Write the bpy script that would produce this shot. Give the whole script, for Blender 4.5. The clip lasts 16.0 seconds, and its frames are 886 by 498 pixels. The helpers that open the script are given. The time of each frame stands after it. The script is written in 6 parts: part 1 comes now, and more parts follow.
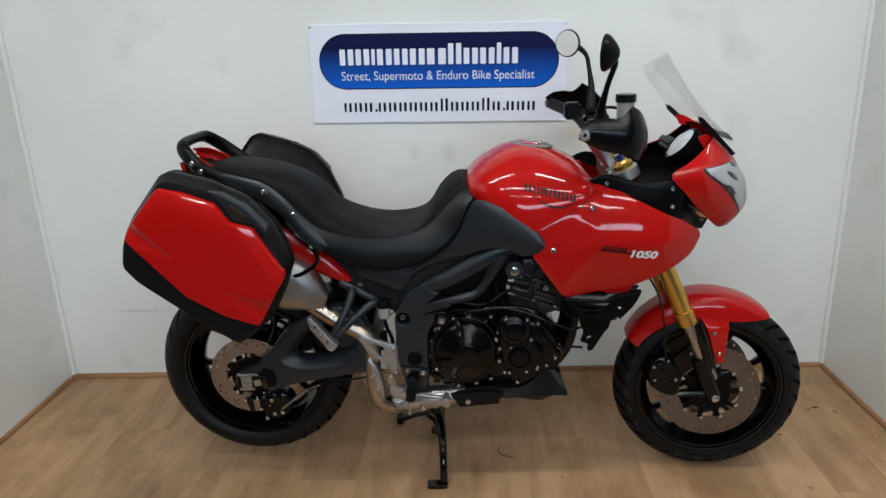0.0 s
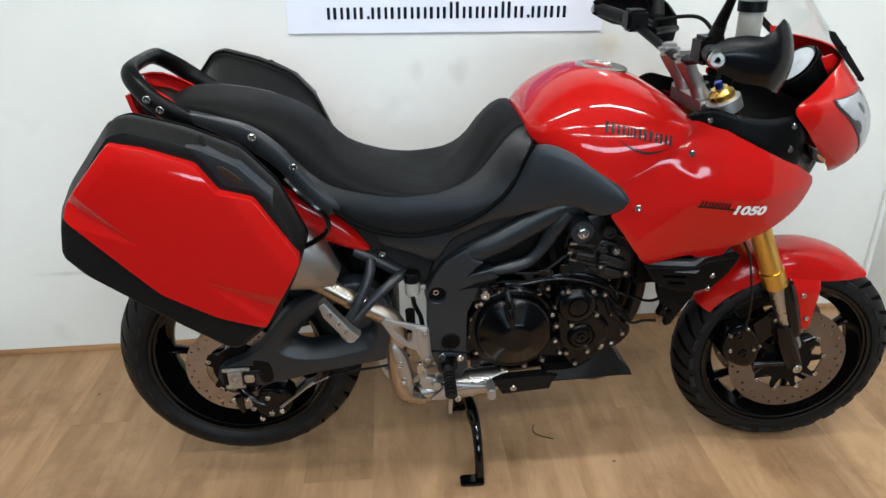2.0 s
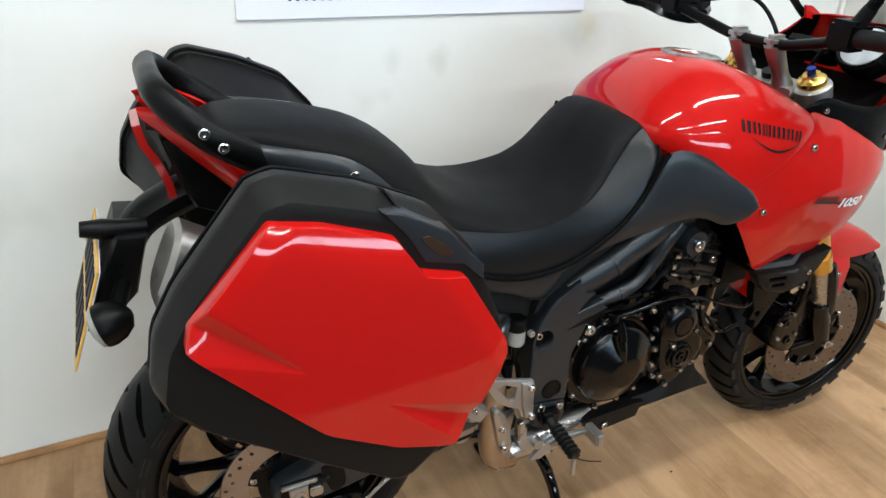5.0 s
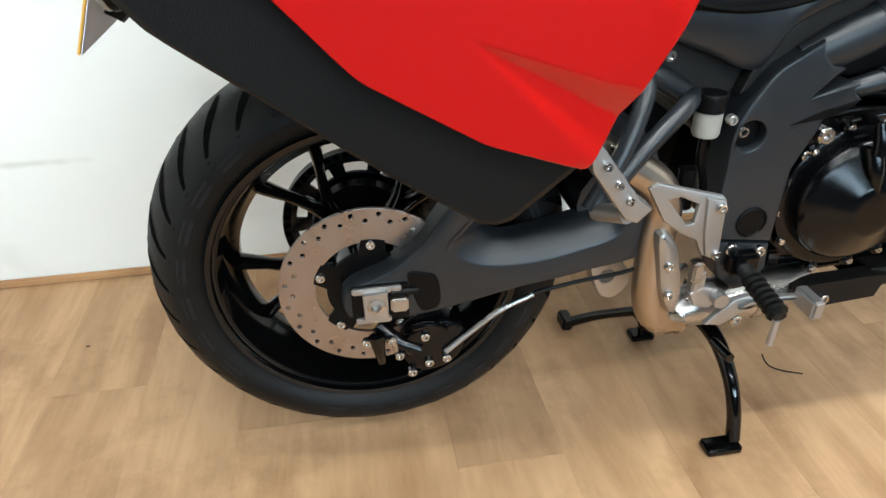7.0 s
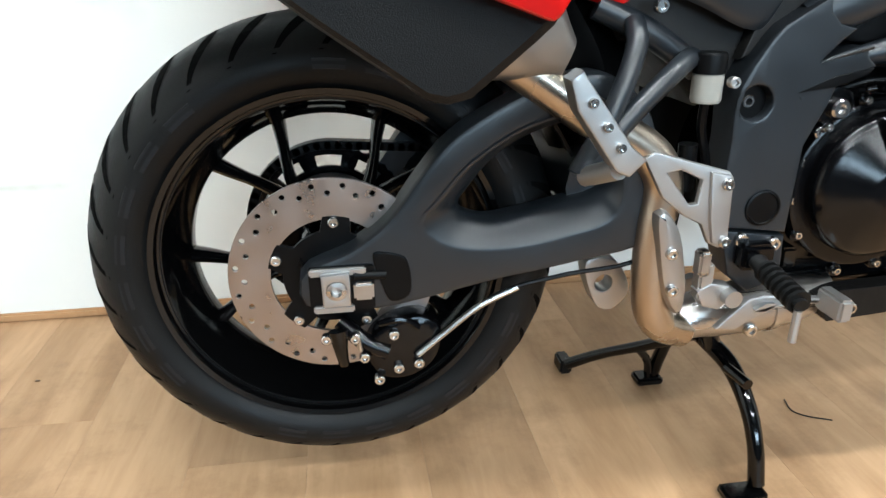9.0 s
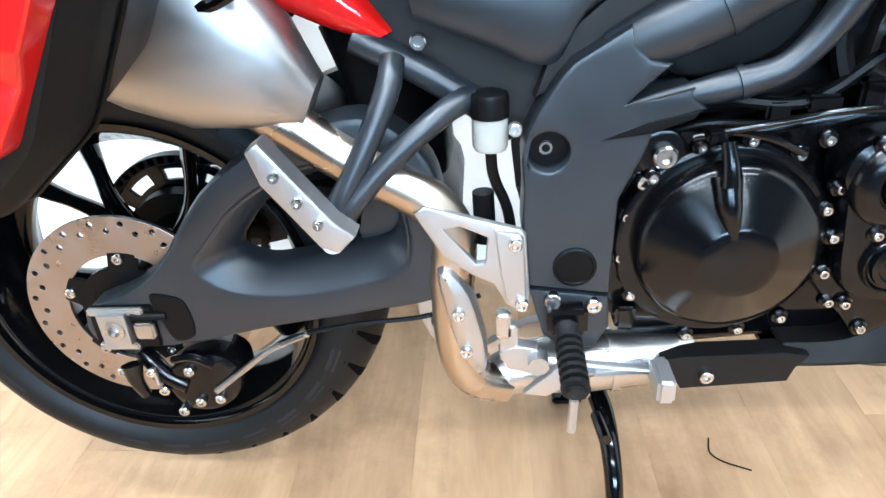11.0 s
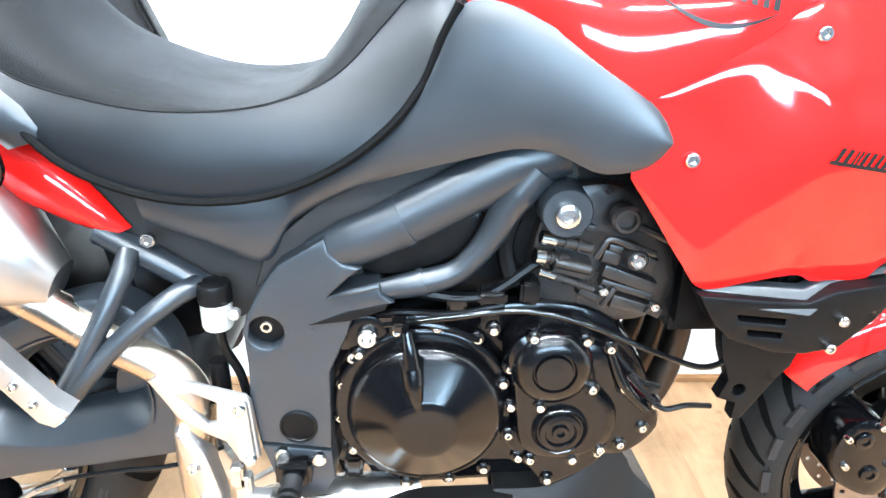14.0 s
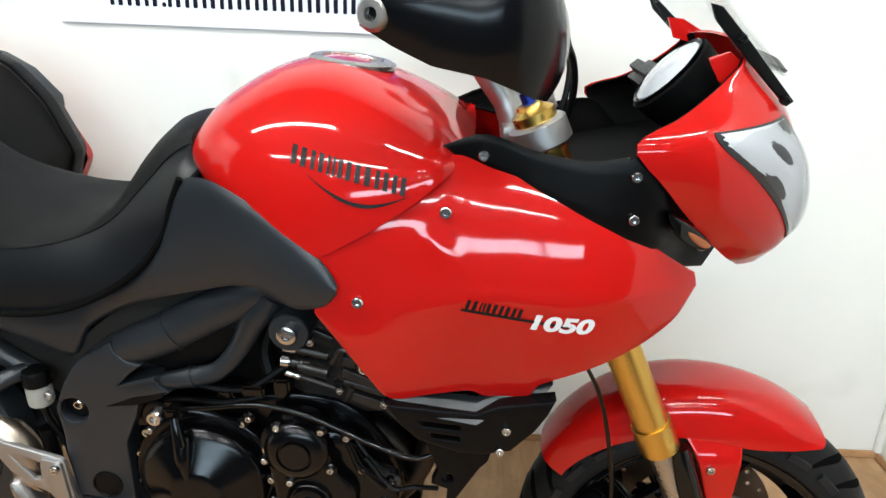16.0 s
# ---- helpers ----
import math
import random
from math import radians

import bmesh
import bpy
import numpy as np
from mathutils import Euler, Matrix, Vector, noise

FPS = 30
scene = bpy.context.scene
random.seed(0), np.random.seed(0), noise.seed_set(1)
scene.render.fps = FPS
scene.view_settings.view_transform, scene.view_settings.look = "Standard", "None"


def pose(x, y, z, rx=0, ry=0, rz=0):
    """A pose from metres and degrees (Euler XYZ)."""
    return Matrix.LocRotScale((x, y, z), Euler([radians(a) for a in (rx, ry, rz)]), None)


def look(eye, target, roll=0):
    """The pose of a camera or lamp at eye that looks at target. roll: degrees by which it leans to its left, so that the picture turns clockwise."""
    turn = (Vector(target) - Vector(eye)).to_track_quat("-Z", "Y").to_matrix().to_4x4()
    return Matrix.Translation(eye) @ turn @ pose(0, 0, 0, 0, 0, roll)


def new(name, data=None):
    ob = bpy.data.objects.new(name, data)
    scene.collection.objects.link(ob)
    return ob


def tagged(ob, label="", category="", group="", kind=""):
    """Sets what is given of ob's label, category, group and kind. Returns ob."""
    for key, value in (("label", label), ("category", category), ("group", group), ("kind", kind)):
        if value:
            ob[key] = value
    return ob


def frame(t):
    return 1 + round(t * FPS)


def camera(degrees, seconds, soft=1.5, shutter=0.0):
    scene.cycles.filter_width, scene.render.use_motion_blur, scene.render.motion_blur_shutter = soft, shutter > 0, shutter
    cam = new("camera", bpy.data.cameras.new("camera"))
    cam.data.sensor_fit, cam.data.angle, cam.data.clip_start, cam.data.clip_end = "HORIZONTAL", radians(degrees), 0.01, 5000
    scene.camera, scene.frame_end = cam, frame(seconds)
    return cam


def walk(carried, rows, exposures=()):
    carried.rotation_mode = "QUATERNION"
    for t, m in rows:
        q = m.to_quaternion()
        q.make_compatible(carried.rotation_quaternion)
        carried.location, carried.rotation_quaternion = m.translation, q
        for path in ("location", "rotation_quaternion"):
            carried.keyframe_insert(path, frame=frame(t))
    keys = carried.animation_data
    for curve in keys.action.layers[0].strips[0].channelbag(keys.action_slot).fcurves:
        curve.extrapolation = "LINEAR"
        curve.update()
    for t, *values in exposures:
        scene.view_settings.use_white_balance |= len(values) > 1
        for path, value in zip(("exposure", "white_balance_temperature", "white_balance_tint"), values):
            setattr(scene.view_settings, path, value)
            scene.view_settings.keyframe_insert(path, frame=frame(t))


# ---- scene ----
cam = camera(65.6, 16.0)
EXPOSURES = [(0, -0.85, 6550, 12), (1, -0.54, 6530, 11), (3, -0.2, 6480, 10), (5.5, -0.05, 6500, 9), (6.2, 0.22, 6400, 8), (7, 0.46, 6450, 8), (8.5, 0.62, 6500, 9), (9, 0.72, 6300, 8), (9.7, 1.08, 5750, 8), (11.8, 1.82, 5550, 8), (12.5, 2.0, 5550, 8), (13, 2.2, 5700, 6), (13.5, 2.48, 5800, 7), (14, 2.6, 5850, 8), (14.5, 2.25, 5850, 8), (15, 1.15, 6050, 8), (15.5, 0.47, 6400, 9), (16, 0.14, 6700, 10)]
PATH = [
    (0, (0.733, -2.12, 1.459), (0.648, -0.216, 0.853), -2.1),
    (0.5, (0.692, -2.077, 1.452), (0.636, -0.202, 0.758), -1.6),
    (1, (0.656, -1.902, 1.445), (0.664, -0.072, 0.637), -2.3),
    (1.5, (0.598, -1.735, 1.435), (0.625, 0.073, 0.581), -1.2),
    (2, (0.437, -1.623, 1.437), (0.553, 0.177, 0.572), -1.3),
    (2.5, (0.263, -1.512, 1.437), (0.486, 0.267, 0.552), -2.0),
    (3, (0.179, -1.38, 1.422), (0.432, 0.395, 0.536), -1.5),
    (3.2, (0.169, -1.315, 1.426), (0.442, 0.448, 0.521), -2.4),
    (5.3, (-0.186, -1.089, 1.408), (0.604, 0.481, 0.453), 2.1),
    (5.5, (-0.182, -1.077, 1.388), (0.575, 0.483, 0.39), 2.2),
    (6, (-0.141, -1.04, 1.295), (0.435, 0.548, 0.224), 3.6),
    (6.5, (-0.101, -0.982, 1.133), (0.314, 0.578, -0.047), 1.3),
    (7, (-0.033, -0.946, 0.967), (0.242, 0.739, -0.074), -0.9),
    (7.5, (-0.02, -0.923, 0.826), (0.197, 0.873, -0.025), -1.9),
    (8, (-0.02, -0.928, 0.773), (0.206, 0.914, 0.026), -0.8),
    (8.5, (-0.016, -0.927, 0.753), (0.218, 0.925, 0.036), -0.2),
    (9, (0.017, -0.933, 0.764), (0.288, 0.899, 0.011), -0.4),
    (9.5, (0.127, -0.941, 0.823), (0.408, 0.838, -0.047), -0.8),
    (9.7, (0.179, -0.935, 0.842), (0.443, 0.83, -0.059), -1.0),
    (11.8, (0.589, -0.789, 0.867), (0.279, 0.93, -0.108), -2.9),
    (12, (0.624, -0.799, 0.865), (0.31, 0.914, -0.119), -2.5),
    (12.5, (0.691, -0.806, 0.882), (0.444, 0.916, -0.103), -1.5),
    (13, (0.735, -0.795, 0.911), (0.572, 0.958, -0.037), -0.6),
    (13.5, (0.717, -0.815, 0.971), (0.619, 0.976, 0.087), 0.8),
    (14, (0.692, -0.886, 1.024), (0.771, 0.956, 0.25), 1.1),
    (14.5, (0.727, -0.949, 1.079), (0.904, 0.909, 0.362), 0.6),
    (15, (0.849, -0.989, 1.104), (1.012, 0.882, 0.416), 0.4),
    (15.5, (1.022, -1.003, 1.115), (1.097, 0.88, 0.443), 0.3),
    (16, (1.115, -1.008, 1.225), (1.011, 0.852, 0.498), 0.9),
]
walk(cam, [(t, look(eye, target, roll)) for t, eye, target, roll in PATH], EXPOSURES)

# ---------- world, light ----------
world = bpy.data.worlds.new("world")
scene.world = world
world.use_nodes = True
wn = world.node_tree.nodes
sky = wn.new("ShaderNodeTexSky")
sky.sky_type, sky.sun_disc, sky.sun_elevation, sky.sun_rotation = "NISHITA", False, radians(35), radians(200)
wn["Background"].inputs["Strength"].default_value = 0.1
world.node_tree.links.new(sky.outputs[0], wn["Background"].inputs[0])


def area_lamp(name, m, sx, sy, watts, color):
    data = bpy.data.lights.new(name, "AREA")
    data.shape, data.size, data.size_y, data.energy, data.color = "RECTANGLE", sx, sy, watts, color
    ob = new(name, data)
    ob.matrix_world = m
    return ob


# daylight in the shop window behind the camera, and three rows of strip lights under the ceiling
for wx in (-0.17, 1.32, 2.81):
    area_lamp("window_daylight", look((wx, -5.9, 1.75), (wx, 0, 1.25)), 1.42, 0.55, 42, (0.6, 0.82, 1.0))
STRIPS = [(lx, ly) for ly in (-0.7, -2.3, -4.0) for lx in (-0.2, 1.6)]
for lx, ly in STRIPS:
    area_lamp("strip_light_lamp", look((lx, ly, 2.745), (lx, ly, 0)), 1.4, 0.07, 33 if ly > -1 else 38, (0.92, 0.98, 1.0))


# ---------- materials ----------
def material(name, base, rough=0.5, metal=0.0, coat=0.0, grain=0.0, grain_scale=400.0, vary=0.0, vary_scale=6.0, rough_vary=0.0, stretch=(1, 1, 1), spec=0.5):
    m = bpy.data.materials.new(name)
    m.use_nodes = True
    nt = m.node_tree
    b = nt.nodes["Principled BSDF"]
    b.inputs["Base Color"].default_value = (*base, 1)
    b.inputs["Roughness"].default_value = rough
    b.inputs["Metallic"].default_value = metal
    b.inputs["Specular IOR Level"].default_value = spec
    if coat:
        b.inputs["Coat Weight"].default_value = coat
        b.inputs["Coat Roughness"].default_value = 0.06
    co = nt.nodes.new("ShaderNodeTexCoord")
    mp = nt.nodes.new("ShaderNodeMapping")
    mp.inputs["Scale"].default_value = stretch
    nt.links.new(co.outputs["Object"], mp.inputs["Vector"])
    if vary or rough_vary:
        n = nt.nodes.new("ShaderNodeTexNoise")
        n.inputs["Scale"].default_value, n.inputs["Detail"].default_value = vary_scale, 6
        nt.links.new(mp.outputs[0], n.inputs["Vector"])
        if vary:
            mix = nt.nodes.new("ShaderNodeMix")
            mix.data_type = "RGBA"
            mix.inputs[6].default_value = (*[c * (1 - vary) for c in base], 1)
            mix.inputs[7].default_value = (*[min(1, c * (1 + vary)) for c in base], 1)
            nt.links.new(n.outputs[0], mix.inputs[0])
            nt.links.new(mix.outputs[2], b.inputs["Base Color"])
        if rough_vary:
            r = nt.nodes.new("ShaderNodeMapRange")
            r.inputs[1].default_value, r.inputs[2].default_value = 0.3, 0.7
            r.inputs[3].default_value, r.inputs[4].default_value = max(0.02, rough - rough_vary), rough + rough_vary
            nt.links.new(n.outputs[0], r.inputs[0])
            nt.links.new(r.outputs[0], b.inputs["Roughness"])
    if grain:
        g = nt.nodes.new("ShaderNodeTexNoise")
        g.inputs["Scale"].default_value, g.inputs["Detail"].default_value = grain_scale, 3
        nt.links.new(mp.outputs[0], g.inputs["Vector"])
        bump = nt.nodes.new("ShaderNodeBump")
        bump.inputs["Strength"].default_value, bump.inputs["Distance"].default_value = grain, 0.001
        nt.links.new(g.outputs[0], bump.inputs["Height"])
        nt.links.new(bump.outputs[0], b.inputs["Normal"])
    return m


RED = material("red_paint", (0.42, 0.005, 0.0035), 0.45, coat=0.8, grain=0.02, grain_scale=900, vary=0.05, vary_scale=3, spec=0.05)
RED.node_tree.nodes["Principled BSDF"].inputs["Coat Roughness"].default_value = 0.06
BLACK = material("black_plastic", (0.002, 0.002, 0.0022), 0.34, spec=0.13, grain=0.25, grain_scale=1400, rough_vary=0.08, vary=0.2, vary_scale=20)
SATIN = material("satin_grey_black", (0.0125, 0.015, 0.018), 0.34, spec=0.44, grain=0.12, grain_scale=1600, rough_vary=0.06, vary=0.12, vary_scale=14)
CASE = material("case_plastic", (0.0065, 0.006, 0.0057), 0.4, spec=0.13, grain=0.5, grain_scale=1100, rough_vary=0.06, vary=0.15, vary_scale=12)
GLOSS = material("black_gloss", (0.0015, 0.0015, 0.0016), 0.1, spec=0.35, rough_vary=0.04, vary=0.1, grain=0.03, grain_scale=500)
ENGINE = material("engine_paint", (0.0015, 0.0015, 0.0018), 0.14, spec=0.27, grain=0.12, grain_scale=700, rough_vary=0.06, vary=0.2)
VINYL = material("seat_vinyl", (0.0045, 0.0045, 0.0045), 0.55, spec=0.12, grain=0.8, grain_scale=800, rough_vary=0.07, vary=0.15, vary_scale=9)
FLANK = material("smooth_vinyl", (0.0045, 0.0052, 0.0062), 0.33, spec=0.26, grain=0.25, grain_scale=1200, rough_vary=0.05, vary=0.15, vary_scale=9)
DEEP = material("matt_black_inside_and_gap_shade", (0.002, 0.002, 0.002), 0.6, spec=0.05, grain=0.2, grain_scale=900, vary=0.2)
RUBBER = material("tyre_rubber", (0.0065, 0.0065, 0.0065), 0.48, spec=0.16, grain=0.35, grain_scale=500, vary=0.3, vary_scale=18, rough_vary=0.1)
COVER = material("side_cover_plastic", (0.0125, 0.0118, 0.0112), 0.5, spec=0.2, grain=0.4, grain_scale=1200, rough_vary=0.06, vary=0.12, vary_scale=14)
HEADCAST = material("cast_head_metal", (0.012, 0.01, 0.009), 0.34, spec=0.45, grain=0.3, grain_scale=500, rough_vary=0.08, vary=0.25, vary_scale=30)
HEADER = material("dark_header_steel", (0.04, 0.033, 0.028), 0.4, 1.0, rough_vary=0.1, vary=0.25, vary_scale=9, grain=0.1)
GUARD = material("guard_plastic", (0.003, 0.0032, 0.004), 0.2, spec=0.22, rough_vary=0.05, vary=0.15, grain=0.06, grain_scale=500)
REFLECTOR = material("lamp_reflector", (0.7, 0.7, 0.71), 0.4, 0.3, vary=0.1, vary_scale=30, rough_vary=0.12)
SATIN_STEEL = material("satin_steel", (0.36, 0.345, 0.33), 0.42, 1.0, grain=0.1, grain_scale=300, rough_vary=0.05, vary=0.06, stretch=(1, 8, 8))
STEEL = material("brushed_steel", (0.45, 0.43, 0.41), 0.3, 1.0, grain=0.2, grain_scale=300, rough_vary=0.08, vary=0.1, stretch=(1, 8, 8))
DISC = material("disc_steel", (0.36, 0.315, 0.29), 0.34, 1.0, grain=0.3, grain_scale=700, rough_vary=0.1, vary=0.15, vary_scale=25)
FRONT_DISC = material("dull_disc_steel", (0.2, 0.165, 0.14), 0.4, 1.0, grain=0.3, grain_scale=700, rough_vary=0.1, vary=0.2, vary_scale=25)
ALU = material("cast_aluminium", (0.43, 0.42, 0.41), 0.45, 1.0, grain=0.3, grain_scale=600, rough_vary=0.08, vary=0.08)
BOLT = material("bolt_steel", (0.5, 0.49, 0.48), 0.22, 1.0, rough_vary=0.08, vary=0.1)
GOLD = material("gold_anodised", (0.72, 0.45, 0.11), 0.28, 1.0, grain=0.05, rough_vary=0.06, vary=0.06)
PIPE = material("heat_tinted_pipe", (0.42, 0.355, 0.29), 0.3, 1.0, rough_vary=0.1, vary=0.25, vary_scale=9, grain=0.1)
MIRROR = material("mirror_glass", (0.9, 0.9, 0.9), 0.01, 1.0)
RESERVOIR = material("milky_plastic", (0.27, 0.265, 0.24), 0.3, vary=0.12, vary_scale=40)
WHITE = material("white_sign", (0.75, 0.77, 0.86), 0.5, vary=0.02, vary_scale=2, rough_vary=0.05)
INK = material("dark_ink", (0.006, 0.007, 0.016), 0.5, spec=0.1)
DECAL = material("dark_decal", (0.008, 0.006, 0.006), 0.35, spec=0.2)
SILVERINK = material("silver_decal", (0.7, 0.7, 0.7), 0.3)
YELLOW = material("plate_yellow", (0.72, 0.42, 0.08), 0.4, vary=0.1, vary_scale=30)
REDLENS = material("red_lens", (0.35, 0.01, 0.008), 0.12, coat=0.6)
ORANGE = material("orange_lens", (0.25, 0.06, 0.012), 0.15, coat=0.6)
DIAL = material("dial_face", (0.42, 0.44, 0.46), 0.2, coat=0.6, vary=0.45, vary_scale=24)
BLUEINK = material("blue_anodised", (0.02, 0.05, 0.35), 0.25, 0.8)
BRONZE = material("bronze_badge", (0.1, 0.06, 0.035), 0.3, 0.8)


def glass(name, tint, rough=0.02):
    m = bpy.data.materials.new(name)
    m.use_nodes = True
    nt = m.node_tree
    out = nt.nodes["Material Output"]
    nt.nodes.remove(nt.nodes["Principled BSDF"])
    tr = nt.nodes.new("ShaderNodeBsdfTransparent")
    tr.inputs[0].default_value = (*tint, 1)
    gl = nt.nodes.new("ShaderNodeBsdfGlossy")
    gl.inputs["Roughness"].default_value = rough
    lw = nt.nodes.new("ShaderNodeLayerWeight")
    lw.inputs[0].default_value = 0.35
    fr = nt.nodes.new("ShaderNodeMapRange")
    fr.inputs[3].default_value, fr.inputs[4].default_value = 0.04, 0.4
    pw = nt.nodes.new("ShaderNodeMath")
    pw.operation = "POWER"
    pw.inputs[1].default_value = 2.5
    nt.links.new(lw.outputs["Facing"], pw.inputs[0])
    nt.links.new(pw.outputs[0], fr.inputs[0])
    mix = nt.nodes.new("ShaderNodeMixShader")
    nt.links.new(fr.outputs[0], mix.inputs[0])
    nt.links.new(tr.outputs[0], mix.inputs[1])
    nt.links.new(gl.outputs[0], mix.inputs[2])
    nt.links.new(mix.outputs[0], out.inputs[0])
    return m


SCREEN = glass("clear_screen", (0.97, 0.975, 0.97))
LENS = glass("lamp_lens", (0.9, 0.91, 0.92))


def blue_field():
    m = material("blue_sign_field", (0.01, 0.1, 0.5), 0.5, spec=0.1)
    nt = m.node_tree
    b = nt.nodes["Principled BSDF"]
    co = nt.nodes.new("ShaderNodeTexCoord")
    sep = nt.nodes.new("ShaderNodeSeparateXYZ")
    ramp = nt.nodes.new("ShaderNodeValToRGB")
    ramp.color_ramp.elements[0].position, ramp.color_ramp.elements[0].color = 0.0, (0.004, 0.11, 0.56, 1)
    ramp.color_ramp.elements[1].position, ramp.color_ramp.elements[1].color = 0.75, (0.004, 0.006, 0.05, 1)
    nt.links.new(co.outputs["Generated"], sep.inputs[0])
    nt.links.new(sep.outputs[2], ramp.inputs[0])
    nt.links.new(ramp.outputs[0], b.inputs["Base Color"])
    return m


BLUE = blue_field()


def wall_material():
    m = material("white_wall_board", (0.76, 0.75, 0.71), 0.42, grain=0.05, grain_scale=120, rough_vary=0.06)
    nt = m.node_tree
    b = nt.nodes["Principled BSDF"]
    co = nt.nodes.new("ShaderNodeTexCoord")
    a = nt.nodes.new("ShaderNodeTexNoise")
    a.inputs["Scale"].default_value, a.inputs["Detail"].default_value = 1.6, 5
    s = nt.nodes.new("ShaderNodeTexNoise")
    s.inputs["Scale"].default_value, s.inputs["Detail"].default_value = 3.1, 3
    nt.links.new(co.outputs["Object"], a.inputs["Vector"])
    nt.links.new(co.outputs["Object"], s.inputs["Vector"])
    ra = nt.nodes.new("ShaderNodeValToRGB")
    ra.color_ramp.elements[0].position, ra.color_ramp.elements[0].color = 0.3, (0.70, 0.71, 0.68, 1)
    ra.color_ramp.elements[1].position, ra.color_ramp.elements[1].color = 0.7, (0.77, 0.78, 0.75, 1)
    rs = nt.nodes.new("ShaderNodeValToRGB")
    rs.color_ramp.elements[0].position, rs.color_ramp.elements[0].color = 0.6, (1, 1, 1, 1)
    rs.color_ramp.elements[1].position, rs.color_ramp.elements[1].color = 0.76, (0.85, 0.85, 0.83, 1)
    mx = nt.nodes.new("ShaderNodeMix")
    mx.data_type, mx.blend_type = "RGBA", "MULTIPLY"
    mx.inputs[0].default_value = 1
    nt.links.new(a.outputs[0], ra.inputs[0])
    nt.links.new(s.outputs[0], rs.inputs[0])
    nt.links.new(ra.outputs[0], mx.inputs[6])
    nt.links.new(rs.outputs[0], mx.inputs[7])
    # old scuffs and one yellowed patch, each a soft ragged spot of its own
    rag = nt.nodes.new("ShaderNodeTexNoise")
    rag.inputs["Scale"].default_value, rag.inputs["Detail"].default_value = 22, 4
    nt.links.new(co.outputs["Object"], rag.inputs["Vector"])
    last = mx.outputs[2]
    for sx, sz, wx, wz, tint in STAINS:
        mp = nt.nodes.new("ShaderNodeMapping")
        mp.inputs["Location"].default_value = (-sx / wx, 0, -sz / wz)
        mp.inputs["Scale"].default_value = (1 / wx, 0, 1 / wz)
        ln = nt.nodes.new("ShaderNodeVectorMath")
        ln.operation = "LENGTH"
        add = nt.nodes.new("ShaderNodeMath")
        fall = nt.nodes.new("ShaderNodeMapRange")
        fall.interpolation_type = "SMOOTHSTEP"
        fall.inputs[1].default_value, fall.inputs[2].default_value = 1.6, 0.5
        mul = nt.nodes.new("ShaderNodeMix")
        mul.data_type, mul.blend_type = "RGBA", "MULTIPLY"
        mul.inputs[7].default_value = (*tint, 1)
        nt.links.new(co.outputs["Object"], mp.inputs["Vector"])
        nt.links.new(mp.outputs[0], ln.inputs[0])
        nt.links.new(ln.outputs["Value"], add.inputs[0])
        nt.links.new(rag.outputs[0], add.inputs[1])
        nt.links.new(add.outputs[0], fall.inputs[0])
        nt.links.new(fall.outputs[0], mul.inputs[0])
        nt.links.new(last, mul.inputs[6])
        last = mul.outputs[2]
    nt.links.new(last, b.inputs["Base Color"])
    return m


STAINS = [(0.51, 1.0, 0.035, 0.045, (0.9, 0.9, 0.88)), (0.65, 0.99, 0.04, 0.05, (0.87, 0.87, 0.85)), (1.145, 1.052, 0.06, 0.05, (0.93, 0.87, 0.76)), (-0.75, 0.322, 0.16, 0.012, (0.8, 0.8, 0.76)), (1.62, 0.72, 0.05, 0.02, (0.9, 0.88, 0.82))]
WALL = wall_material()
HALL = material("unseen_dark_wall", (0.04, 0.04, 0.043), 0.7, vary=0.08, vary_scale=2)
CEILING = material("ceiling_paint", (0.14, 0.14, 0.138), 0.8, vary=0.03, vary_scale=3)
DARK_FLOOR = material("unseen_dark_floor", (0.045, 0.045, 0.048), 0.9, grain=0.6, grain_scale=300, vary=0.15, vary_scale=5, spec=0.1)


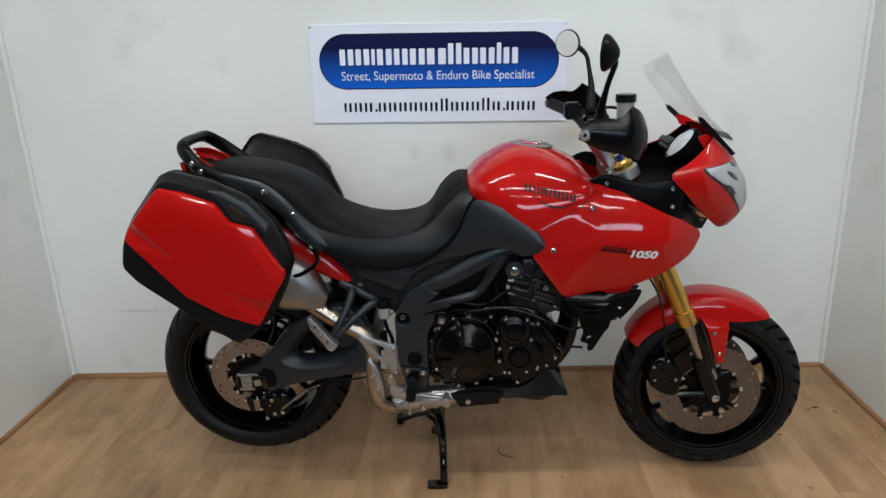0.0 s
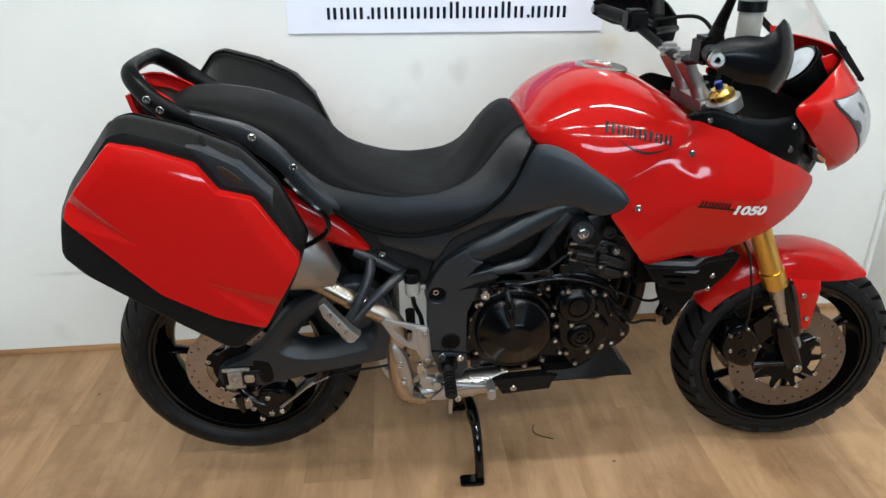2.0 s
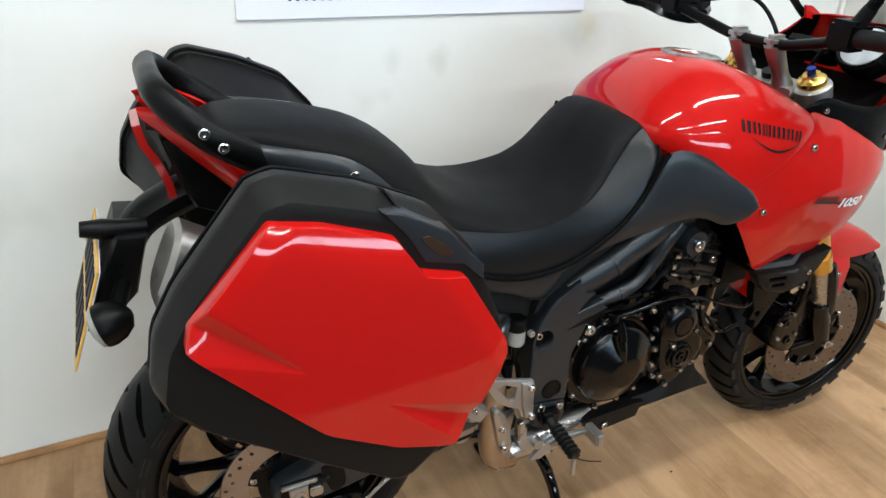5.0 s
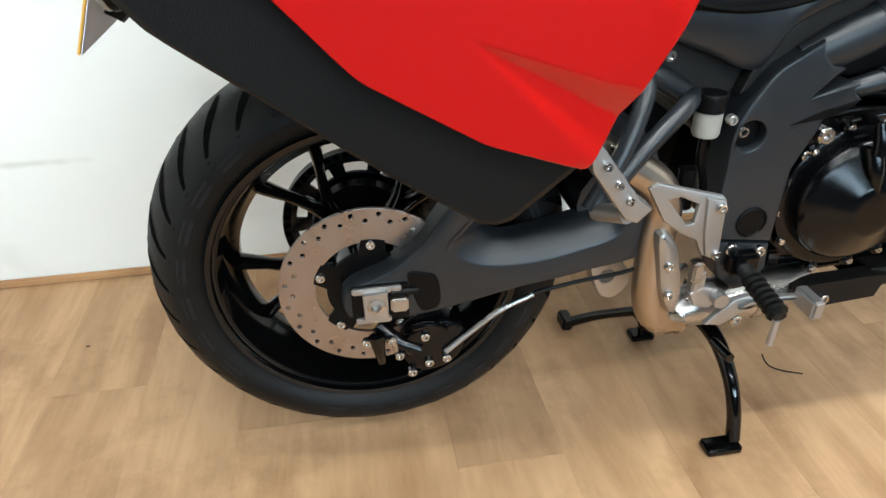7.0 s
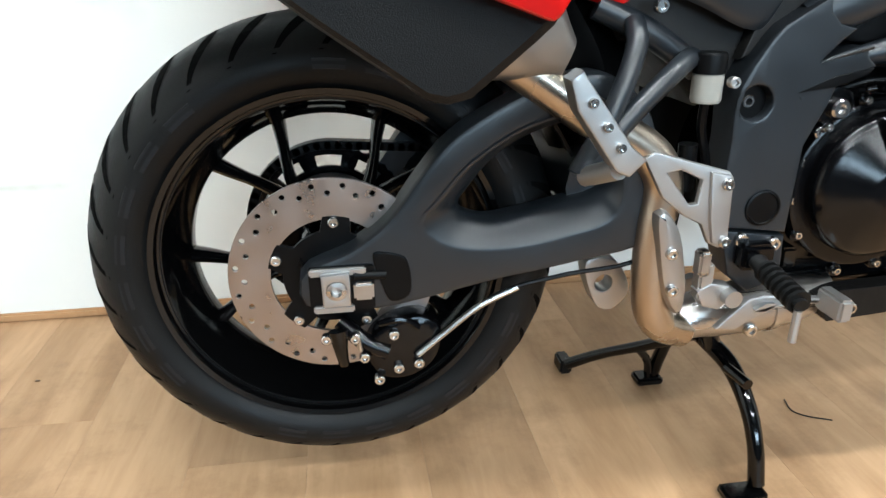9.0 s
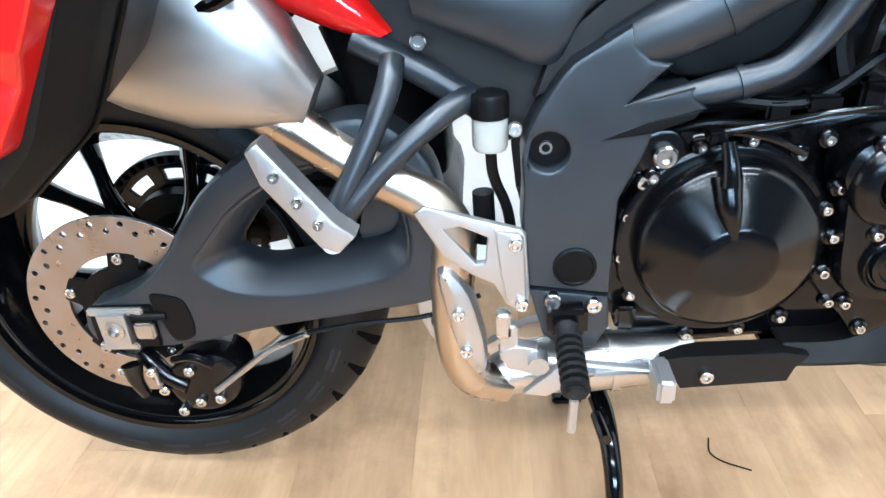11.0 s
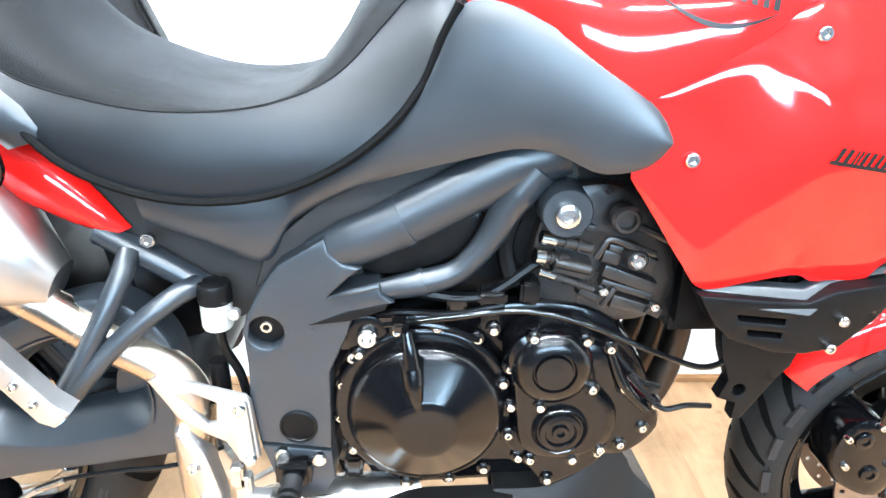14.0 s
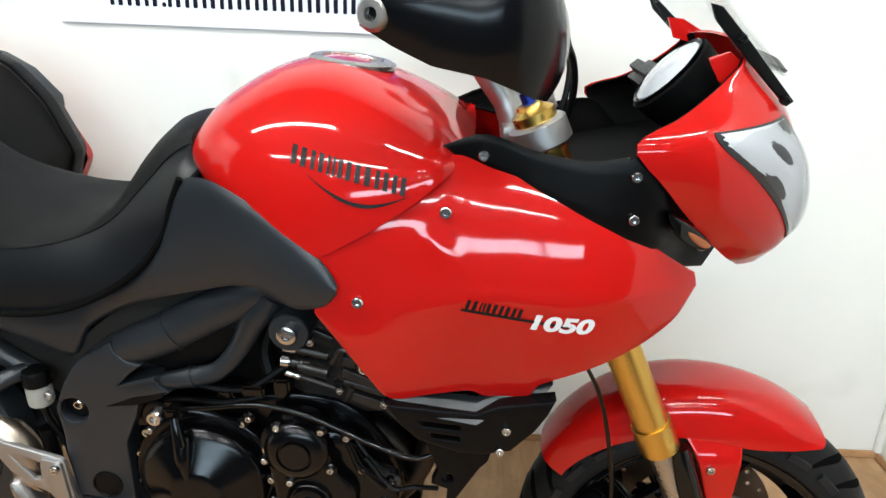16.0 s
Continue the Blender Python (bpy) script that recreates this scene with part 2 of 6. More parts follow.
def wood_material(name, dark, light, along):
    m = material(name, light, 0.46, spec=0.25)
    nt = m.node_tree
    b = nt.nodes["Principled BSDF"]
    co = nt.nodes.new("ShaderNodeTexCoord")
    info = nt.nodes.new("ShaderNodeObjectInfo")
    mul = nt.nodes.new("ShaderNodeMath")
    mul.operation = "MULTIPLY"
    mul.inputs[1].default_value = 37.0
    nt.links.new(info.outputs["Random"], mul.inputs[0])
    add = nt.nodes.new("ShaderNodeVectorMath")
    nt.links.new(co.outputs["Object"], add.inputs[0])
    nt.links.new(mul.outputs[0], add.inputs[1])
    mp = nt.nodes.new("ShaderNodeMapping")
    mp.inputs["Scale"].default_value = (1.4, 9, 9) if along == "x" else (9, 1.4, 9)
    nt.links.new(add.outputs[0], mp.inputs[0])
    n = nt.nodes.new("ShaderNodeTexNoise")
    n.inputs["Scale"].default_value, n.inputs["Detail"].default_value, n.inputs["Distortion"].default_value = 1.6, 8, 0.6
    nt.links.new(mp.outputs[0], n.inputs[0])
    fine = nt.nodes.new("ShaderNodeTexNoise")
    fine.inputs["Scale"].default_value, fine.inputs["Detail"].default_value = 12, 4
    nt.links.new(mp.outputs[0], fine.inputs[0])
    knots = nt.nodes.new("ShaderNodeTexVoronoi")
    knots.inputs["Scale"].default_value = 4.2
    nt.links.new(add.outputs[0], knots.inputs["Vector"])
    kr = nt.nodes.new("ShaderNodeValToRGB")
    kr.color_ramp.elements[0].position, kr.color_ramp.elements[0].color = 0.02, (0.45, 0.4, 0.36, 1)
    kr.color_ramp.elements[1].position, kr.color_ramp.elements[1].color = 0.06, (1, 1, 1, 1)
    nt.links.new(knots.outputs["Distance"], kr.inputs[0])
    mixv = nt.nodes.new("ShaderNodeMix")
    mixv.inputs[0].default_value = 0.18
    nt.links.new(n.outputs[0], mixv.inputs[2])
    nt.links.new(fine.outputs[0], mixv.inputs[3])
    ramp = nt.nodes.new("ShaderNodeValToRGB")
    ramp.color_ramp.elements[0].position, ramp.color_ramp.elements[0].color = 0.33, (*dark, 1)
    ramp.color_ramp.elements[1].position, ramp.color_ramp.elements[1].color = 0.62, (*light, 1)
    nt.links.new(mixv.outputs[0], ramp.inputs[0])
    tone = nt.nodes.new("ShaderNodeMapRange")
    tone.inputs[3].default_value, tone.inputs[4].default_value = 0.89, 1.1
    nt.links.new(info.outputs["Random"], tone.inputs[0])
    hsv = nt.nodes.new("ShaderNodeHueSaturation")
    nt.links.new(ramp.outputs[0], hsv.inputs["Color"])
    nt.links.new(tone.outputs[0], hsv.inputs["Value"])
    mx = nt.nodes.new("ShaderNodeMix")
    mx.data_type, mx.blend_type = "RGBA", "MULTIPLY"
    mx.inputs[0].default_value = 0.8
    nt.links.new(hsv.outputs[0], mx.inputs[6])
    nt.links.new(kr.outputs[0], mx.inputs[7])
    # worn and stained patches that run across the boards
    geo = nt.nodes.new("ShaderNodeNewGeometry")
    stain = nt.nodes.new("ShaderNodeTexNoise")
    stain.inputs["Scale"].default_value, stain.inputs["Detail"].default_value, stain.inputs["Roughness"].default_value = 3.2, 8, 0.7
    nt.links.new(geo.outputs["Position"], stain.inputs["Vector"])
    sr = nt.nodes.new("ShaderNodeValToRGB")
    sr.color_ramp.elements[0].position, sr.color_ramp.elements[0].color = 0.36, (0.72, 0.69, 0.66, 1)
    sr.color_ramp.elements[1].position, sr.color_ramp.elements[1].color = 0.52, (1, 1, 1, 1)
    nt.links.new(stain.outputs[0], sr.inputs[0])
    ms = nt.nodes.new("ShaderNodeMix")
    ms.data_type, ms.blend_type = "RGBA", "MULTIPLY"
    ms.inputs[0].default_value = 1
    nt.links.new(mx.outputs[2], ms.inputs[6])
    nt.links.new(sr.outputs[0], ms.inputs[7])
    nt.links.new(ms.outputs[2], b.inputs["Base Color"])
    gloss = nt.nodes.new("ShaderNodeMapRange")
    gloss.inputs[3].default_value, gloss.inputs[4].default_value = 0.36, 0.56
    nt.links.new(stain.outputs[0], gloss.inputs[0])
    nt.links.new(gloss.outputs[0], b.inputs["Roughness"])
    bump = nt.nodes.new("ShaderNodeBump")
    bump.inputs["Strength"].default_value, bump.inputs["Distance"].default_value = 0.12, 0.001
    nt.links.new(fine.outputs[0], bump.inputs["Height"])
    nt.links.new(bump.outputs[0], b.inputs["Normal"])
    return m


OAK = wood_material("oak_laminate", (0.30, 0.17, 0.084), (0.44, 0.27, 0.147), "y")
SKIRT = wood_material("oak_skirting", (0.3, 0.16, 0.075), (0.42, 0.24, 0.12), "x")


# ---------- building helpers ----------
def finish(name, bm, mat, smooth=40):
    bmesh.ops.recalc_face_normals(bm, faces=bm.faces)
    me = bpy.data.meshes.new(name)
    bm.to_mesh(me)
    bm.free()
    me.materials.append(mat)
    if smooth:
        me.shade_smooth()
        me.set_sharp_from_angle(angle=radians(smooth))
    return me


def part(name, bm, mat, parent, label="", smooth=40):
    ob = new(name, finish(name, bm, mat, smooth))
    ob.parent = parent
    if label:
        tagged(ob, label)
    if smooth:
        ob.modifiers.new("even_shading", "WEIGHTED_NORMAL").keep_sharp = True
    return ob


def thing(name, label, category, m=None, group=""):
    ob = new(name)
    ob.empty_display_size = 0.05
    if m is not None:
        ob.matrix_world = m
    return tagged(ob, label, category, group)


def solid(name, bm, mat, label, category, kind="", smooth=40, group=""):
    return tagged(new(name, finish(name, bm, mat, smooth)), label, category, group, kind)


def spline(pts, n, closed=False):
    """n points along a smooth curve through pts."""
    p = [Vector(q) for q in pts]
    m = len(p)
    segs = m if closed else m - 1
    lens = [max((p[(i + 1) % m] - p[i]).length, 1e-6) for i in range(segs)]
    total = sum(lens)
    out = []
    for k in range(n):
        d = total * k / (n if closed else n - 1)
        i = 0
        while i < segs - 1 and d > lens[i]:
            d -= lens[i]
            i += 1
        u = min(d / lens[i], 1)
        a, b = p[i], p[(i + 1) % m]
        pa = p[(i - 1) % m] if closed or i > 0 else a * 2 - b
        pb = p[(i + 2) % m] if closed or i + 2 < m else b * 2 - a
        ta = (b - pa) * lens[i] / max((b - a).length + (a - pa).length, 1e-6)
        tb = (pb - a) * lens[i] / max((pb - b).length + (b - a).length, 1e-6)
        h = u * u * (3 - 2 * u)
        out.append(a * (1 - h) + b * h + ta * (u * (1 - u) ** 2) - tb * (u * u * (1 - u)))
    return out


def grid_faces(bm, rows, close_u=False, close_v=False):
    vs = [[bm.verts.new(p) for p in row] for row in rows]
    nu, nv = len(vs), len(vs[0])
    for i in range(nu if close_u else nu - 1):
        for j in range(nv if close_v else nv - 1):
            a, b, c, d = vs[i][j], vs[i][(j + 1) % nv], vs[(i + 1) % nu][(j + 1) % nv], vs[(i + 1) % nu][j]
            bm.faces.new((a, b, c, d))
    return vs


def add_tube(bm, pts, r, seg=10, n=None, flat=1.0):
    """Sweep a round section along a smooth curve; r one radius or one for each point given."""
    count = n or max(2, 5 * (len(pts) - 1) + 1)
    line = spline(pts, count) if len(pts) > 2 else [Vector(pts[0]).lerp(Vector(pts[-1]), i / (count - 1)) for i in range(count)]
    rs = list(r) if isinstance(r, (list, tuple)) else [r] * len(pts)
    rows, side = [], None
    for i, p in enumerate(line):
        d = (line[min(i + 1, count - 1)] - line[max(i - 1, 0)]).normalized()
        if side is None:
            side = d.cross(Vector((0, 1, 0)))
            if side.length < 0.1:
                side = d.cross(Vector((1, 0, 0)))
        side = (side - d * side.dot(d)).normalized()
        other = d.cross(side)
        f = i / (count - 1) * (len(rs) - 1)
        k = min(int(f), len(rs) - 2) if len(rs) > 1 else 0
        rad = rs[k] * (1 - (f - k)) + rs[min(k + 1, len(rs) - 1)] * (f - k)
        rows.append([p + side * rad * math.cos(2 * math.pi * j / seg) + other * rad * flat * math.sin(2 * math.pi * j / seg) for j in range(seg)])
    vs = grid_faces(bm, rows, close_v=True)
    bm.faces.new(vs[0])
    bm.faces.new(list(reversed(vs[-1])))
    return bm


def tube(pts, r, seg=10, n=None, flat=1.0):
    return add_tube(bmesh.new(), pts, r, seg, n, flat)


def add_lathe(bm, profile, center, axis="y", seg=32, closed=False, turn=None):
    """profile: rows of (radius, offset along the axis)."""
    c = Vector(center)
    q = turn or (Matrix.Identity(3) if axis == "y" else Matrix.Rotation(radians(90), 3, "X") if axis == "z" else Matrix.Rotation(radians(-90), 3, "Z"))
    rows = []
    for r, o in profile:
        r = max(r, 1e-4)
        rows.append([c + q @ Vector((r * math.cos(2 * math.pi * j / seg), o, r * math.sin(2 * math.pi * j / seg))) for j in range(seg)])
    vs = grid_faces(bm, rows, close_u=closed, close_v=True)
    if not closed:
        bm.faces.new(vs[0])
        bm.faces.new(list(reversed(vs[-1])))
    return bm


def lathe(profile, center, axis="y", seg=32, closed=False, turn=None):
    return add_lathe(bmesh.new(), profile, center, axis, seg, closed, turn)


def turned(direction):
    """A turn that lays the lathe's axis (y) along a direction."""
    return Vector(direction).to_track_quat("Y", "Z").to_matrix()


def add_box(bm, lo, hi, bevel=0.003, turn=None):
    lo, hi = Vector(lo), Vector(hi)
    mid, half = (lo + hi) / 2, (hi - lo) / 2
    made = bmesh.ops.create_cube(bm, size=2)["verts"]
    for v in made:
        v.co = Vector((v.co.x * half.x, v.co.y * half.y, v.co.z * half.z))
    if bevel:
        edges = {e for v in made for e in v.link_edges}
        made = list({v for f in bmesh.ops.bevel(bm, geom=list(edges), offset=min(bevel, min(half) * 0.9), segments=2, affect="EDGES")["faces"] for v in f.verts} | {v for v in made if v.is_valid})
    for v in made:
        v.co = mid + (turn @ v.co if turn else v.co)
    return bm


def box(lo, hi, bevel=0.003, turn=None):
    return add_box(bmesh.new(), lo, hi, bevel, turn)


def add_plate(bm, outline, y0, y1, holes=(), bevel=0.004, lean=None):
    """A cast plate: an outline in x and z between two depths, with holes through it and a chamfered rim. y0 is the outer side."""
    def inset(loop, d):
        res, m = [], len(loop)
        area = sum(loop[i][0] * loop[(i + 1) % m][1] - loop[(i + 1) % m][0] * loop[i][1] for i in range(m))
        s = 1 if area > 0 else -1
        for i in range(m):
            a, b, c = Vector(loop[i - 1]), Vector(loop[i]), Vector(loop[(i + 1) % m])
            n1 = Vector((-(b - a).y, (b - a).x)).normalized() * s
            n2 = Vector((-(c - b).y, (c - b).x)).normalized() * s
            k = (n1 + n2)
            k = k / max(k.length_squared / 2, 0.35) if k.length > 1e-6 else n1
            res.append(tuple(b + k * d))
        return res
    f = lean or (lambda x, z: 0.0)
    loops = [list(outline)] + [list(h) for h in holes]
    step = bevel if y1 > y0 else -bevel
    fronts, backs = [], []
    for i, lp in enumerate(loops):
        sgn = 1 if i == 0 else -1
        rings = [(inset(lp, sgn * bevel), y0), (inset(lp, sgn * bevel * 0.3), y0 + step * 0.3), (lp, y0 + step), (lp, y1)]
        vs = [[bm.verts.new((x, y + f(x, z), z)) for x, z in ring] for ring, y in rings]
        m = len(lp)
        for a, b in zip(vs, vs[1:]):
            for j in range(m):
                bm.faces.new((a[j], a[(j + 1) % m], b[(j + 1) % m], b[j]))
        fronts.append(vs[0])
        backs.append(vs[-1])
    for group in (fronts, backs):
        edges = []
        for vs in group:
            for j in range(len(vs)):
                e = bm.edges.get((vs[j], vs[(j + 1) % len(vs)]))
                edges.append(e)
        bmesh.ops.triangle_fill(bm, use_beauty=True, use_dissolve=False, edges=edges)
    return bm


def plate(outline, y0, y1, holes=(), bevel=0.004, lean=None):
    return add_plate(bmesh.new(), outline, y0, y1, holes, bevel, lean)


def rounded(outline, n=48):
    return [tuple(p) for p in spline(outline, n, closed=True)]


def circle(cx, cz, r, n=24, a0=0.0):
    return [(cx + r * math.cos(a0 + 2 * math.pi * i / n), cz + r * math.sin(a0 + 2 * math.pi * i / n)) for i in range(n)]


def shell(rows, thick=0.004, side=1):
    """A curved panel from rows of points, thickened inwards (towards the middle plane)."""
    bm = bmesh.new()
    grid_faces(bm, rows)
    bmesh.ops.recalc_face_normals(bm, faces=bm.faces)
    bmesh.ops.solidify(bm, geom=list(bm.faces), thickness=thick)
    return bm


def patch(top, bottom, depth, nu=28, nv=10, roll=0.012):
    """Rows of a side panel between an upper and a lower curve in x and z; depth(x, z, u, v) gives its y. The rim rolls inwards."""
    a, b = spline(top, nu), spline(bottom, nu)
    rows = []
    for i in range(nu):
        u, row = i / (nu - 1), []
        for j in range(nv):
            v = j / (nv - 1)
            v = v * v * (3 - 2 * v) * 0.5 + v * 0.5
            q = a[i].lerp(b[i], v)
            edge = min(1, min(u, 1 - u) * 14, min(v, 1 - v) * 7)
            row.append(Vector((q.x, depth(q.x, q.y, u, v) + roll * (1 - edge) ** 2, q.y)))
        rows.append(row)
    return rows


def mirrored(rows):
    return [[Vector((p.x, -p.y, p.z)) for p in row] for row in rows]


BOLT_MESH = {}


def bolt(parent, at, r=0.006, facing=(0, -1, 0), mat=None, depth=0.006):
    """A socket-head bolt; alike bolts share one mesh."""
    key = (round(r, 4), round(depth, 4), (mat or BOLT).name)
    if key not in BOLT_MESH:
        bm = lathe([(r, -0.004), (r, depth * 0.75), (r * 0.82, depth), (r * 0.5, depth), (r * 0.45, depth * 0.45), (0, depth * 0.45)], (0, 0, 0), "y", 14)
        BOLT_MESH[key] = finish("bolt", bm, mat or BOLT, 35)
    ob = new("bolt", BOLT_MESH[key])
    ob.parent = parent
    ob.matrix_local = Matrix.Translation(at) @ turned(facing).to_4x4()
    return ob


def text_mesh(body, size, depth=0.0, bold=0.0):
    cu = bpy.data.curves.new("lettering", "FONT")
    cu.body, cu.size, cu.align_x, cu.align_y, cu.extrude, cu.offset = body, size, "LEFT", "BOTTOM_BASELINE", depth, bold
    ob = new("lettering", cu)
    bpy.context.view_layer.update()
    me = bpy.data.meshes.new_from_object(ob.evaluated_get(bpy.context.evaluated_depsgraph_get()))
    bpy.data.objects.remove(ob)
    return me


def lay_on(target, flat, lift=0.0015):
    """Lay a flat bmesh (x, z) on the near side of a panel."""
    from mathutils.bvhtree import BVHTree
    bm = bmesh.new()
    bm.from_mesh(target.data)
    tree = BVHTree.FromBMesh(bm)
    for v in flat.verts:
        hit = tree.ray_cast(Vector((v.co.x, -1.0, v.co.z)), Vector((0, 1, 0)))
        v.co.y = (hit[0].y if hit[0] else -0.2) - lift
    bm.free()
    return flat


# ---------- the room ----------
WX0, WX1, WY, BACK, TOP = -1.105, 2.25, 0.652, -6.0, 2.8
BAY = -1.0
OAK_END = -1.4


def wall_box(name, lo, hi, mat, label, category):
    return solid(name, box(lo, hi, 0), mat, label, category, "structure", 0)


wall_box("floor", (-3.2, OAK_END, -0.12), (4.4, WY + 0.15, -0.0015), SKIRT, "oak laminate floor of long boards", "floor")
# unseen dark floor beyond the boards, added to cut bounce and warm reflections
wall_box("floor_hall_dark", (-3.2, BACK - 0.2, -0.12), (4.4, OAK_END, -0.001), DARK_FLOOR, "unseen dark floor, added to cut bounce and reflections", "floor")
wall_box("wall_north", (-3.1, WY, -0.1), (4.3, WY + 0.1, TOP), WALL, "white panelled back wall with faint scuffs", "wall")
wall_box("wall_bay_west", (WX0 - 0.1, BAY, 0), (WX0, WY, 2.3), WALL, "white partition beside the motorcycle", "wall")
wall_box("wall_bay_east", (WX1, BAY, 0), (WX1 + 0.1, WY, 2.3), WALL, "white partition beside the motorcycle", "wall")
# unseen walls and ceiling that close the room, kept dark to hold down bounce
wall_box("wall_west", (-3.1, BACK - 0.1, -0.1), (-3.0, WY, TOP), HALL, "unseen dark wall that closes the room", "wall")
wall_box("wall_east", (4.2, BACK - 0.1, -0.1), (4.3, WY, TOP), HALL, "unseen dark wall that closes the room", "wall")
wall_box("ceiling", (-3.1, BACK - 0.2, TOP), (4.3, WY + 0.1, TOP + 0.1), CEILING, "unseen dark grey ceiling", "ceiling")
# the shop front: wall round one wide opening
south = bmesh.new()
for lo, hi in (((-3.0, BACK - 0.1, 0), (-0.95, BACK, TOP)), ((3.6, BACK - 0.1, 0), (4.2, BACK, TOP)), ((-0.95, BACK - 0.1, 0), (3.6, BACK, 1.4)), ((-0.95, BACK - 0.1, 2.1), (3.6, BACK, TOP))):
    add_box(south, lo, hi, 0)
solid("wall_south", south, HALL, "grey wall with one wide window", "wall", "structure", 0)
window = thing("window_1", "wide shop window with white frame", "window")
tagged(window, kind="structure")
F0, F1 = BACK - 0.08, BACK
for lo, hi in (((-0.95, F0, 1.4), (-0.89, F1, 2.1)), ((3.54, F0, 1.4), (3.6, F1, 2.1)), ((0.55, F0, 1.46), (0.61, F1, 2.04)), ((2.04, F0, 1.46), (2.1, F1, 2.04)), ((-0.89, F0, 1.4), (3.54, F1, 1.46)), ((-0.89, F0, 2.04), (3.54, F1, 2.1))):
    part("window_frame", box(lo, hi, 0.004), CEILING, window)
for lo, hi in (((-0.89, BACK - 0.045, 1.46), (0.55, BACK - 0.04, 2.04)), ((0.61, BACK - 0.045, 1.46), (2.04, BACK - 0.04, 2.04)), ((2.1, BACK - 0.045, 1.46), (3.54, BACK - 0.04, 2.04))):
    pane = part("pane", box(lo, hi, 0), SCREEN, window)
    pane.visible_shadow = False

for name, pts in (("skirting_north", ((WX0, WY - 0.014, 0), (WX1, WY, 0.02))), ("skirting_west", ((WX0, BAY, 0), (WX0 + 0.014, WY - 0.014, 0.02))), ("skirting_east", ((WX1 - 0.014, BAY, 0), (WX1, WY - 0.014, 0.02)))):
    solid(name, box(pts[0], pts[1], 0.004), SKIRT, "thin oak skirting strip along the wall", "skirting", "structure")
for cx, sx in ((WX1, -1), (WX0, 1)):
    bm = bmesh.new()
    add_tube(bm, [(cx + sx * 0.006, WY - 0.006, 0.02), (cx + sx * 0.006, WY - 0.006, 2.3)], 0.011, 8, 2)
    solid("trim_corner", bm, WALL, "white corner bead", "trim", "structure")

LAMP_GLOW = bpy.data.materials.new("lamp_diffuser")
LAMP_GLOW.use_nodes = True
LAMP_GLOW.node_tree.nodes["Principled BSDF"].inputs["Emission Color"].default_value = (1, 0.96, 0.9, 1)
LAMP_GLOW.node_tree.nodes["Principled BSDF"].inputs["Emission Strength"].default_value = 9
for lx, ly in STRIPS:
    strip = thing("strip_light", "white ceiling strip light, switched on", "lamp", Matrix.Translation((lx, ly, TOP)), "ceiling strip lights")
    part("housing", box((-0.73, -0.07, -0.03), (0.73, 0.07, 0), 0.004), CEILING, strip)
    part("diffuser", box((-0.7, -0.05, -0.04), (0.7, 0.05, -0.03), 0.004), LAMP_GLOW, strip)

# ---------- sign on the wall ----------
sign = thing("wall_sign", "white board sign with a blue lozenge and lettering", "sign", Matrix.Translation((0.112, WY - 0.006, 1.122)) @ Matrix.Rotation(radians(1.15), 4, "Y"))
part("board", plate([(0, 0), (1.0, 0), (1.0, 0.375), (0, 0.375)], -0.003, 0.005, bevel=0.001), WHITE, sign, smooth=0)


def lozenge(x0, x1, z0, z1, r, n=12):
    pts = []
    for cx, cz, a in ((x1 - r, z1 - r, 0), (x0 + r, z1 - r, 90), (x0 + r, z0 + r, 180), (x1 - r, z0 + r, 270)):
        pts += [(cx + r * math.cos(radians(a + 90 * i / n)), cz + r * math.sin(radians(a + 90 * i / n))) for i in range(n + 1)]
    return pts


part("lozenge_border", plate(lozenge(0.036, 0.968, 0.13, 0.34, 0.104), -0.0045, 0.0, bevel=0.0004), INK, sign, smooth=0)
part("lozenge", plate(lozenge(0.04, 0.964, 0.134, 0.336, 0.1), -0.006, -0.001, bevel=0.0004), BLUE, sign, "blue field, dark towards the top", 0)
# name and address: plain bars of the letters' size
widths = (0.062, 0.062, 0.022, 0.066, 0.062, 0.066, 0.082, 0.06, 0.064, 0.064, 0.026, 0.064)
px = 0.118
for i, w in enumerate(widths):
    top = 0.222 + (0.078 if i in (7, 10) else 0.06)
    for a, b in ((0.0, 0.4), (0.6, 1.0)) if w > 0.05 else ((0.0, 1.0),):
        part("white_bar", plate(lozenge(px + (w - 0.009) * a, px + (w - 0.009) * b, 0.222, top, 0.004, 4), -0.0075, -0.004, bevel=0.0003), WHITE, sign, smooth=0)
    px += w
px = 0.125
for i in range(20):
    w = 0.014 if i in (3, 16) else 0.041
    h = 0.01 if i in (3, 16) else 0.05 if i in (10, 14) else 0.036
    for a, b in ((0.0, 0.009), (0.019, 0.029)) if w > 0.02 else ((0.0, 0.009),):
        part("dark_bar", plate(lozenge(px + a, px + b, 0.042, 0.042 + h, 0.003, 3), -0.0045, -0.002, bevel=0.0003), INK, sign, smooth=0)
    px += w
me = text_mesh("Street, Supermoto & Enduro Bike Specialist", 0.0485)
bm = bmesh.new()
bm.from_mesh(me)
wide = max(v.co.x for v in bm.verts)
for v in bm.verts:
    v.co = Vector((0.12 + v.co.x * 0.755 / wide, -0.0075, 0.165 + v.co.y))
part("lettering", bm, WHITE, sign, smooth=0)
for sx, sz in ((0.008, 0.365), (0.985, 0.367)):
    bolt(sign, (sx, -0.003, sz), 0.005, mat=STEEL, depth=0.003)

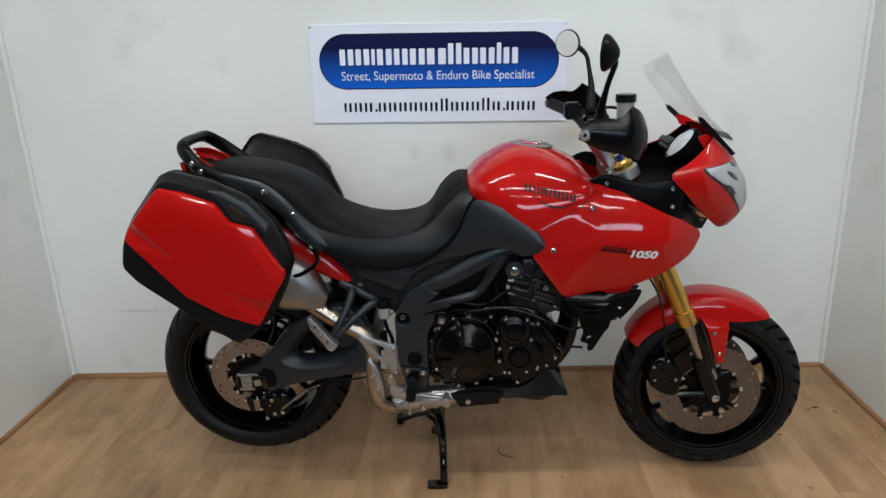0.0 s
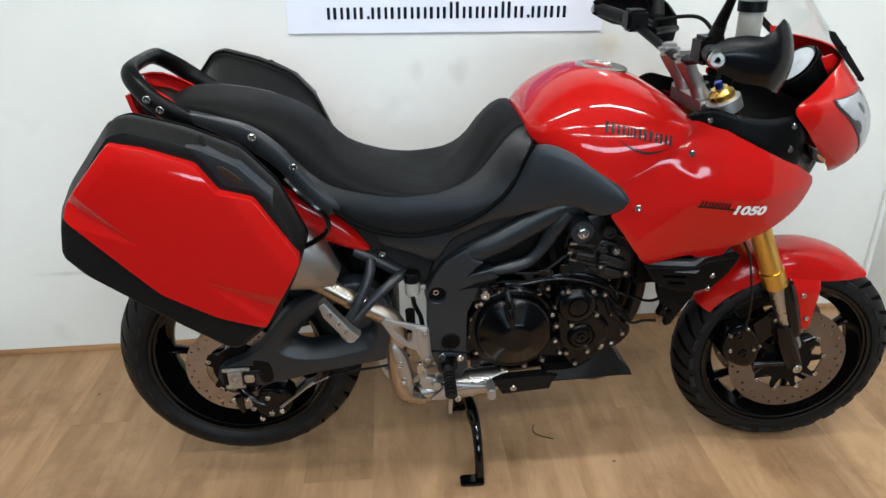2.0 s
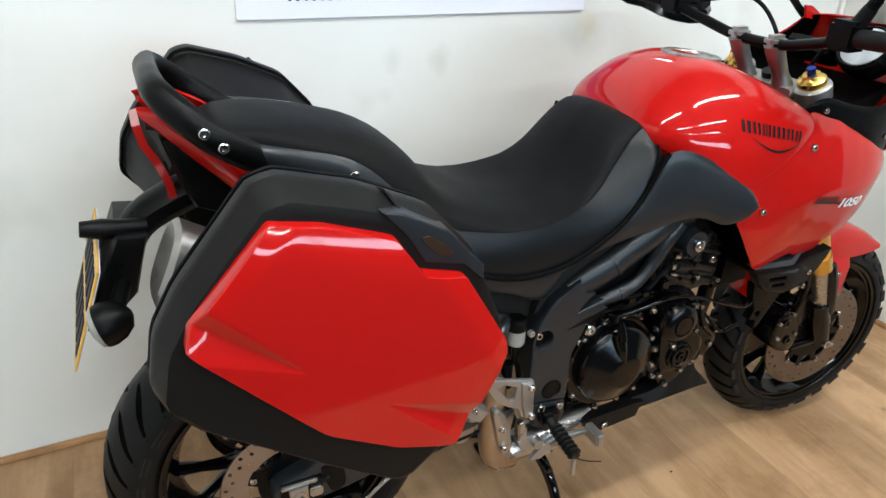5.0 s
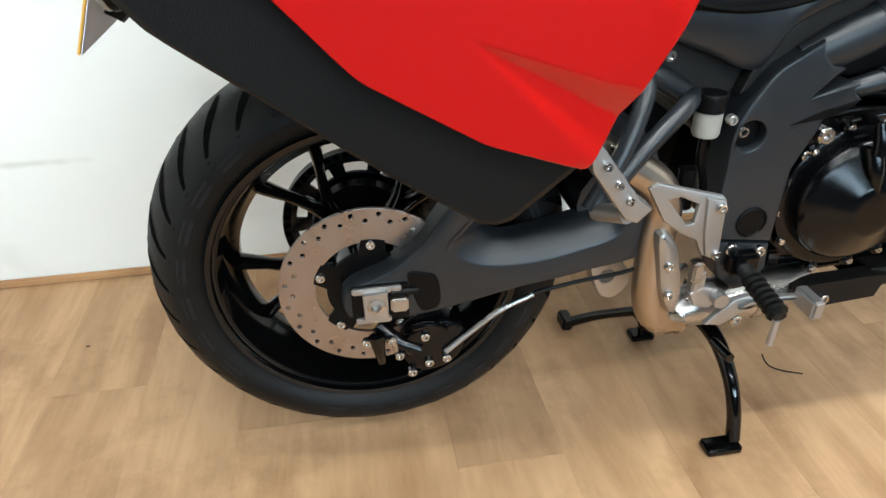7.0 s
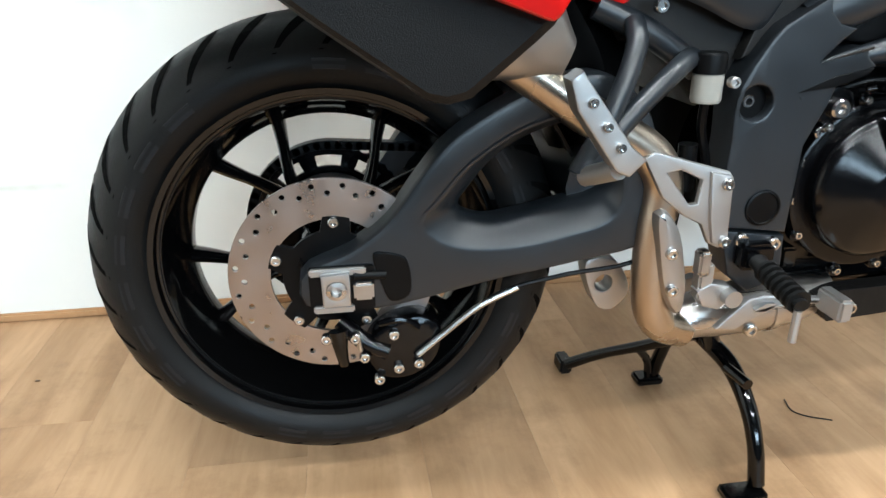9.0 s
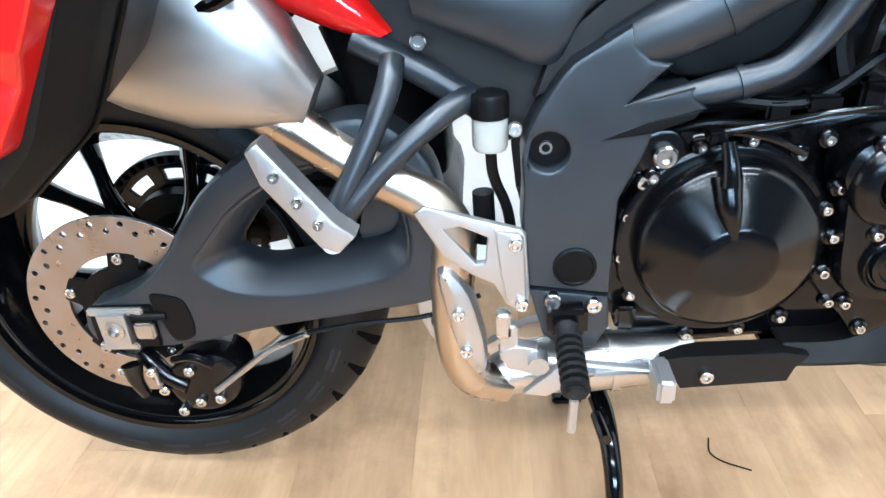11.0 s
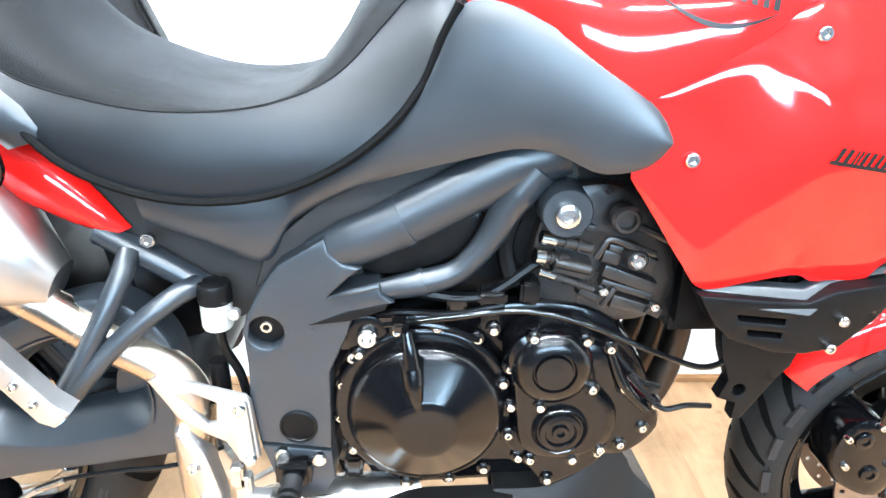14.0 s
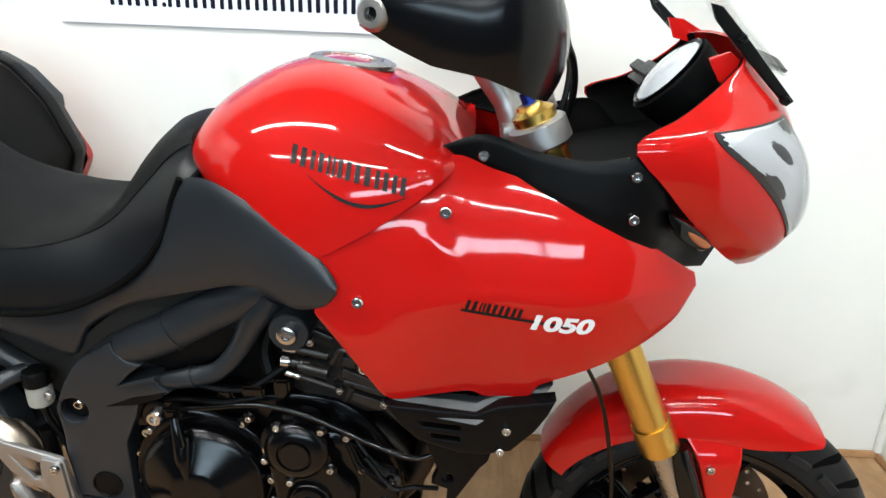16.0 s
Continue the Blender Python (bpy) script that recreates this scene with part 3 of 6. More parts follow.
# scuffs and a twig on the floor
twig = solid("twig", tube([(0.817, 0.06, 0.003), (0.81, 0.027, 0.003), (0.824, 0.008, 0.003), (0.864, -0.012, 0.003)], 0.0014, 5), BLACK, "thin dark bent twig lying on the oak floor", "twig")
for cx, cy, cr in ((2.059, 0.303, 0.007), (2.03, 0.29, 0.004), (1.842, 0.118, 0.006), (-0.62, 0.36, 0.004), (1.02, -0.12, 0.0035)):
    bm = bmesh.new()
    bmesh.ops.create_icosphere(bm, subdivisions=1, radius=cr)
    for i, v in enumerate(bm.verts):
        v.co = Vector((v.co.x * (1.5 + 0.3 * math.sin(i * 2.1)), v.co.y * (1 + 0.3 * math.cos(i * 1.7)), v.co.z * 0.35 + cr * 0.34))
        v.co += Vector((cx, cy, 0))
    solid("crumb", bm, BRONZE, "small dark dry crumb lying on the oak floor", "crumb", smooth=0, group="crumbs on the floor")
# white scratch on the boards, built as a thin pale strip
scrap = solid("pale_scratch", tube([(1.834, -0.312, 0.002), (1.842, -0.322, 0.003), (1.847, -0.329, 0.002), (1.85, -0.338, 0.002)], 0.002, 6, 12, flat=0.5), WHITE, "tiny pale scratch on the oak floor", "scrap")


# ---------- the motorcycle ----------
bike = thing("motorcycle", "red and black touring motorcycle on its centre stand", "motorcycle")
sub = lambda name, bm, mat, label="", smooth=40: part(name, bm, mat, bike, label, smooth)


def tyre_crown(r, h):
    return [(r, 0), (r - 0.0015, h * 0.2), (r - 0.0055, h * 0.4), (r - 0.0135, h * 0.6), (r - 0.025, h * 0.78), (r - 0.039, h * 0.92), (r - 0.056, h)]


def tyre_mesh(r, w, rim):
    h = w / 2
    crown = tyre_crown(r, h)
    prof = [(rim, -h * 0.74), (rim + 0.012, -h * 0.85), ((rim + r - 0.06) / 2 + 0.004, -h * 0.965)] + [(a, -b) for a, b in reversed(crown)]
    prof += [(a, -b) for a, b in reversed(prof[:-1])]
    return lathe(prof + [(rim - 0.006, h * 0.78), (rim - 0.006, -h * 0.78)], (0, 0, 0), "y", 96, True)


def tread_groove_shade(r, w, a, turn):
    """One slanting tread cut: a thin strip just above the crown, coloured dark for the shade inside it."""
    h, bm, rows = w / 2, bmesh.new(), []
    for i in range(13):
        f = i / 12
        y = turn * h * (0.1 + 0.84 * f)
        crown = tyre_crown(r, h)
        k = max(q for q in range(6) if crown[q][1] <= abs(y))
        u = (abs(y) - crown[k][1]) / (crown[k + 1][1] - crown[k][1])
        rad = crown[k][0] + (crown[k + 1][0] - crown[k][0]) * u + 0.0007
        ang = a + 0.13 * f * f + 0.05 * f
        wide = 0.0062 * (0.45 + math.sin(math.pi * f))
        row = []
        for s in (-1, 1):
            b = ang + s * wide / r
            row.append(Vector((rad * math.cos(b), y, rad * math.sin(b))))
        rows.append(row)
    grid_faces(bm, rows)
    return bm


def wheel(name, center, r, w, rim, label, discs, disc_r, disc_y, hub, spoke_a):
    wh = new(name)
    wh.parent = bike
    wh.location = center
    tagged(wh, label)
    part("tyre", tyre_mesh(r, w, rim), RUBBER, wh, "black road tyre with slanting tread grooves")
    h = w / 2
    for side in (-1, 1):
        part("bead_line", lathe([(rim + 0.017, side * h * 0.868), (rim + 0.0195, side * h * 0.9), (rim + 0.022, side * h * 0.885)], (0, 0, 0), "y", 72, True), RUBBER, wh)
        for k in range(26):
            if k % 9 in (7, 8):
                continue
            a0, a1 = 2 * math.pi * k / 26, 2 * math.pi * (k + 0.62) / 26
            bm, r0, r1 = bmesh.new(), rim + 0.031, rim + 0.045
            grid_faces(bm, [[Vector((q * math.cos(a0 + (a1 - a0) * f), side * (h * 0.99 + e), q * math.sin(a0 + (a1 - a0) * f))) for q, e in ((r0, -0.004), (r0 + 0.001, 0.0004), (r1 - 0.001, 0.0004), (r1, -0.004))] for f in (0, 0.5, 1)])
            part("raised_mark", bm, MARK, wh, smooth=0)
    rp = [(rim + 0.008, -h * 0.9), (rim + 0.008, -h * 0.82), (rim - 0.007, -h * 0.76), (rim - 0.014, -h * 0.55), (rim - 0.034, -h * 0.18), (rim - 0.034, h * 0.18), (rim - 0.014, h * 0.55), (rim - 0.007, h * 0.76), (rim + 0.008, h * 0.82), (rim + 0.008, h * 0.9), (rim + 0.001, h * 0.88), (rim - 0.003, h * 0.72), (rim - 0.003, -h * 0.72), (rim + 0.001, -h * 0.88)]
    part("rim", lathe(rp, (0, 0, 0), "y", 80, True), GLOSS, wh, "gloss black cast rim")
    part("hub", lathe([(0.02, -hub), (0.045, -hub), (0.05, -hub * 0.5), (0.05, hub * 0.5), (0.045, hub), (0.02, hub)], (0, 0, 0), "y", 28), GLOSS, wh)
    for k in range(10):
        mid, s = spoke_a + 72 * (k // 2), 1 if k % 2 else -1
        at = lambda rad, turn: Vector((rad * math.cos(radians(mid + s * turn)), 0, rad * math.sin(radians(mid + s * turn))))
        part("spoke", tube([at(0.045, 3), at(0.11, 7), at(rim - 0.05, 14.5), at(rim - 0.024, 16)], [0.014, 0.0095, 0.0075, 0.011], 8, flat=1.9), GLOSS, wh)
    groove_strip = None
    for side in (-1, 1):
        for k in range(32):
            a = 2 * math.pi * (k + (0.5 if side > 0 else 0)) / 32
            if groove_strip is None or side != groove_strip[0]:
                groove_strip = (side, finish("groove_strip", tread_groove_shade(r, w, 0, side), GROOVE_SHADE, 0))
            g = new("groove_strip", groove_strip[1])
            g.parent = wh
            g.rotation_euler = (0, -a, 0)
    for side in discs:
        y = side * disc_y
        holes = []
        for k in range(40):
            a = 2 * math.pi * k / 40
            holes.append(circle(math.cos(a) * disc_r * (0.93 if k % 2 else 0.85), math.sin(a) * disc_r * (0.93 if k % 2 else 0.855), 0.0038, 10))
        part("brake_disc", plate(circle(0, 0, disc_r, 72), y - 0.0025, y + 0.0025, [circle(0, 0, disc_r * 0.6, 48)] + holes, 0.0005), DISC if r > 0.31 else FRONT_DISC, wh, "drilled steel brake disc", 0)
        part("disc_carrier", plate([(q[0], q[1]) for i, q in enumerate(circle(0, 0, disc_r * 0.63, 60)) for q in [circle(0, 0, disc_r * (0.63 if (i % 12 < 5 if r > 0.31 else i % 6 < 2) else 0.48 if r > 0.31 else 0.43), 60)[i]]], y - 0.003, y + 0.003, [circle(0, 0, 0.022, 20)], 0.001), BLACK, wh)
        for k in range(5 if r > 0.31 else 10):
            a = 2 * math.pi * (k + 0.2) / (5 if r > 0.31 else 10)
            d = disc_r * (0.57 if r > 0.31 else 0.615)
            bolt(wh, (math.cos(a) * d, y + side * 0.003, math.sin(a) * d), 0.007, (0, side, 0))
    return wh


MARK = material("worn_rubber_mark", (0.011, 0.011, 0.012), 0.5, spec=0.2, vary=0.3, vary_scale=60)
# near-black, so that the strips show the shade inside the tread cuts
GROOVE_SHADE = material("tread_groove_shade", (0.001, 0.001, 0.001), 0.9, vary=0.2, spec=0.05)
rear = wheel("rear_wheel", (-0.005, 0, 0.399), 0.322, 0.182, 0.226, "black ten-spoke rear wheel", (-1,), 0.131, 0.112, 0.11, 52)
front = wheel("front_wheel", (1.503, -0.02, 0.302), 0.302, 0.122, 0.224, "black ten-spoke front wheel", (-1, 1), 0.16, 0.066, 0.062, 12)
front.rotation_euler = (0, 0, radians(-5))

# swingarm with its triangular brace
for side, y0, y1 in ((1, -0.152, -0.105), (-1, 0.152, 0.105)):
    arm = [(-0.04, 0.375), (-0.042, 0.418), (0.02, 0.447), (0.066, 0.482), (0.1, 0.528), (0.138, 0.574), (0.19, 0.61), (0.25, 0.637), (0.33, 0.65), (0.39, 0.6), (0.405, 0.52), (0.404, 0.437), (0.31, 0.411), (0.20, 0.393), (0.09, 0.37), (0.03, 0.364)]
    lip = rounded([(0.11, 0.476), (0.132, 0.505), (0.175, 0.552), (0.25, 0.594), (0.335, 0.6), (0.36, 0.52), (0.35, 0.472), (0.29, 0.452), (0.225, 0.441), (0.147, 0.447)], 40)
    well = rounded([(0.156, 0.487), (0.168, 0.51), (0.205, 0.552), (0.262, 0.582), (0.325, 0.588), (0.348, 0.535), (0.34, 0.502), (0.29, 0.488), (0.235, 0.476), (0.187, 0.471)], 40)
    swing = sub("swingarm", plate(rounded(arm, 64), y0, y1, [lip], 0.009), SATIN, "satin black cast swingarm")
    bm = bmesh.new()
    grid_faces(bm, [[Vector((x0 + (x1 - x0) * f, y0 + side * d, z0 + (z1 - z0) * f)) for (x0, z0), (x1, z1) in zip(lip, well)] for f, d in ((-0.24, -0.0006), (-0.1, -0.0004), (0, 0.0008), (0.25, 0.006), (0.6, 0.014), (0.9, 0.026), (1.0, 0.036), (1.0, 0.055))], close_v=True)
    part("arm_well", bm, SATIN, swing, "hollowed flank of the arm", 60)
    part("arm_cap", plate(rounded([(0.046, 0.443), (0.07, 0.442), (0.087, 0.433), (0.09, 0.385), (0.066, 0.377), (0.055, 0.4)], 24), y0 - side * 0.0025, y0 + side * 0.004, (), 0.002), BLACK, swing, "thin black end guard")
sub("swingarm_bridge", tube([(0.36, -0.11, 0.5), (0.36, 0.11, 0.5)], 0.06, 16), SATIN)
sub("hugger", tube([(0.30, 0, 0.74), (0.34, 0, 0.66), (0.355, 0, 0.56), (0.36, 0, 0.46)], [0.045, 0.06, 0.055, 0.03], 12, flat=1.7), BLACK, "black inner mudguard over the rear tyre")

# exhaust
sub("exhaust_pipe", tube([(0.47, -0.14, 0.295), (0.43, -0.15, 0.315), (0.412, -0.152, 0.36), (0.409, -0.152, 0.45), (0.412, -0.152, 0.515), (0.39, -0.152, 0.553), (0.313, -0.15, 0.6), (0.215, -0.145, 0.667), (0.15, -0.14, 0.71)], 0.0255, 18, 60), PIPE, "bronze-tinted steel exhaust pipe")

rows = []
for i in range(19):
    a = radians(22 + 60 * i / 18)
    rows.append([Vector((0.35 * math.cos(a), 0.088 * (j / 4 - 1), 0.395 + (0.35 - 0.02 * (j / 4 - 1) ** 4) * math.sin(a))) for j in range(9)])
sub("inner_fender", shell(rows, 0.004), BLACK, "black inner fender over the rear tyre", 50)


def saddle(ridge, edge, n=26, nv=11, power=0.72):
    """Rows across a body that is even on both sides: each runs from the near edge over the ridge to the far edge.
    ridge: (x, z) in the middle plane; edge: (x, half width, z)."""
    a, b = spline(ridge, n), spline(edge, n)
    rows = []
    for p, q in zip(a, b):
        half = []
        for j in range(nv):
            t = math.pi / 2 * j / (nv - 1)
            c, s = math.cos(t) ** power, math.sin(t) ** power
            # c falls from 1 at the edge to 0 at the ridge
            half.append(Vector((q.x + (p.x - q.x) * s, -q.y * c, q.z + (p.y - q.z) * s)))
        rows.append(half + [Vector((v.x, -v.y, v.z)) for v in reversed(half[:-1])])
    return rows


# fuel tank
TANK_RIDGE = [(0.714, 0.985), (0.72, 1.022), (0.746, 1.058), (0.788, 1.088), (0.84, 1.112), (0.895, 1.12), (0.95, 1.11), (1.015, 1.084), (1.065, 1.052), (1.10, 1.01)]
TANK_EDGE = [(0.732, 0.1, 0.97), (0.742, 0.135, 0.985), (0.766, 0.165, 0.975), (0.797, 0.19, 0.956), (0.845, 0.212, 0.925), (0.895, 0.225, 0.898), (0.955, 0.229, 0.924), (1.03, 0.226, 0.972), (1.07, 0.214, 1.005), (1.10, 0.17, 1.03)]
tank = sub("fuel_tank", shell(saddle(TANK_RIDGE, TANK_EDGE, 36, 15, 0.8), 0.004), RED, "glossy red fuel tank", 50)
sub("fuel_cap", lathe([(0.062, 0), (0.062, 0.006), (0.056, 0.009), (0.045, 0.009), (0.043, 0.005), (0, 0.005)], (0.925, 0, 1.112), turn=turned((0.12, 0, 1)), seg=36), STEEL, "round polished filler cap")

# seat: top panel and side bolsters with a welt between them
SEAT_TOP = [(-0.072, 1.07), (-0.058, 1.092), (0.0, 1.098), (0.11, 1.08), (0.2, 1.05), (0.258, 1.008), (0.316, 0.943), (0.39, 0.904), (0.475, 0.88), (0.55, 0.888), (0.6, 0.938), (0.638, 1.0), (0.676, 1.034), (0.71, 1.038), (0.724, 1.01)]
SEAT_SEAM = [(-0.065, 0.07, 1.068), (-0.045, 0.09, 1.075), (0.02, 0.105, 1.066), (0.10, 0.118, 1.036), (0.17, 0.128, 0.998), (0.22, 0.137, 0.95), (0.27, 0.147, 0.908), (0.34, 0.16, 0.888), (0.43, 0.17, 0.876), (0.53, 0.165, 0.882), (0.605, 0.148, 0.91), (0.658, 0.132, 0.962), (0.698, 0.121, 1.003), (0.727, 0.113, 1.016), (0.738, 0.105, 1.0)]
SEAT_LOW = [(-0.05, 0.08, 1.055), (-0.02, 0.10, 1.05), (0.025, 0.115, 1.035), (0.09, 0.128, 1.005), (0.16, 0.145, 0.985), (0.205, 0.15, 0.945), (0.25, 0.155, 0.895), (0.32, 0.17, 0.825), (0.42, 0.18, 0.79), (0.52, 0.178, 0.79), (0.60, 0.178, 0.82), (0.665, 0.178, 0.868), (0.703, 0.176, 0.918), (0.727, 0.168, 0.967), (0.742, 0.14, 0.988)]
rows = []
for i, (p, s, q) in enumerate(zip(spline(SEAT_TOP, 40), spline(SEAT_SEAM, 40), spline(SEAT_LOW, 40))):
    crown = 0.75 + 0.75 * min(1, max(0, (i - 21) / 10))
    p = Vector((p.x, 0, p.y))
    s, q = Vector((s.x, -s.y, s.z)), Vector((q.x, -q.y, q.z))
    half = []
    for j in range(7):
        t = j / 6
        half.append(q.lerp(s, t) + Vector((0, -0.006 * math.sin(math.pi * t) ** 0.8, 0)))
    half.append(s + Vector((0, 0.0004, 0)))
    for j in range(1, 9):
        t = math.pi / 2 * j / 8
        half.append(Vector((s.x + (p.x - s.x) * math.sin(t) ** 0.8, s.y * math.cos(t) ** crown, s.z + (p.z - s.z) * math.sin(t) ** 0.8)))
    rows.append(half)
for s in (1, -1):
    flank = [row[:8] for row in rows]
    sub("seat_flank", shell(flank if s > 0 else mirrored(flank), 0.012), FLANK, "smooth black vinyl seat flank", 60)
sub("seat", shell([row[7:] + [Vector((v.x, -v.y, v.z)) for v in reversed(row[7:-1])] for row in rows], 0.02), VINYL, "black two-level grained vinyl seat", 60)
# black tubes that paint the shade under the seat edge
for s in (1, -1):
    sub("seat_gap_shade", tube([(q.x, -(q.y + 0.003) * s, q.z - 0.004) for q in spline(SEAT_LOW, 40)], 0.005, 8, 60), DEEP, "matt black strip for the shade under the seat edge")
welt = [Vector((s.x, -s.y - 0.001, s.z)) for s in spline(SEAT_SEAM, 40)]
sub("seat_welt", tube([tuple(v) for v in welt[4:]], 0.0011, 6, 60), VINYL)

# side fairing
def along(pairs, x):
    """Straight-line reading of a table of (x, value)."""
    for (a, p), (b, q) in zip(pairs, pairs[1:]):
        if x <= b:
            return p + (q - p) * max(0, x - a) / (b - a)
    return pairs[-1][1]


def fairing_depth(x, z, u, v):
    """Leans back above a long ridge and under below it, with one short crease behind the bolt."""
    d = z - along([(0.98, 0.835), (1.04, 0.848), (1.10, 0.866), (1.16, 0.868), (1.23, 0.86), (1.36, 0.872)], x)
    off = math.sqrt(d * d + 0.000016) - 0.004
    y = -0.25 + (0.1 * off + 1.35 * off * off if d > 0 else 0.17 * off + 0.3 * off * off)
    k = min(1, max(0, (x - 0.94) / 0.18))
    k = k * k * (3 - 2 * k)
    y = (-0.231 + 0.05 * max(0, 0.8 - z)) * (1 - k) + y * k
    ax, az, bx, bz = 1.032, 0.948, 1.1, 0.882
    t = ((x - ax) * (bx - ax) + (z - az) * (bz - az)) / ((bx - ax) ** 2 + (bz - az) ** 2)
    gap = ((x - ax) * (bz - az) - (z - az) * (bx - ax)) / math.hypot(bx - ax, bz - az) + 0.007 * math.sin(math.pi * min(1, max(0, t)))
    if 0 < t < 1:
        y -= 0.0022 * math.sin(math.pi * t) ** 2 * math.exp(-(gap / 0.013) ** 2)
    nose = max(0, (x - 1.2) / 0.19)
    return y + 0.065 * nose * nose


FAIR_TOP = [(0.908, 0.905), (0.965, 0.932), (1.03, 0.976), (1.06, 1.0), (1.08, 1.03), (1.13, 1.016), (1.185, 1.0), (1.285, 0.953), (1.392, 0.882)]
FAIR_LOW = [(0.908, 0.825), (0.94, 0.78), (0.975, 0.73), (1.003, 0.699), (1.06, 0.706), (1.112, 0.712), (1.128, 0.704), (1.185, 0.705), (1.203, 0.73), (1.30, 0.77), (1.372, 0.814), (1.398, 0.862)]
rows = patch(FAIR_TOP, FAIR_LOW, fairing_depth, 96, 48, 0.003)
fairing = sub("side_fairing", shell(rows, 0.004), RED, "glossy red side fairing", 50)
sub("side_fairing", shell(mirrored(rows), 0.004), RED, "glossy red side fairing", 50)

# knee panel between seat, tank and frame
def knee_depth(x, z, u, v):
    return -0.145 - 0.098 * max(0, (x - 0.55) / 0.4) - 0.006 * math.sin(math.pi * v)


KNEE_TOP = [(0.375, 0.802), (0.45, 0.793), (0.528, 0.792), (0.601, 0.825), (0.665, 0.865), (0.698, 0.905), (0.717, 0.952), (0.733, 0.984), (0.768, 0.99), (0.82, 0.969), (0.871, 0.94), (0.907, 0.911), (0.93, 0.89), (0.941, 0.87)]
KNEE_LOW = [(0.383, 0.745), (0.44, 0.722), (0.517, 0.695), (0.548, 0.742), (0.617, 0.787), (0.68, 0.812), (0.748, 0.834), (0.80, 0.848), (0.837, 0.844), (0.876, 0.828), (0.902, 0.83), (0.925, 0.839), (0.94, 0.858)]
rows = patch(KNEE_TOP, KNEE_LOW, knee_depth, 48, 14, 0.004)
knee = sub("knee_panel", shell(rows, 0.004), SATIN, "matt black side panel beside the seat", 50)
far_knee = sub("knee_panel", shell(mirrored(rows), 0.004), SATIN, "matt black side panel beside the seat", 50)

# the shaded gap beside the seat, put in as a black tube
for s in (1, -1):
    part("edge_gap_shade", tube([(x + 0.001, (knee_depth(x, z, 0, 0) + 0.002) * s, z + 0.003) for x, z in KNEE_TOP[1:8]], 0.0048, 8, 40), DEEP, knee if s > 0 else far_knee, "matt black strip for the shade along the seat")

# frame: a flat casting that runs out into two flattened tubes, round a dark infill
CAST = [(0.494, 0.453), (0.487, 0.52), (0.489, 0.566), (0.487, 0.605), (0.492, 0.632), (0.504, 0.657), (0.523, 0.687), (0.536, 0.702), (0.589, 0.734), (0.593, 0.716), (0.608, 0.702), (0.63, 0.696), (0.614, 0.683), (0.601, 0.67), (0.59, 0.66), (0.62, 0.667), (0.65, 0.675), (0.652, 0.664), (0.667, 0.651), (0.64, 0.643), (0.618, 0.633), (0.611, 0.609), (0.601, 0.587), (0.588, 0.557), (0.587, 0.516), (0.585, 0.441)]
HANGER_PLATE = [(0.495, 0.449), (0.54, 0.443), (0.585, 0.437), (0.588, 0.395), (0.573, 0.368), (0.545, 0.358), (0.512, 0.385)]
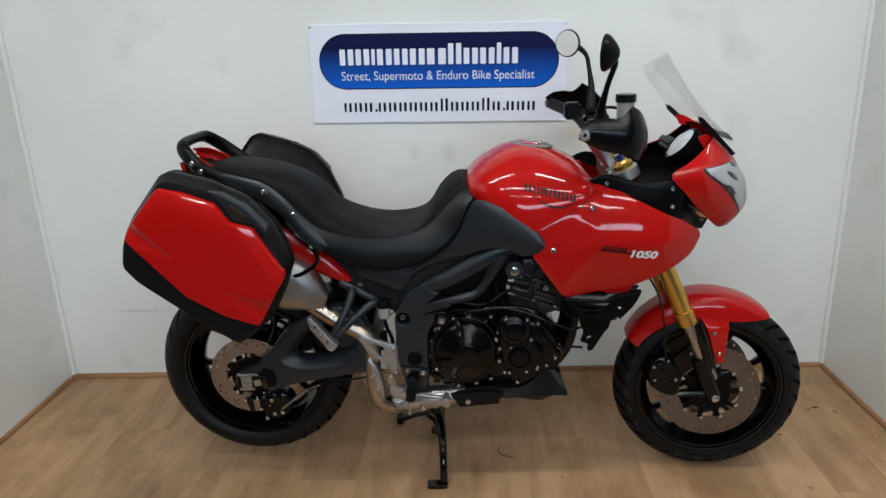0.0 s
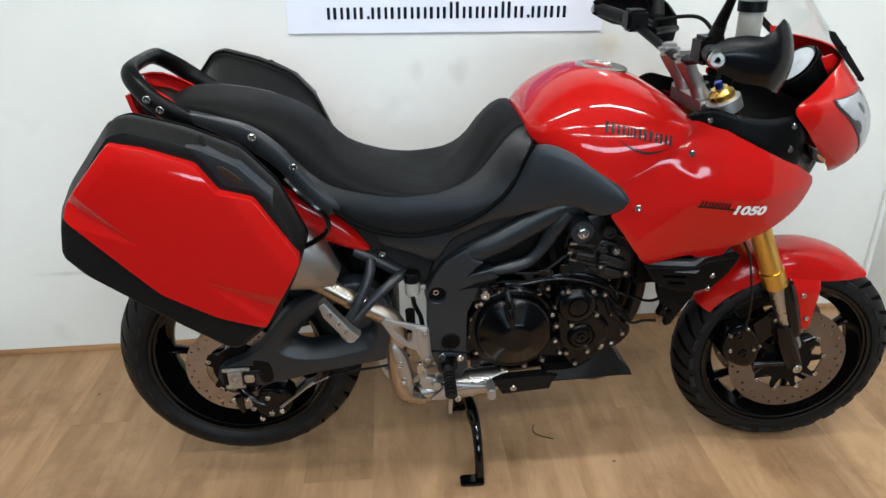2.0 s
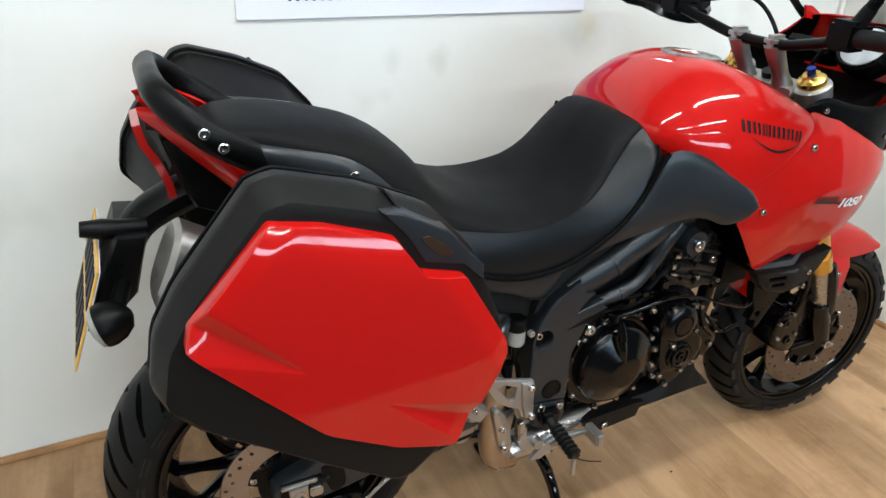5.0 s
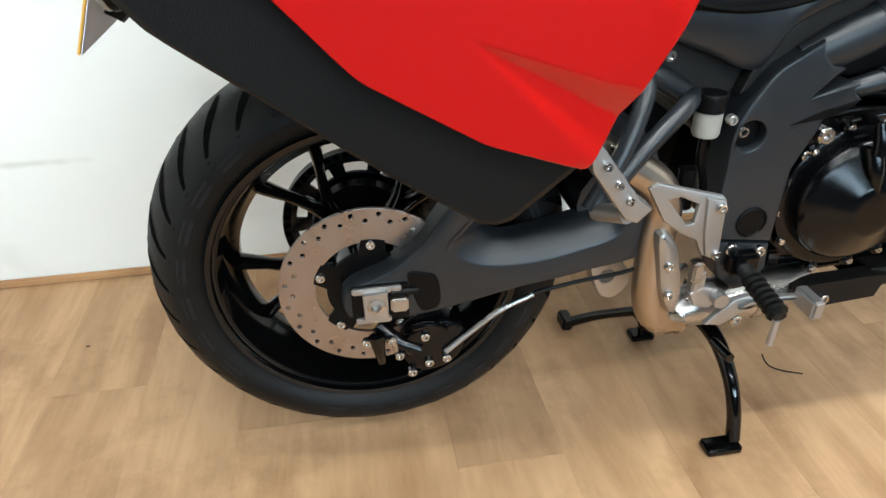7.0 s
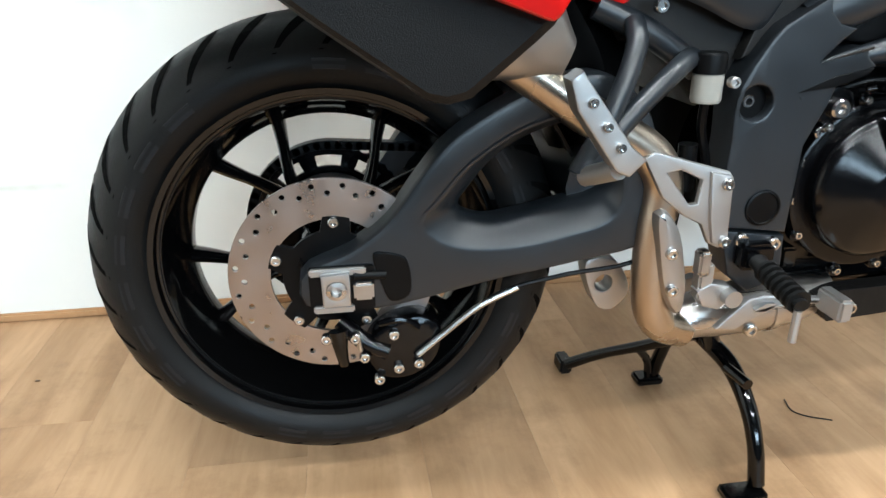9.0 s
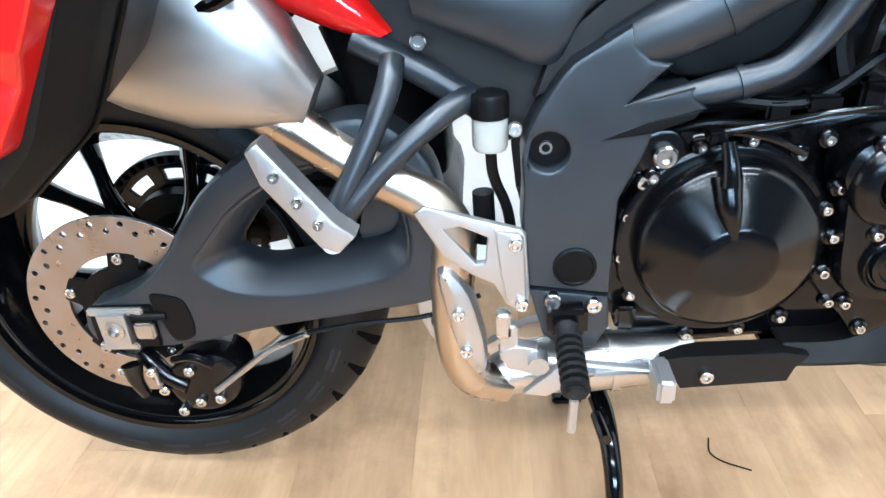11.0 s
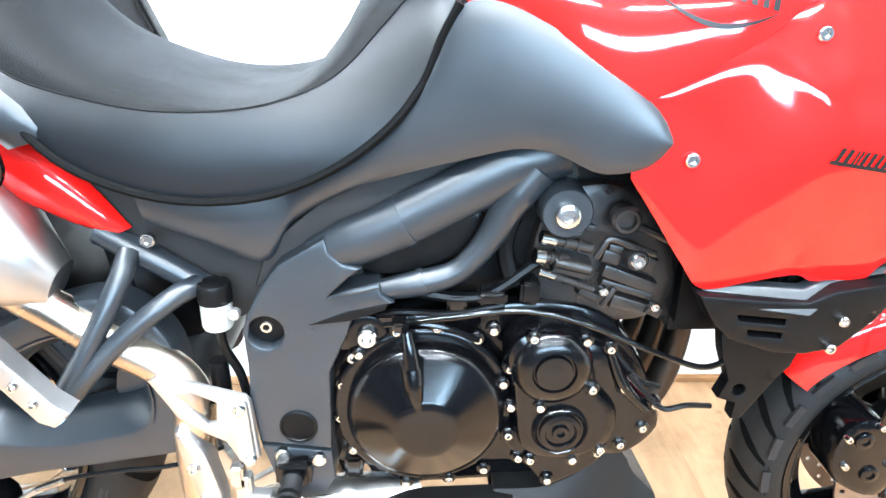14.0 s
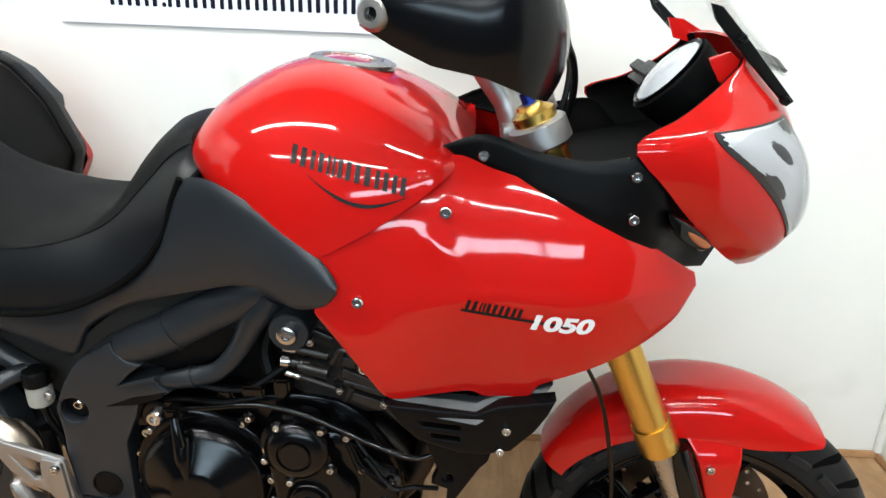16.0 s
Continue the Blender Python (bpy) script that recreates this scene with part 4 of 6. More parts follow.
for s in (1, -1):
    frame_ = sub("frame", plate(CAST, -0.166 * s, -0.115 * s, [circle(0.514, 0.612, 0.021, 24)], 0.005), SATIN, "dark grey cast frame with tubular arms")
    part("hanger_plate", plate(HANGER_PLATE, -0.165 * s, -0.12 * s, (), 0.004), SATIN, frame_, "grey footrest hanger plate")
    part("upper_tube", tube([(0.575, -0.146 * s, 0.702), (0.604, -0.148 * s, 0.716), (0.657, -0.15 * s, 0.739), (0.70, -0.15 * s, 0.761), (0.75, -0.15 * s, 0.788), (0.80, -0.15 * s, 0.813), (0.86, -0.15 * s, 0.83)], [0.024, 0.03, 0.031, 0.031, 0.031, 0.03, 0.024], 20, 40, flat=0.62), SATIN, frame_)
    part("lower_tube", tube([(0.645, -0.148 * s, 0.661), (0.665, -0.15 * s, 0.665), (0.695, -0.152 * s, 0.672), (0.735, -0.152 * s, 0.684), (0.758, -0.152 * s, 0.704), (0.78, -0.152 * s, 0.735), (0.798, -0.152 * s, 0.77), (0.83, -0.152 * s, 0.812)], [0.012, 0.0155, 0.0155, 0.0145, 0.0155, 0.018, 0.021, 0.021], 18, 50, flat=0.9), SATIN, frame_)
    part("weld_band", tube([(0.671, -0.15 * s, 0.7455), (0.68, -0.15 * s, 0.7505)], 0.0325, 20, 2, flat=0.66), SATIN, frame_, "rounded weld band")
    part("weld_band", tube([(0.696, -0.152 * s, 0.6725), (0.703, -0.152 * s, 0.6745)], 0.0172, 18, 2, flat=0.95), SATIN, frame_, "rounded weld band")
    part("infill", plate(rounded([(0.622, 0.69), (0.649, 0.677), (0.692, 0.682), (0.73, 0.697), (0.756, 0.722), (0.768, 0.757), (0.716, 0.742), (0.664, 0.712)], 30), -0.14 * s, -0.125 * s, (), 0.004), BLACK, frame_, "dark plastic infill panel")
    # thin black plate on the casting, standing for the shade in its crease
    part("crease", plate([(0.566, 0.6235), (0.612, 0.642), (0.66, 0.651), (0.655, 0.643), (0.615, 0.629)], -0.1672 * s, -0.16 * s, (), 0.0008), BLACK, frame_)
    part("facet", plate([(0.567, 0.619), (0.612, 0.627), (0.609, 0.609), (0.601, 0.59), (0.593, 0.578)], -0.168 * s, -0.16 * s, (), 0.003, lean=(lambda x, z: 0.25 * (x - 0.567)) if s > 0 else (lambda x, z: -0.25 * (x - 0.567))), SATIN, frame_)
    part("notch_ridge", tube([(0.588, -0.166 * s, 0.6585), (0.61, -0.168 * s, 0.666), (0.65, -0.168 * s, 0.676)], [0.001, 0.0035, 0.004], 8, 20), SATIN, frame_)

for s in (1, -1):
    sub("frame_cover", plate([(0.5, 0.66), (0.52, 0.715), (0.58, 0.765), (0.7, 0.84), (0.86, 0.862), (0.88, 0.80), (0.76, 0.752), (0.66, 0.72), (0.56, 0.69)], -0.139 * s, -0.12 * s, (), 0.004), COVER, "dark cover behind the frame tube")

# inside black: airbox, engine core and underseat
sub("inner_structure", box((0.6, -0.1, 0.62), (1.0, 0.1, 0.86), 0.02), BLACK)
sub("side_cover", plate([(0.26, 0.81), (0.38, 0.82), (0.63, 0.83), (0.63, 0.66), (0.52, 0.63), (0.465, 0.6), (0.42, 0.65), (0.36, 0.70), (0.29, 0.755)], -0.118, 0.118, (), 0.01), COVER, "dark brown-black side cover under the seat")
sub("battery_box", box((0.36, -0.1, 0.66), (0.62, 0.1, 0.79), 0.02), BLACK)

# tail
TAIL_TOP = [(-0.154, 1.127), (-0.115, 1.127), (-0.06, 1.1), (0.0, 1.05), (0.08, 0.985), (0.16, 0.905), (0.25, 0.845), (0.315, 0.79), (0.36, 0.73)]
TAIL_LOW = [(-0.148, 1.108), (-0.118, 1.078), (-0.075, 1.035), (-0.03, 0.99), (0.04, 0.925), (0.12, 0.845), (0.20, 0.785), (0.28, 0.742), (0.335, 0.722)]
tail_y = lambda x: 0.055 + 0.075 * min(1, max(0, (x + 0.155) / 0.24)) ** 0.8
rows = patch(TAIL_TOP, TAIL_LOW, lambda x, z, u, v: -tail_y(x) - 0.01 * math.sin(math.pi * v), 30, 8, 0.008)
sub("tail_panel", shell(rows, 0.004), RED, "red pointed tail panel", 50)
sub("tail_panel", shell(mirrored(rows), 0.004), RED, "red pointed tail panel", 50)
sub("tail_deck", shell([[Vector((x, w * (j / 4 - 1), z + 0.006 * (1 - (j / 4 - 1) ** 2))) for j in range(9)] for x, z, w in ((-0.146, 1.098, 0.048), (-0.13, 1.097, 0.055), (-0.1, 1.088, 0.068), (-0.05, 1.06, 0.088), (0.0, 1.03, 0.1))], 0.006), BLACK, "black deck behind the seat", 50)
sub("tail_underside", plate([(-0.13, 1.08), (-0.105, 1.09), (0.0, 1.03), (0.2, 0.96), (0.2, 0.87), (0.05, 0.9), (-0.04, 0.94), (-0.095, 0.965), (-0.11, 1.0)], -0.07, 0.07, (), 0.015), BLACK, "black tail underside")
sub("tail_lamp", shell([[Vector((x, w * (j / 4 - 1), z)) for j in range(9)] for x, z, w in ((-0.152, 1.1, 0.045), (-0.146, 1.07, 0.046), (-0.132, 1.04, 0.045), (-0.121, 1.005, 0.042), (-0.117, 0.972, 0.034))], 0.012), REDLENS, "red tail lamp strip", 40)

# nose cowl: quarter sections from the side edge to the middle
COWL_E = [(1.42, 0.15, 1.14), (1.385, 0.17, 1.108), (1.345, 0.195, 1.082), (1.288, 0.232, 1.053), (1.328, 0.225, 1.005), (1.384, 0.2, 0.943), (1.43, 0.165, 0.9), (1.465, 0.122, 0.872)]
COWL_C = [(1.435, 1.165), (1.478, 1.125), (1.508, 1.09), (1.533, 1.045), (1.55, 0.995), (1.557, 0.945), (1.55, 0.91), (1.525, 0.878)]


def cowl_point(s, t, lift=0.0):
    """s along the cowl from top to chin, t from the side edge (0) to the middle (1)."""
    e = COWL_CURVES[0][min(round(s * 200), 200)]
    c = COWL_CURVES[1][min(round(s * 200), 200)]
    a = math.pi / 2 * t
    k, m = math.cos(a) ** 0.85, math.sin(a) ** 0.85
    p = Vector((e.x + (c.x - e.x) * m, -e.y * k, e.z + (c.y - e.z) * m))
    return p + Vector((0.6 * m, -0.8 * k, 0.1)).normalized() * lift


COWL_CURVES = (spline(COWL_E, 201), spline(COWL_C, 201))
half = [[cowl_point(i / 24, j / 14) for j in range(15)] for i in range(25)]
rows = [r + [Vector((p.x, -p.y, p.z)) for p in reversed(r[:-1])] for r in half]
cowl = sub("nose_cowl", shell(rows, 0.004), RED, "glossy red nose cowl", 60)
liner = [[cowl_point(0.0 + 0.62 * i / 10, 0.0 + 0.53 * j / 8, -0.0065) for j in range(9)] for i in range(11)]
for rows in (liner, mirrored(liner)):
    sub("cowl_liner", shell(rows, 0.002), DEEP, "black inner cowl liner", 60)
# headlamps: silver reflector with moulded steps under a clear lens
def lamp_rows(lift, inset, ripple, side):
    rows = []
    for i in range(21):
        f = inset + (1 - 2 * inset) * i / 20
        t0 = 0.2 + 0.26 * f + inset
        t1 = 0.62 + 0.42 * f - 0.5 * max(0, f - 0.42) - inset
        row = []
        for j in range(17):
            g = j / 16
            bulge = math.sin(math.pi * f) ** 0.5 * math.sin(math.pi * g) ** 0.5
            step = ripple * (math.sin(f * 9 + g * 5) + 0.7 * math.sin(g * 13 - f * 6))
            row.append(cowl_point(0.345 + 0.5 * f, t0 + (t1 - t0) * g, lift * bulge + 0.0015 + step * bulge))
        rows.append(row)
    return rows if side > 0 else mirrored(rows)


for side in (1, -1):
    lamp = sub("headlamp", shell(lamp_rows(0.003, 0.02, 0.0016, side), 0.002), REFLECTOR, "clear headlamp with a silver reflector", 50)
    part("headlamp_rim", shell(lamp_rows(0.0012, 0.0, 0, side), 0.002), SATIN, lamp, "thin dark lamp surround", 50)
    part("headlamp_lens", shell(lamp_rows(0.011, 0.01, 0, side), 0.002), LENS, lamp, "clear moulded lens", 50)

# black infill panel between fairing and cowl
def infill_depth(x, z, u, v):
    return -0.19 - 0.035 * math.sin(math.pi * min(1, u * 1.15) ** 1.3) + 0.05 * max(0, (x - 1.33) / 0.08)


IN_TOP = [(1.065, 1.038), (1.117, 1.056), (1.18, 1.04), (1.24, 1.032), (1.30, 1.038), (1.335, 1.01), (1.365, 0.975), (1.395, 0.94), (1.435, 0.9)]
IN_LOW = [(1.075, 1.025), (1.13, 1.012), (1.18, 0.99), (1.22, 0.972), (1.26, 0.948), (1.30, 0.922), (1.34, 0.9), (1.37, 0.882), (1.415, 0.872)]
rows = patch(IN_TOP, IN_LOW, infill_depth, 30, 8, 0.004)
infill = sub("infill_panel", shell(rows, 0.004), BLACK, "black infill panel under the handlebar", 50)
sub("infill_panel", shell(mirrored(rows), 0.004), DEEP, "black infill panel under the handlebar", 50)

# windscreen
rows = []
for i in range(17):
    f = i / 16
    c = Vector((1.525 - 0.205 * f - 0.02 * math.sin(math.pi * f), 0, 1.112 + 0.262 * f))
    e = Vector((1.415 - 0.15 * f, 0, 1.15 + 0.185 * f))
    w = 0.155 - 0.02 * f - 0.075 * max(0, (f - 0.72) / 0.28) ** 2.5
    rows.append([Vector((c.x + (e.x - c.x) * abs(s) ** 2.0, s * w, c.z + (e.z - c.z) * abs(s) ** 2.0)) for s in [k / 8 - 1 for k in range(17)]])
screen = sub("windscreen", shell(rows, 0.003), SCREEN, "clear tall windscreen", 60)
screen.visible_shadow = False
sub("screen_base", shell([[Vector((p.x + 0.004, p.y * 0.8, p.z + 0.004)) for p in row[2:-2]] for row in rows[:2]], 0.004), BLACK, "black lower screen fixing")

# belly pan, scoop
BELLY_TOP = [(0.80, 0.352), (0.87, 0.356), (0.917, 0.381), (0.946, 0.418), (0.974, 0.411), (0.99, 0.381), (1.026, 0.342)]
BELLY_RIDGE = [(0.80, 0.331), (0.85, 0.331), (0.90, 0.333), (0.945, 0.335), (0.975, 0.336), (1.0, 0.337), (1.026, 0.335)]
BELLY_LOW = [(0.80, 0.311), (0.85, 0.309), (0.89, 0.303), (0.944, 0.296), (0.975, 0.307), (1.0, 0.32), (1.026, 0.331)]
BELLY_STRIP = [(0.654, 0.342), (0.68, 0.346), (0.80, 0.35), (0.826, 0.346), (0.812, 0.327), (0.806, 0.308), (0.681, 0.298)]
rows = []
for a, m, b in zip(spline(BELLY_TOP, 24), spline(BELLY_RIDGE, 24), spline(BELLY_LOW, 24)):
    rows.append([Vector((a.x, -0.02, a.y - 0.012)), Vector((a.x, -0.13, a.y)), Vector((a.x, -0.142, a.y)), Vector((m.x, -0.157, m.y + 0.002)), Vector((m.x, -0.157, m.y - 0.002)), Vector((b.x, -0.118, b.y)), Vector((b.x, -0.105, b.y - 0.001)), Vector((b.x, -0.0, b.y - 0.004))])
for s in (1, -1):
    sub("belly_pan", shell(rows if s > 0 else mirrored(rows), 0.005), CASE, "matt black belly pan with a folded edge", 25)
    sub("belly_strip", plate(BELLY_STRIP, -0.1595 * s, -0.13 * s, (), 0.0015), CASE, "black belly pan bracket")
SCOOP = [(0.996, 0.697), (1.06, 0.692), (1.119, 0.688), (1.149, 0.702), (1.224, 0.714), (1.215, 0.69), (1.20, 0.664), (1.168, 0.628), (1.13, 0.62), (1.095, 0.622), (1.041, 0.64), (1.015, 0.665)]
for s in (1, -1):
    slots = [[(1.045, 0.671), (1.098, 0.666), (1.098, 0.660), (1.048, 0.665)], [(1.06, 0.652), (1.098, 0.648), (1.098, 0.642), (1.062, 0.646)]]
    sub("radiator_cowl", plate(SCOOP, -0.236 * s, -0.21 * s, slots, 0.005, lean=lambda x, z: (0.05 * (0.70 - z) if s > 0 else -0.05 * (0.70 - z))), BLACK, "black radiator cowl with two slots")
    # paler satin than the cowl: the ledge's sheen is partly in its colour
    sub("cowl_ledge", plate([(0.998, 0.703), (1.119, 0.697), (1.15, 0.707), (1.222, 0.718), (1.205, 0.701), (1.148, 0.688), (1.12, 0.674), (1.02, 0.684)], -0.241 * s, -0.225 * s, (), 0.002, lean=(lambda x, z: 0.9 * (z - 0.674)) if s > 0 else (lambda x, z: -0.9 * (z - 0.674))), SATIN, "sloping ledge of the radiator cowl, paler for its sheen")
    sub("lower_bracket", plate([(1.045, 0.64), (1.15, 0.625), (1.139, 0.584), (1.128, 0.572), (1.093, 0.512), (1.08, 0.509), (1.081, 0.532), (1.058, 0.54), (1.067, 0.565), (1.053, 0.6)], -0.2 * s, -0.18 * s, [circle(1.082, 0.552, 0.008, 12)], 0.003), BLACK, "black radiator bracket")
sub("fan_shroud", box((1.0, -0.13, 0.585), (1.12, 0.13, 0.80), 0.02), BLACK, "black fan shroud")
sub("radiator", box((1.12, -0.19, 0.62), (1.16, 0.19, 0.86), 0.006, Matrix.Rotation(radians(12), 3, "Y")), BLACK, "black radiator")

# engine
engine = sub("engine", plate(rounded([(0.572, 0.395), (0.56, 0.46), (0.585, 0.56), (0.64, 0.605), (0.75, 0.625), (0.86, 0.635), (0.94, 0.61), (1.0, 0.52), (1.008, 0.45), (0.94, 0.412), (0.88, 0.385), (0.80, 0.38), (0.65, 0.375)], 60), -0.128, 0.128, (), 0.014), ENGINE, "gloss black engine")
esub = lambda name, bm, mat, label="", smooth=40: part(name, bm, mat, engine, label, smooth)
esub("clutch_flange", lathe([(0.114, 0.0), (0.114, -0.012), (0.108, -0.016)], (0.703, -0.142, 0.497), seg=48), ENGINE)
esub("clutch_cover", lathe([(0.099, 0), (0.098, -0.016), (0.093, -0.024), (0.087, -0.027), (0.084, -0.029), (0.041, -0.05), (0.038, -0.0525), (0.028, -0.0535), (0, -0.054)], (0.705, -0.156, 0.501), seg=64), ENGINE, "round black clutch cover")
esub("timing_cover", plate(rounded([(0.8, 0.583), (0.81, 0.613), (0.837, 0.624), (0.878, 0.62), (0.903, 0.593), (0.915, 0.545), (0.944, 0.508), (0.941, 0.466), (0.92, 0.447), (0.893, 0.437), (0.846, 0.44), (0.824, 0.458), (0.813, 0.52), (0.808, 0.559)], 60), -0.186, -0.14, (), 0.012), ENGINE, "black timing cover")
esub("cover_lobe", plate(rounded([(0.80, 0.47), (0.82, 0.43), (0.843, 0.405), (0.866, 0.378), (0.89, 0.386), (0.936, 0.42), (0.94, 0.47)], 36), -0.166, -0.13, (), 0.008), ENGINE)
esub("timing_boss", lathe([(0.05, 0.004), (0.047, -0.006), (0.038, -0.013), (0.027, -0.015), (0.025, -0.011), (0.0235, -0.011), (0.022, -0.016), (0, -0.017)], (0.857, -0.184, 0.575), seg=40), ENGINE)
esub("timing_plug", lathe([(0.036, 0.002), (0.035, -0.006), (0.032, -0.01), (0.029, -0.007), (0.027, -0.007), (0.026, -0.012), (0.02, -0.013), (0.018, -0.009), (0.011, -0.009), (0.01, -0.013), (0.005, -0.013), (0.004, -0.009), (0, -0.009)], (0.872, -0.184, 0.486), seg=40), ENGINE, "round black inspection plug")
esub("front_casing", plate(rounded([(0.893, 0.597), (0.93, 0.59), (0.95, 0.565), (0.965, 0.54), (1.003, 0.497), (1.006, 0.469), (0.973, 0.432), (0.939, 0.427), (0.915, 0.45), (0.905, 0.53)], 40), -0.168, -0.13, (), 0.012), ENGINE)
esub("casing_rib", tube([(0.93, -0.168, 0.585), (0.95, -0.17, 0.54), (0.985, -0.168, 0.5)], [0.005, 0.008, 0.005], 10, 20), ENGINE)
for x, z, y in ((0.623, 0.577, -0.154), (0.669, 0.609, -0.154), (0.718, 0.614, -0.154), (0.768, 0.598, -0.154), (0.6, 0.531, -0.15), (0.596, 0.481, -0.15), (0.611, 0.432, -0.152), (0.68, 0.375, -0.152), (0.737, 0.384, -0.154), (0.783, 0.399, -0.154), (0.785, 0.619, -0.17), (0.807, 0.566, -0.17), (0.801, 0.54, -0.164), (0.811, 0.51, -0.17), (0.81, 0.467, -0.17), (0.841, 0.427, -0.17), (0.826, 0.426, -0.164), (0.831, 0.617, -0.186), (0.895, 0.611, -0.182), (0.907, 0.546, -0.186), (0.845, 0.521, -0.187), (0.893, 0.435, -0.18), (0.928, 0.451, -0.18), (0.927, 0.44, -0.172), (0.866, 0.392, -0.168), (0.929, 0.592, -0.168), (0.951, 0.537, -0.17), (0.994, 0.511, -0.168), (0.983, 0.475, -0.168), (0.957, 0.449, -0.168)):
    bolt(engine, (x, y + 0.003, z), 0.0095, mat=ENGINE, depth=0.005)
    bolt(engine, (x, y - 0.001, z), 0.0056)
# cylinder head leaning forward, with cast ribs and covers
HEAD = [(0.84, 0.63), (0.832, 0.70), (0.845, 0.75), (0.873, 0.78), (0.93, 0.785), (0.985, 0.745), (1.02, 0.65), (0.99, 0.605), (0.92, 0.60)]
esub("cylinder_head", plate(rounded(HEAD, 40), -0.118, 0.118, (), 0.014), HEADCAST, "dark cast cylinder head")
for a, b, w, y in (((0.919, 0.682), (0.985, 0.657), 0.0085, -0.138), ((0.919, 0.664), (0.984, 0.644), 0.0055, -0.134), ((0.933, 0.641), (0.978, 0.627), 0.0095, -0.138), ((0.858, 0.693), (0.9, 0.683), 0.0125, -0.142), ((0.925, 0.708), (0.945, 0.703), 0.006, -0.13), ((0.918, 0.699), (0.94, 0.692), 0.009, -0.132), ((0.965, 0.69), (0.985, 0.682), 0.011, -0.13), ((0.875, 0.668), (0.905, 0.655), 0.0045, -0.136), ((0.893, 0.652), (0.918, 0.64), 0.006, -0.132), ((0.978, 0.628), (1.0, 0.618), 0.007, -0.132), ((0.87, 0.745), (0.905, 0.73), 0.006, -0.128), ((0.955, 0.735), (1.0, 0.715), 0.005, -0.126)):
    d = (Vector(b) - Vector(a)).normalized()
    n = Vector((-d.y, d.x)) * w
    a, b = Vector(a), Vector(b)
    esub("head_rib", plate([tuple(a - n), tuple(b - n), tuple(b + n * 0.9), tuple(a + n * 0.9)], y, -0.10, (), 0.003), HEADCAST)
esub("coil_cap", tube([(0.857, -0.145, 0.697), (0.9, -0.145, 0.687)], 0.0075, 12, 2), HEADCAST)
esub("head_bracket", tube([(0.906, -0.142, 0.701), (0.912, -0.143, 0.712), (0.92, -0.143, 0.725), (0.945, -0.143, 0.717), (0.978, -0.142, 0.705)], 0.0045, 8, 30), HEADCAST, "bent steel bracket")
for pts, r0 in ((((0.934, -0.14, 0.66), (0.926, -0.14, 0.645), (0.921, -0.138, 0.635)), 0.004), (((0.985, -0.14, 0.64), (0.978, -0.138, 0.625)), 0.004)):
    esub("head_tab", tube(pts, r0, 8), HEADCAST)
for a, b, r0, r1 in (((0.838, 0.729), (0.9, 0.712), 0.0085, 0.0065), ((0.832, 0.705), (0.872, 0.697), 0.0105, 0.007), ((0.838, 0.685), (0.908, 0.658), 0.006, 0.0045)):
    a, b = Vector((a[0], -0.146, a[1])), Vector((b[0], -0.14, b[1]))
    esub("union_nut", tube([tuple(a), tuple(a.lerp(b, 0.28))], r0, 10, 2), BOLT, "silver union nut")
    esub("union_body", tube([tuple(a.lerp(b, 0.28)), tuple(b)], r1, 12, 2), HEADCAST)
    for k in (0.45, 0.7):
        esub("union_ring", tube([tuple(a.lerp(b, k)), tuple(a.lerp(b, k + 0.06))], r1 * 1.25, 12, 2), HEADCAST)
for x, z, r in ((0.937, 0.749, 0.018), (0.955, 0.699, 0.0145)):
    esub("head_cap", lathe([(r, 0.0), (r, -0.016), (r * 0.8, -0.02), (r * 0.6, -0.02), (r * 0.55, -0.012), (0, -0.012)], (x, -0.13, z), seg=24), HEADCAST)
for x, z, w, h in ((0.66, 0.618, 0.016, 0.01), (0.742, 0.638, 0.012, 0.012), (0.785, 0.648, 0.018, 0.009), (0.606, 0.592, 0.01, 0.014), (0.83, 0.655, 0.012, 0.016), (0.61, 0.395, 0.012, 0.016), (0.98, 0.50, 0.012, 0.018)):
    esub("connector", box((x - w, -0.15, z - h), (x + w, -0.118, z + h), 0.004), GLOSS)
esub("sump", plate([(0.60, 0.40), (0.95, 0.42), (0.98, 0.39), (0.90, 0.34), (0.64, 0.325)], -0.105, 0.105, (), 0.012), ENGINE, "black sump")
sticker = esub("sticker_pad", plate([(0.602, 0.444), (0.642, 0.434), (0.647, 0.47), (0.607, 0.481)], -0.153, -0.125, (), 0.002), ENGINE)
part("pale_bar", plate([(0.607, 0.466), (0.636, 0.459), (0.638, 0.469), (0.609, 0.476)], -0.1545, -0.153, (), 0.0002), RESERVOIR, sticker, "pale label bar", 0)
part("brown_bar", plate([(0.606, 0.449), (0.636, 0.442), (0.637, 0.451), (0.608, 0.458)], -0.1545, -0.153, (), 0.0002), BRONZE, sticker, "brown label bar", 0)
for pts, r in (([(0.60, -0.12, 0.64), (0.68, -0.135, 0.652), (0.77, -0.14, 0.648), (0.84, -0.13, 0.69)], 0.007), ([(0.62, -0.13, 0.61), (0.67, -0.15, 0.632), (0.74, -0.15, 0.63), (0.80, -0.145, 0.64)], 0.004), ([(0.81, -0.13, 0.66), (0.80, -0.12, 0.71), (0.82, -0.11, 0.77)], 0.011), ([(0.957, -0.17, 0.557), (1.0, -0.18, 0.512), (1.03, -0.18, 0.516), (1.066, -0.17, 0.508)], 0.0038), ([(0.93, -0.15, 0.59), (0.97, -0.165, 0.545), (1.0, -0.16, 0.53)], 0.004)):
    esub("hose", tube(pts, r, 8, 24), BLACK)
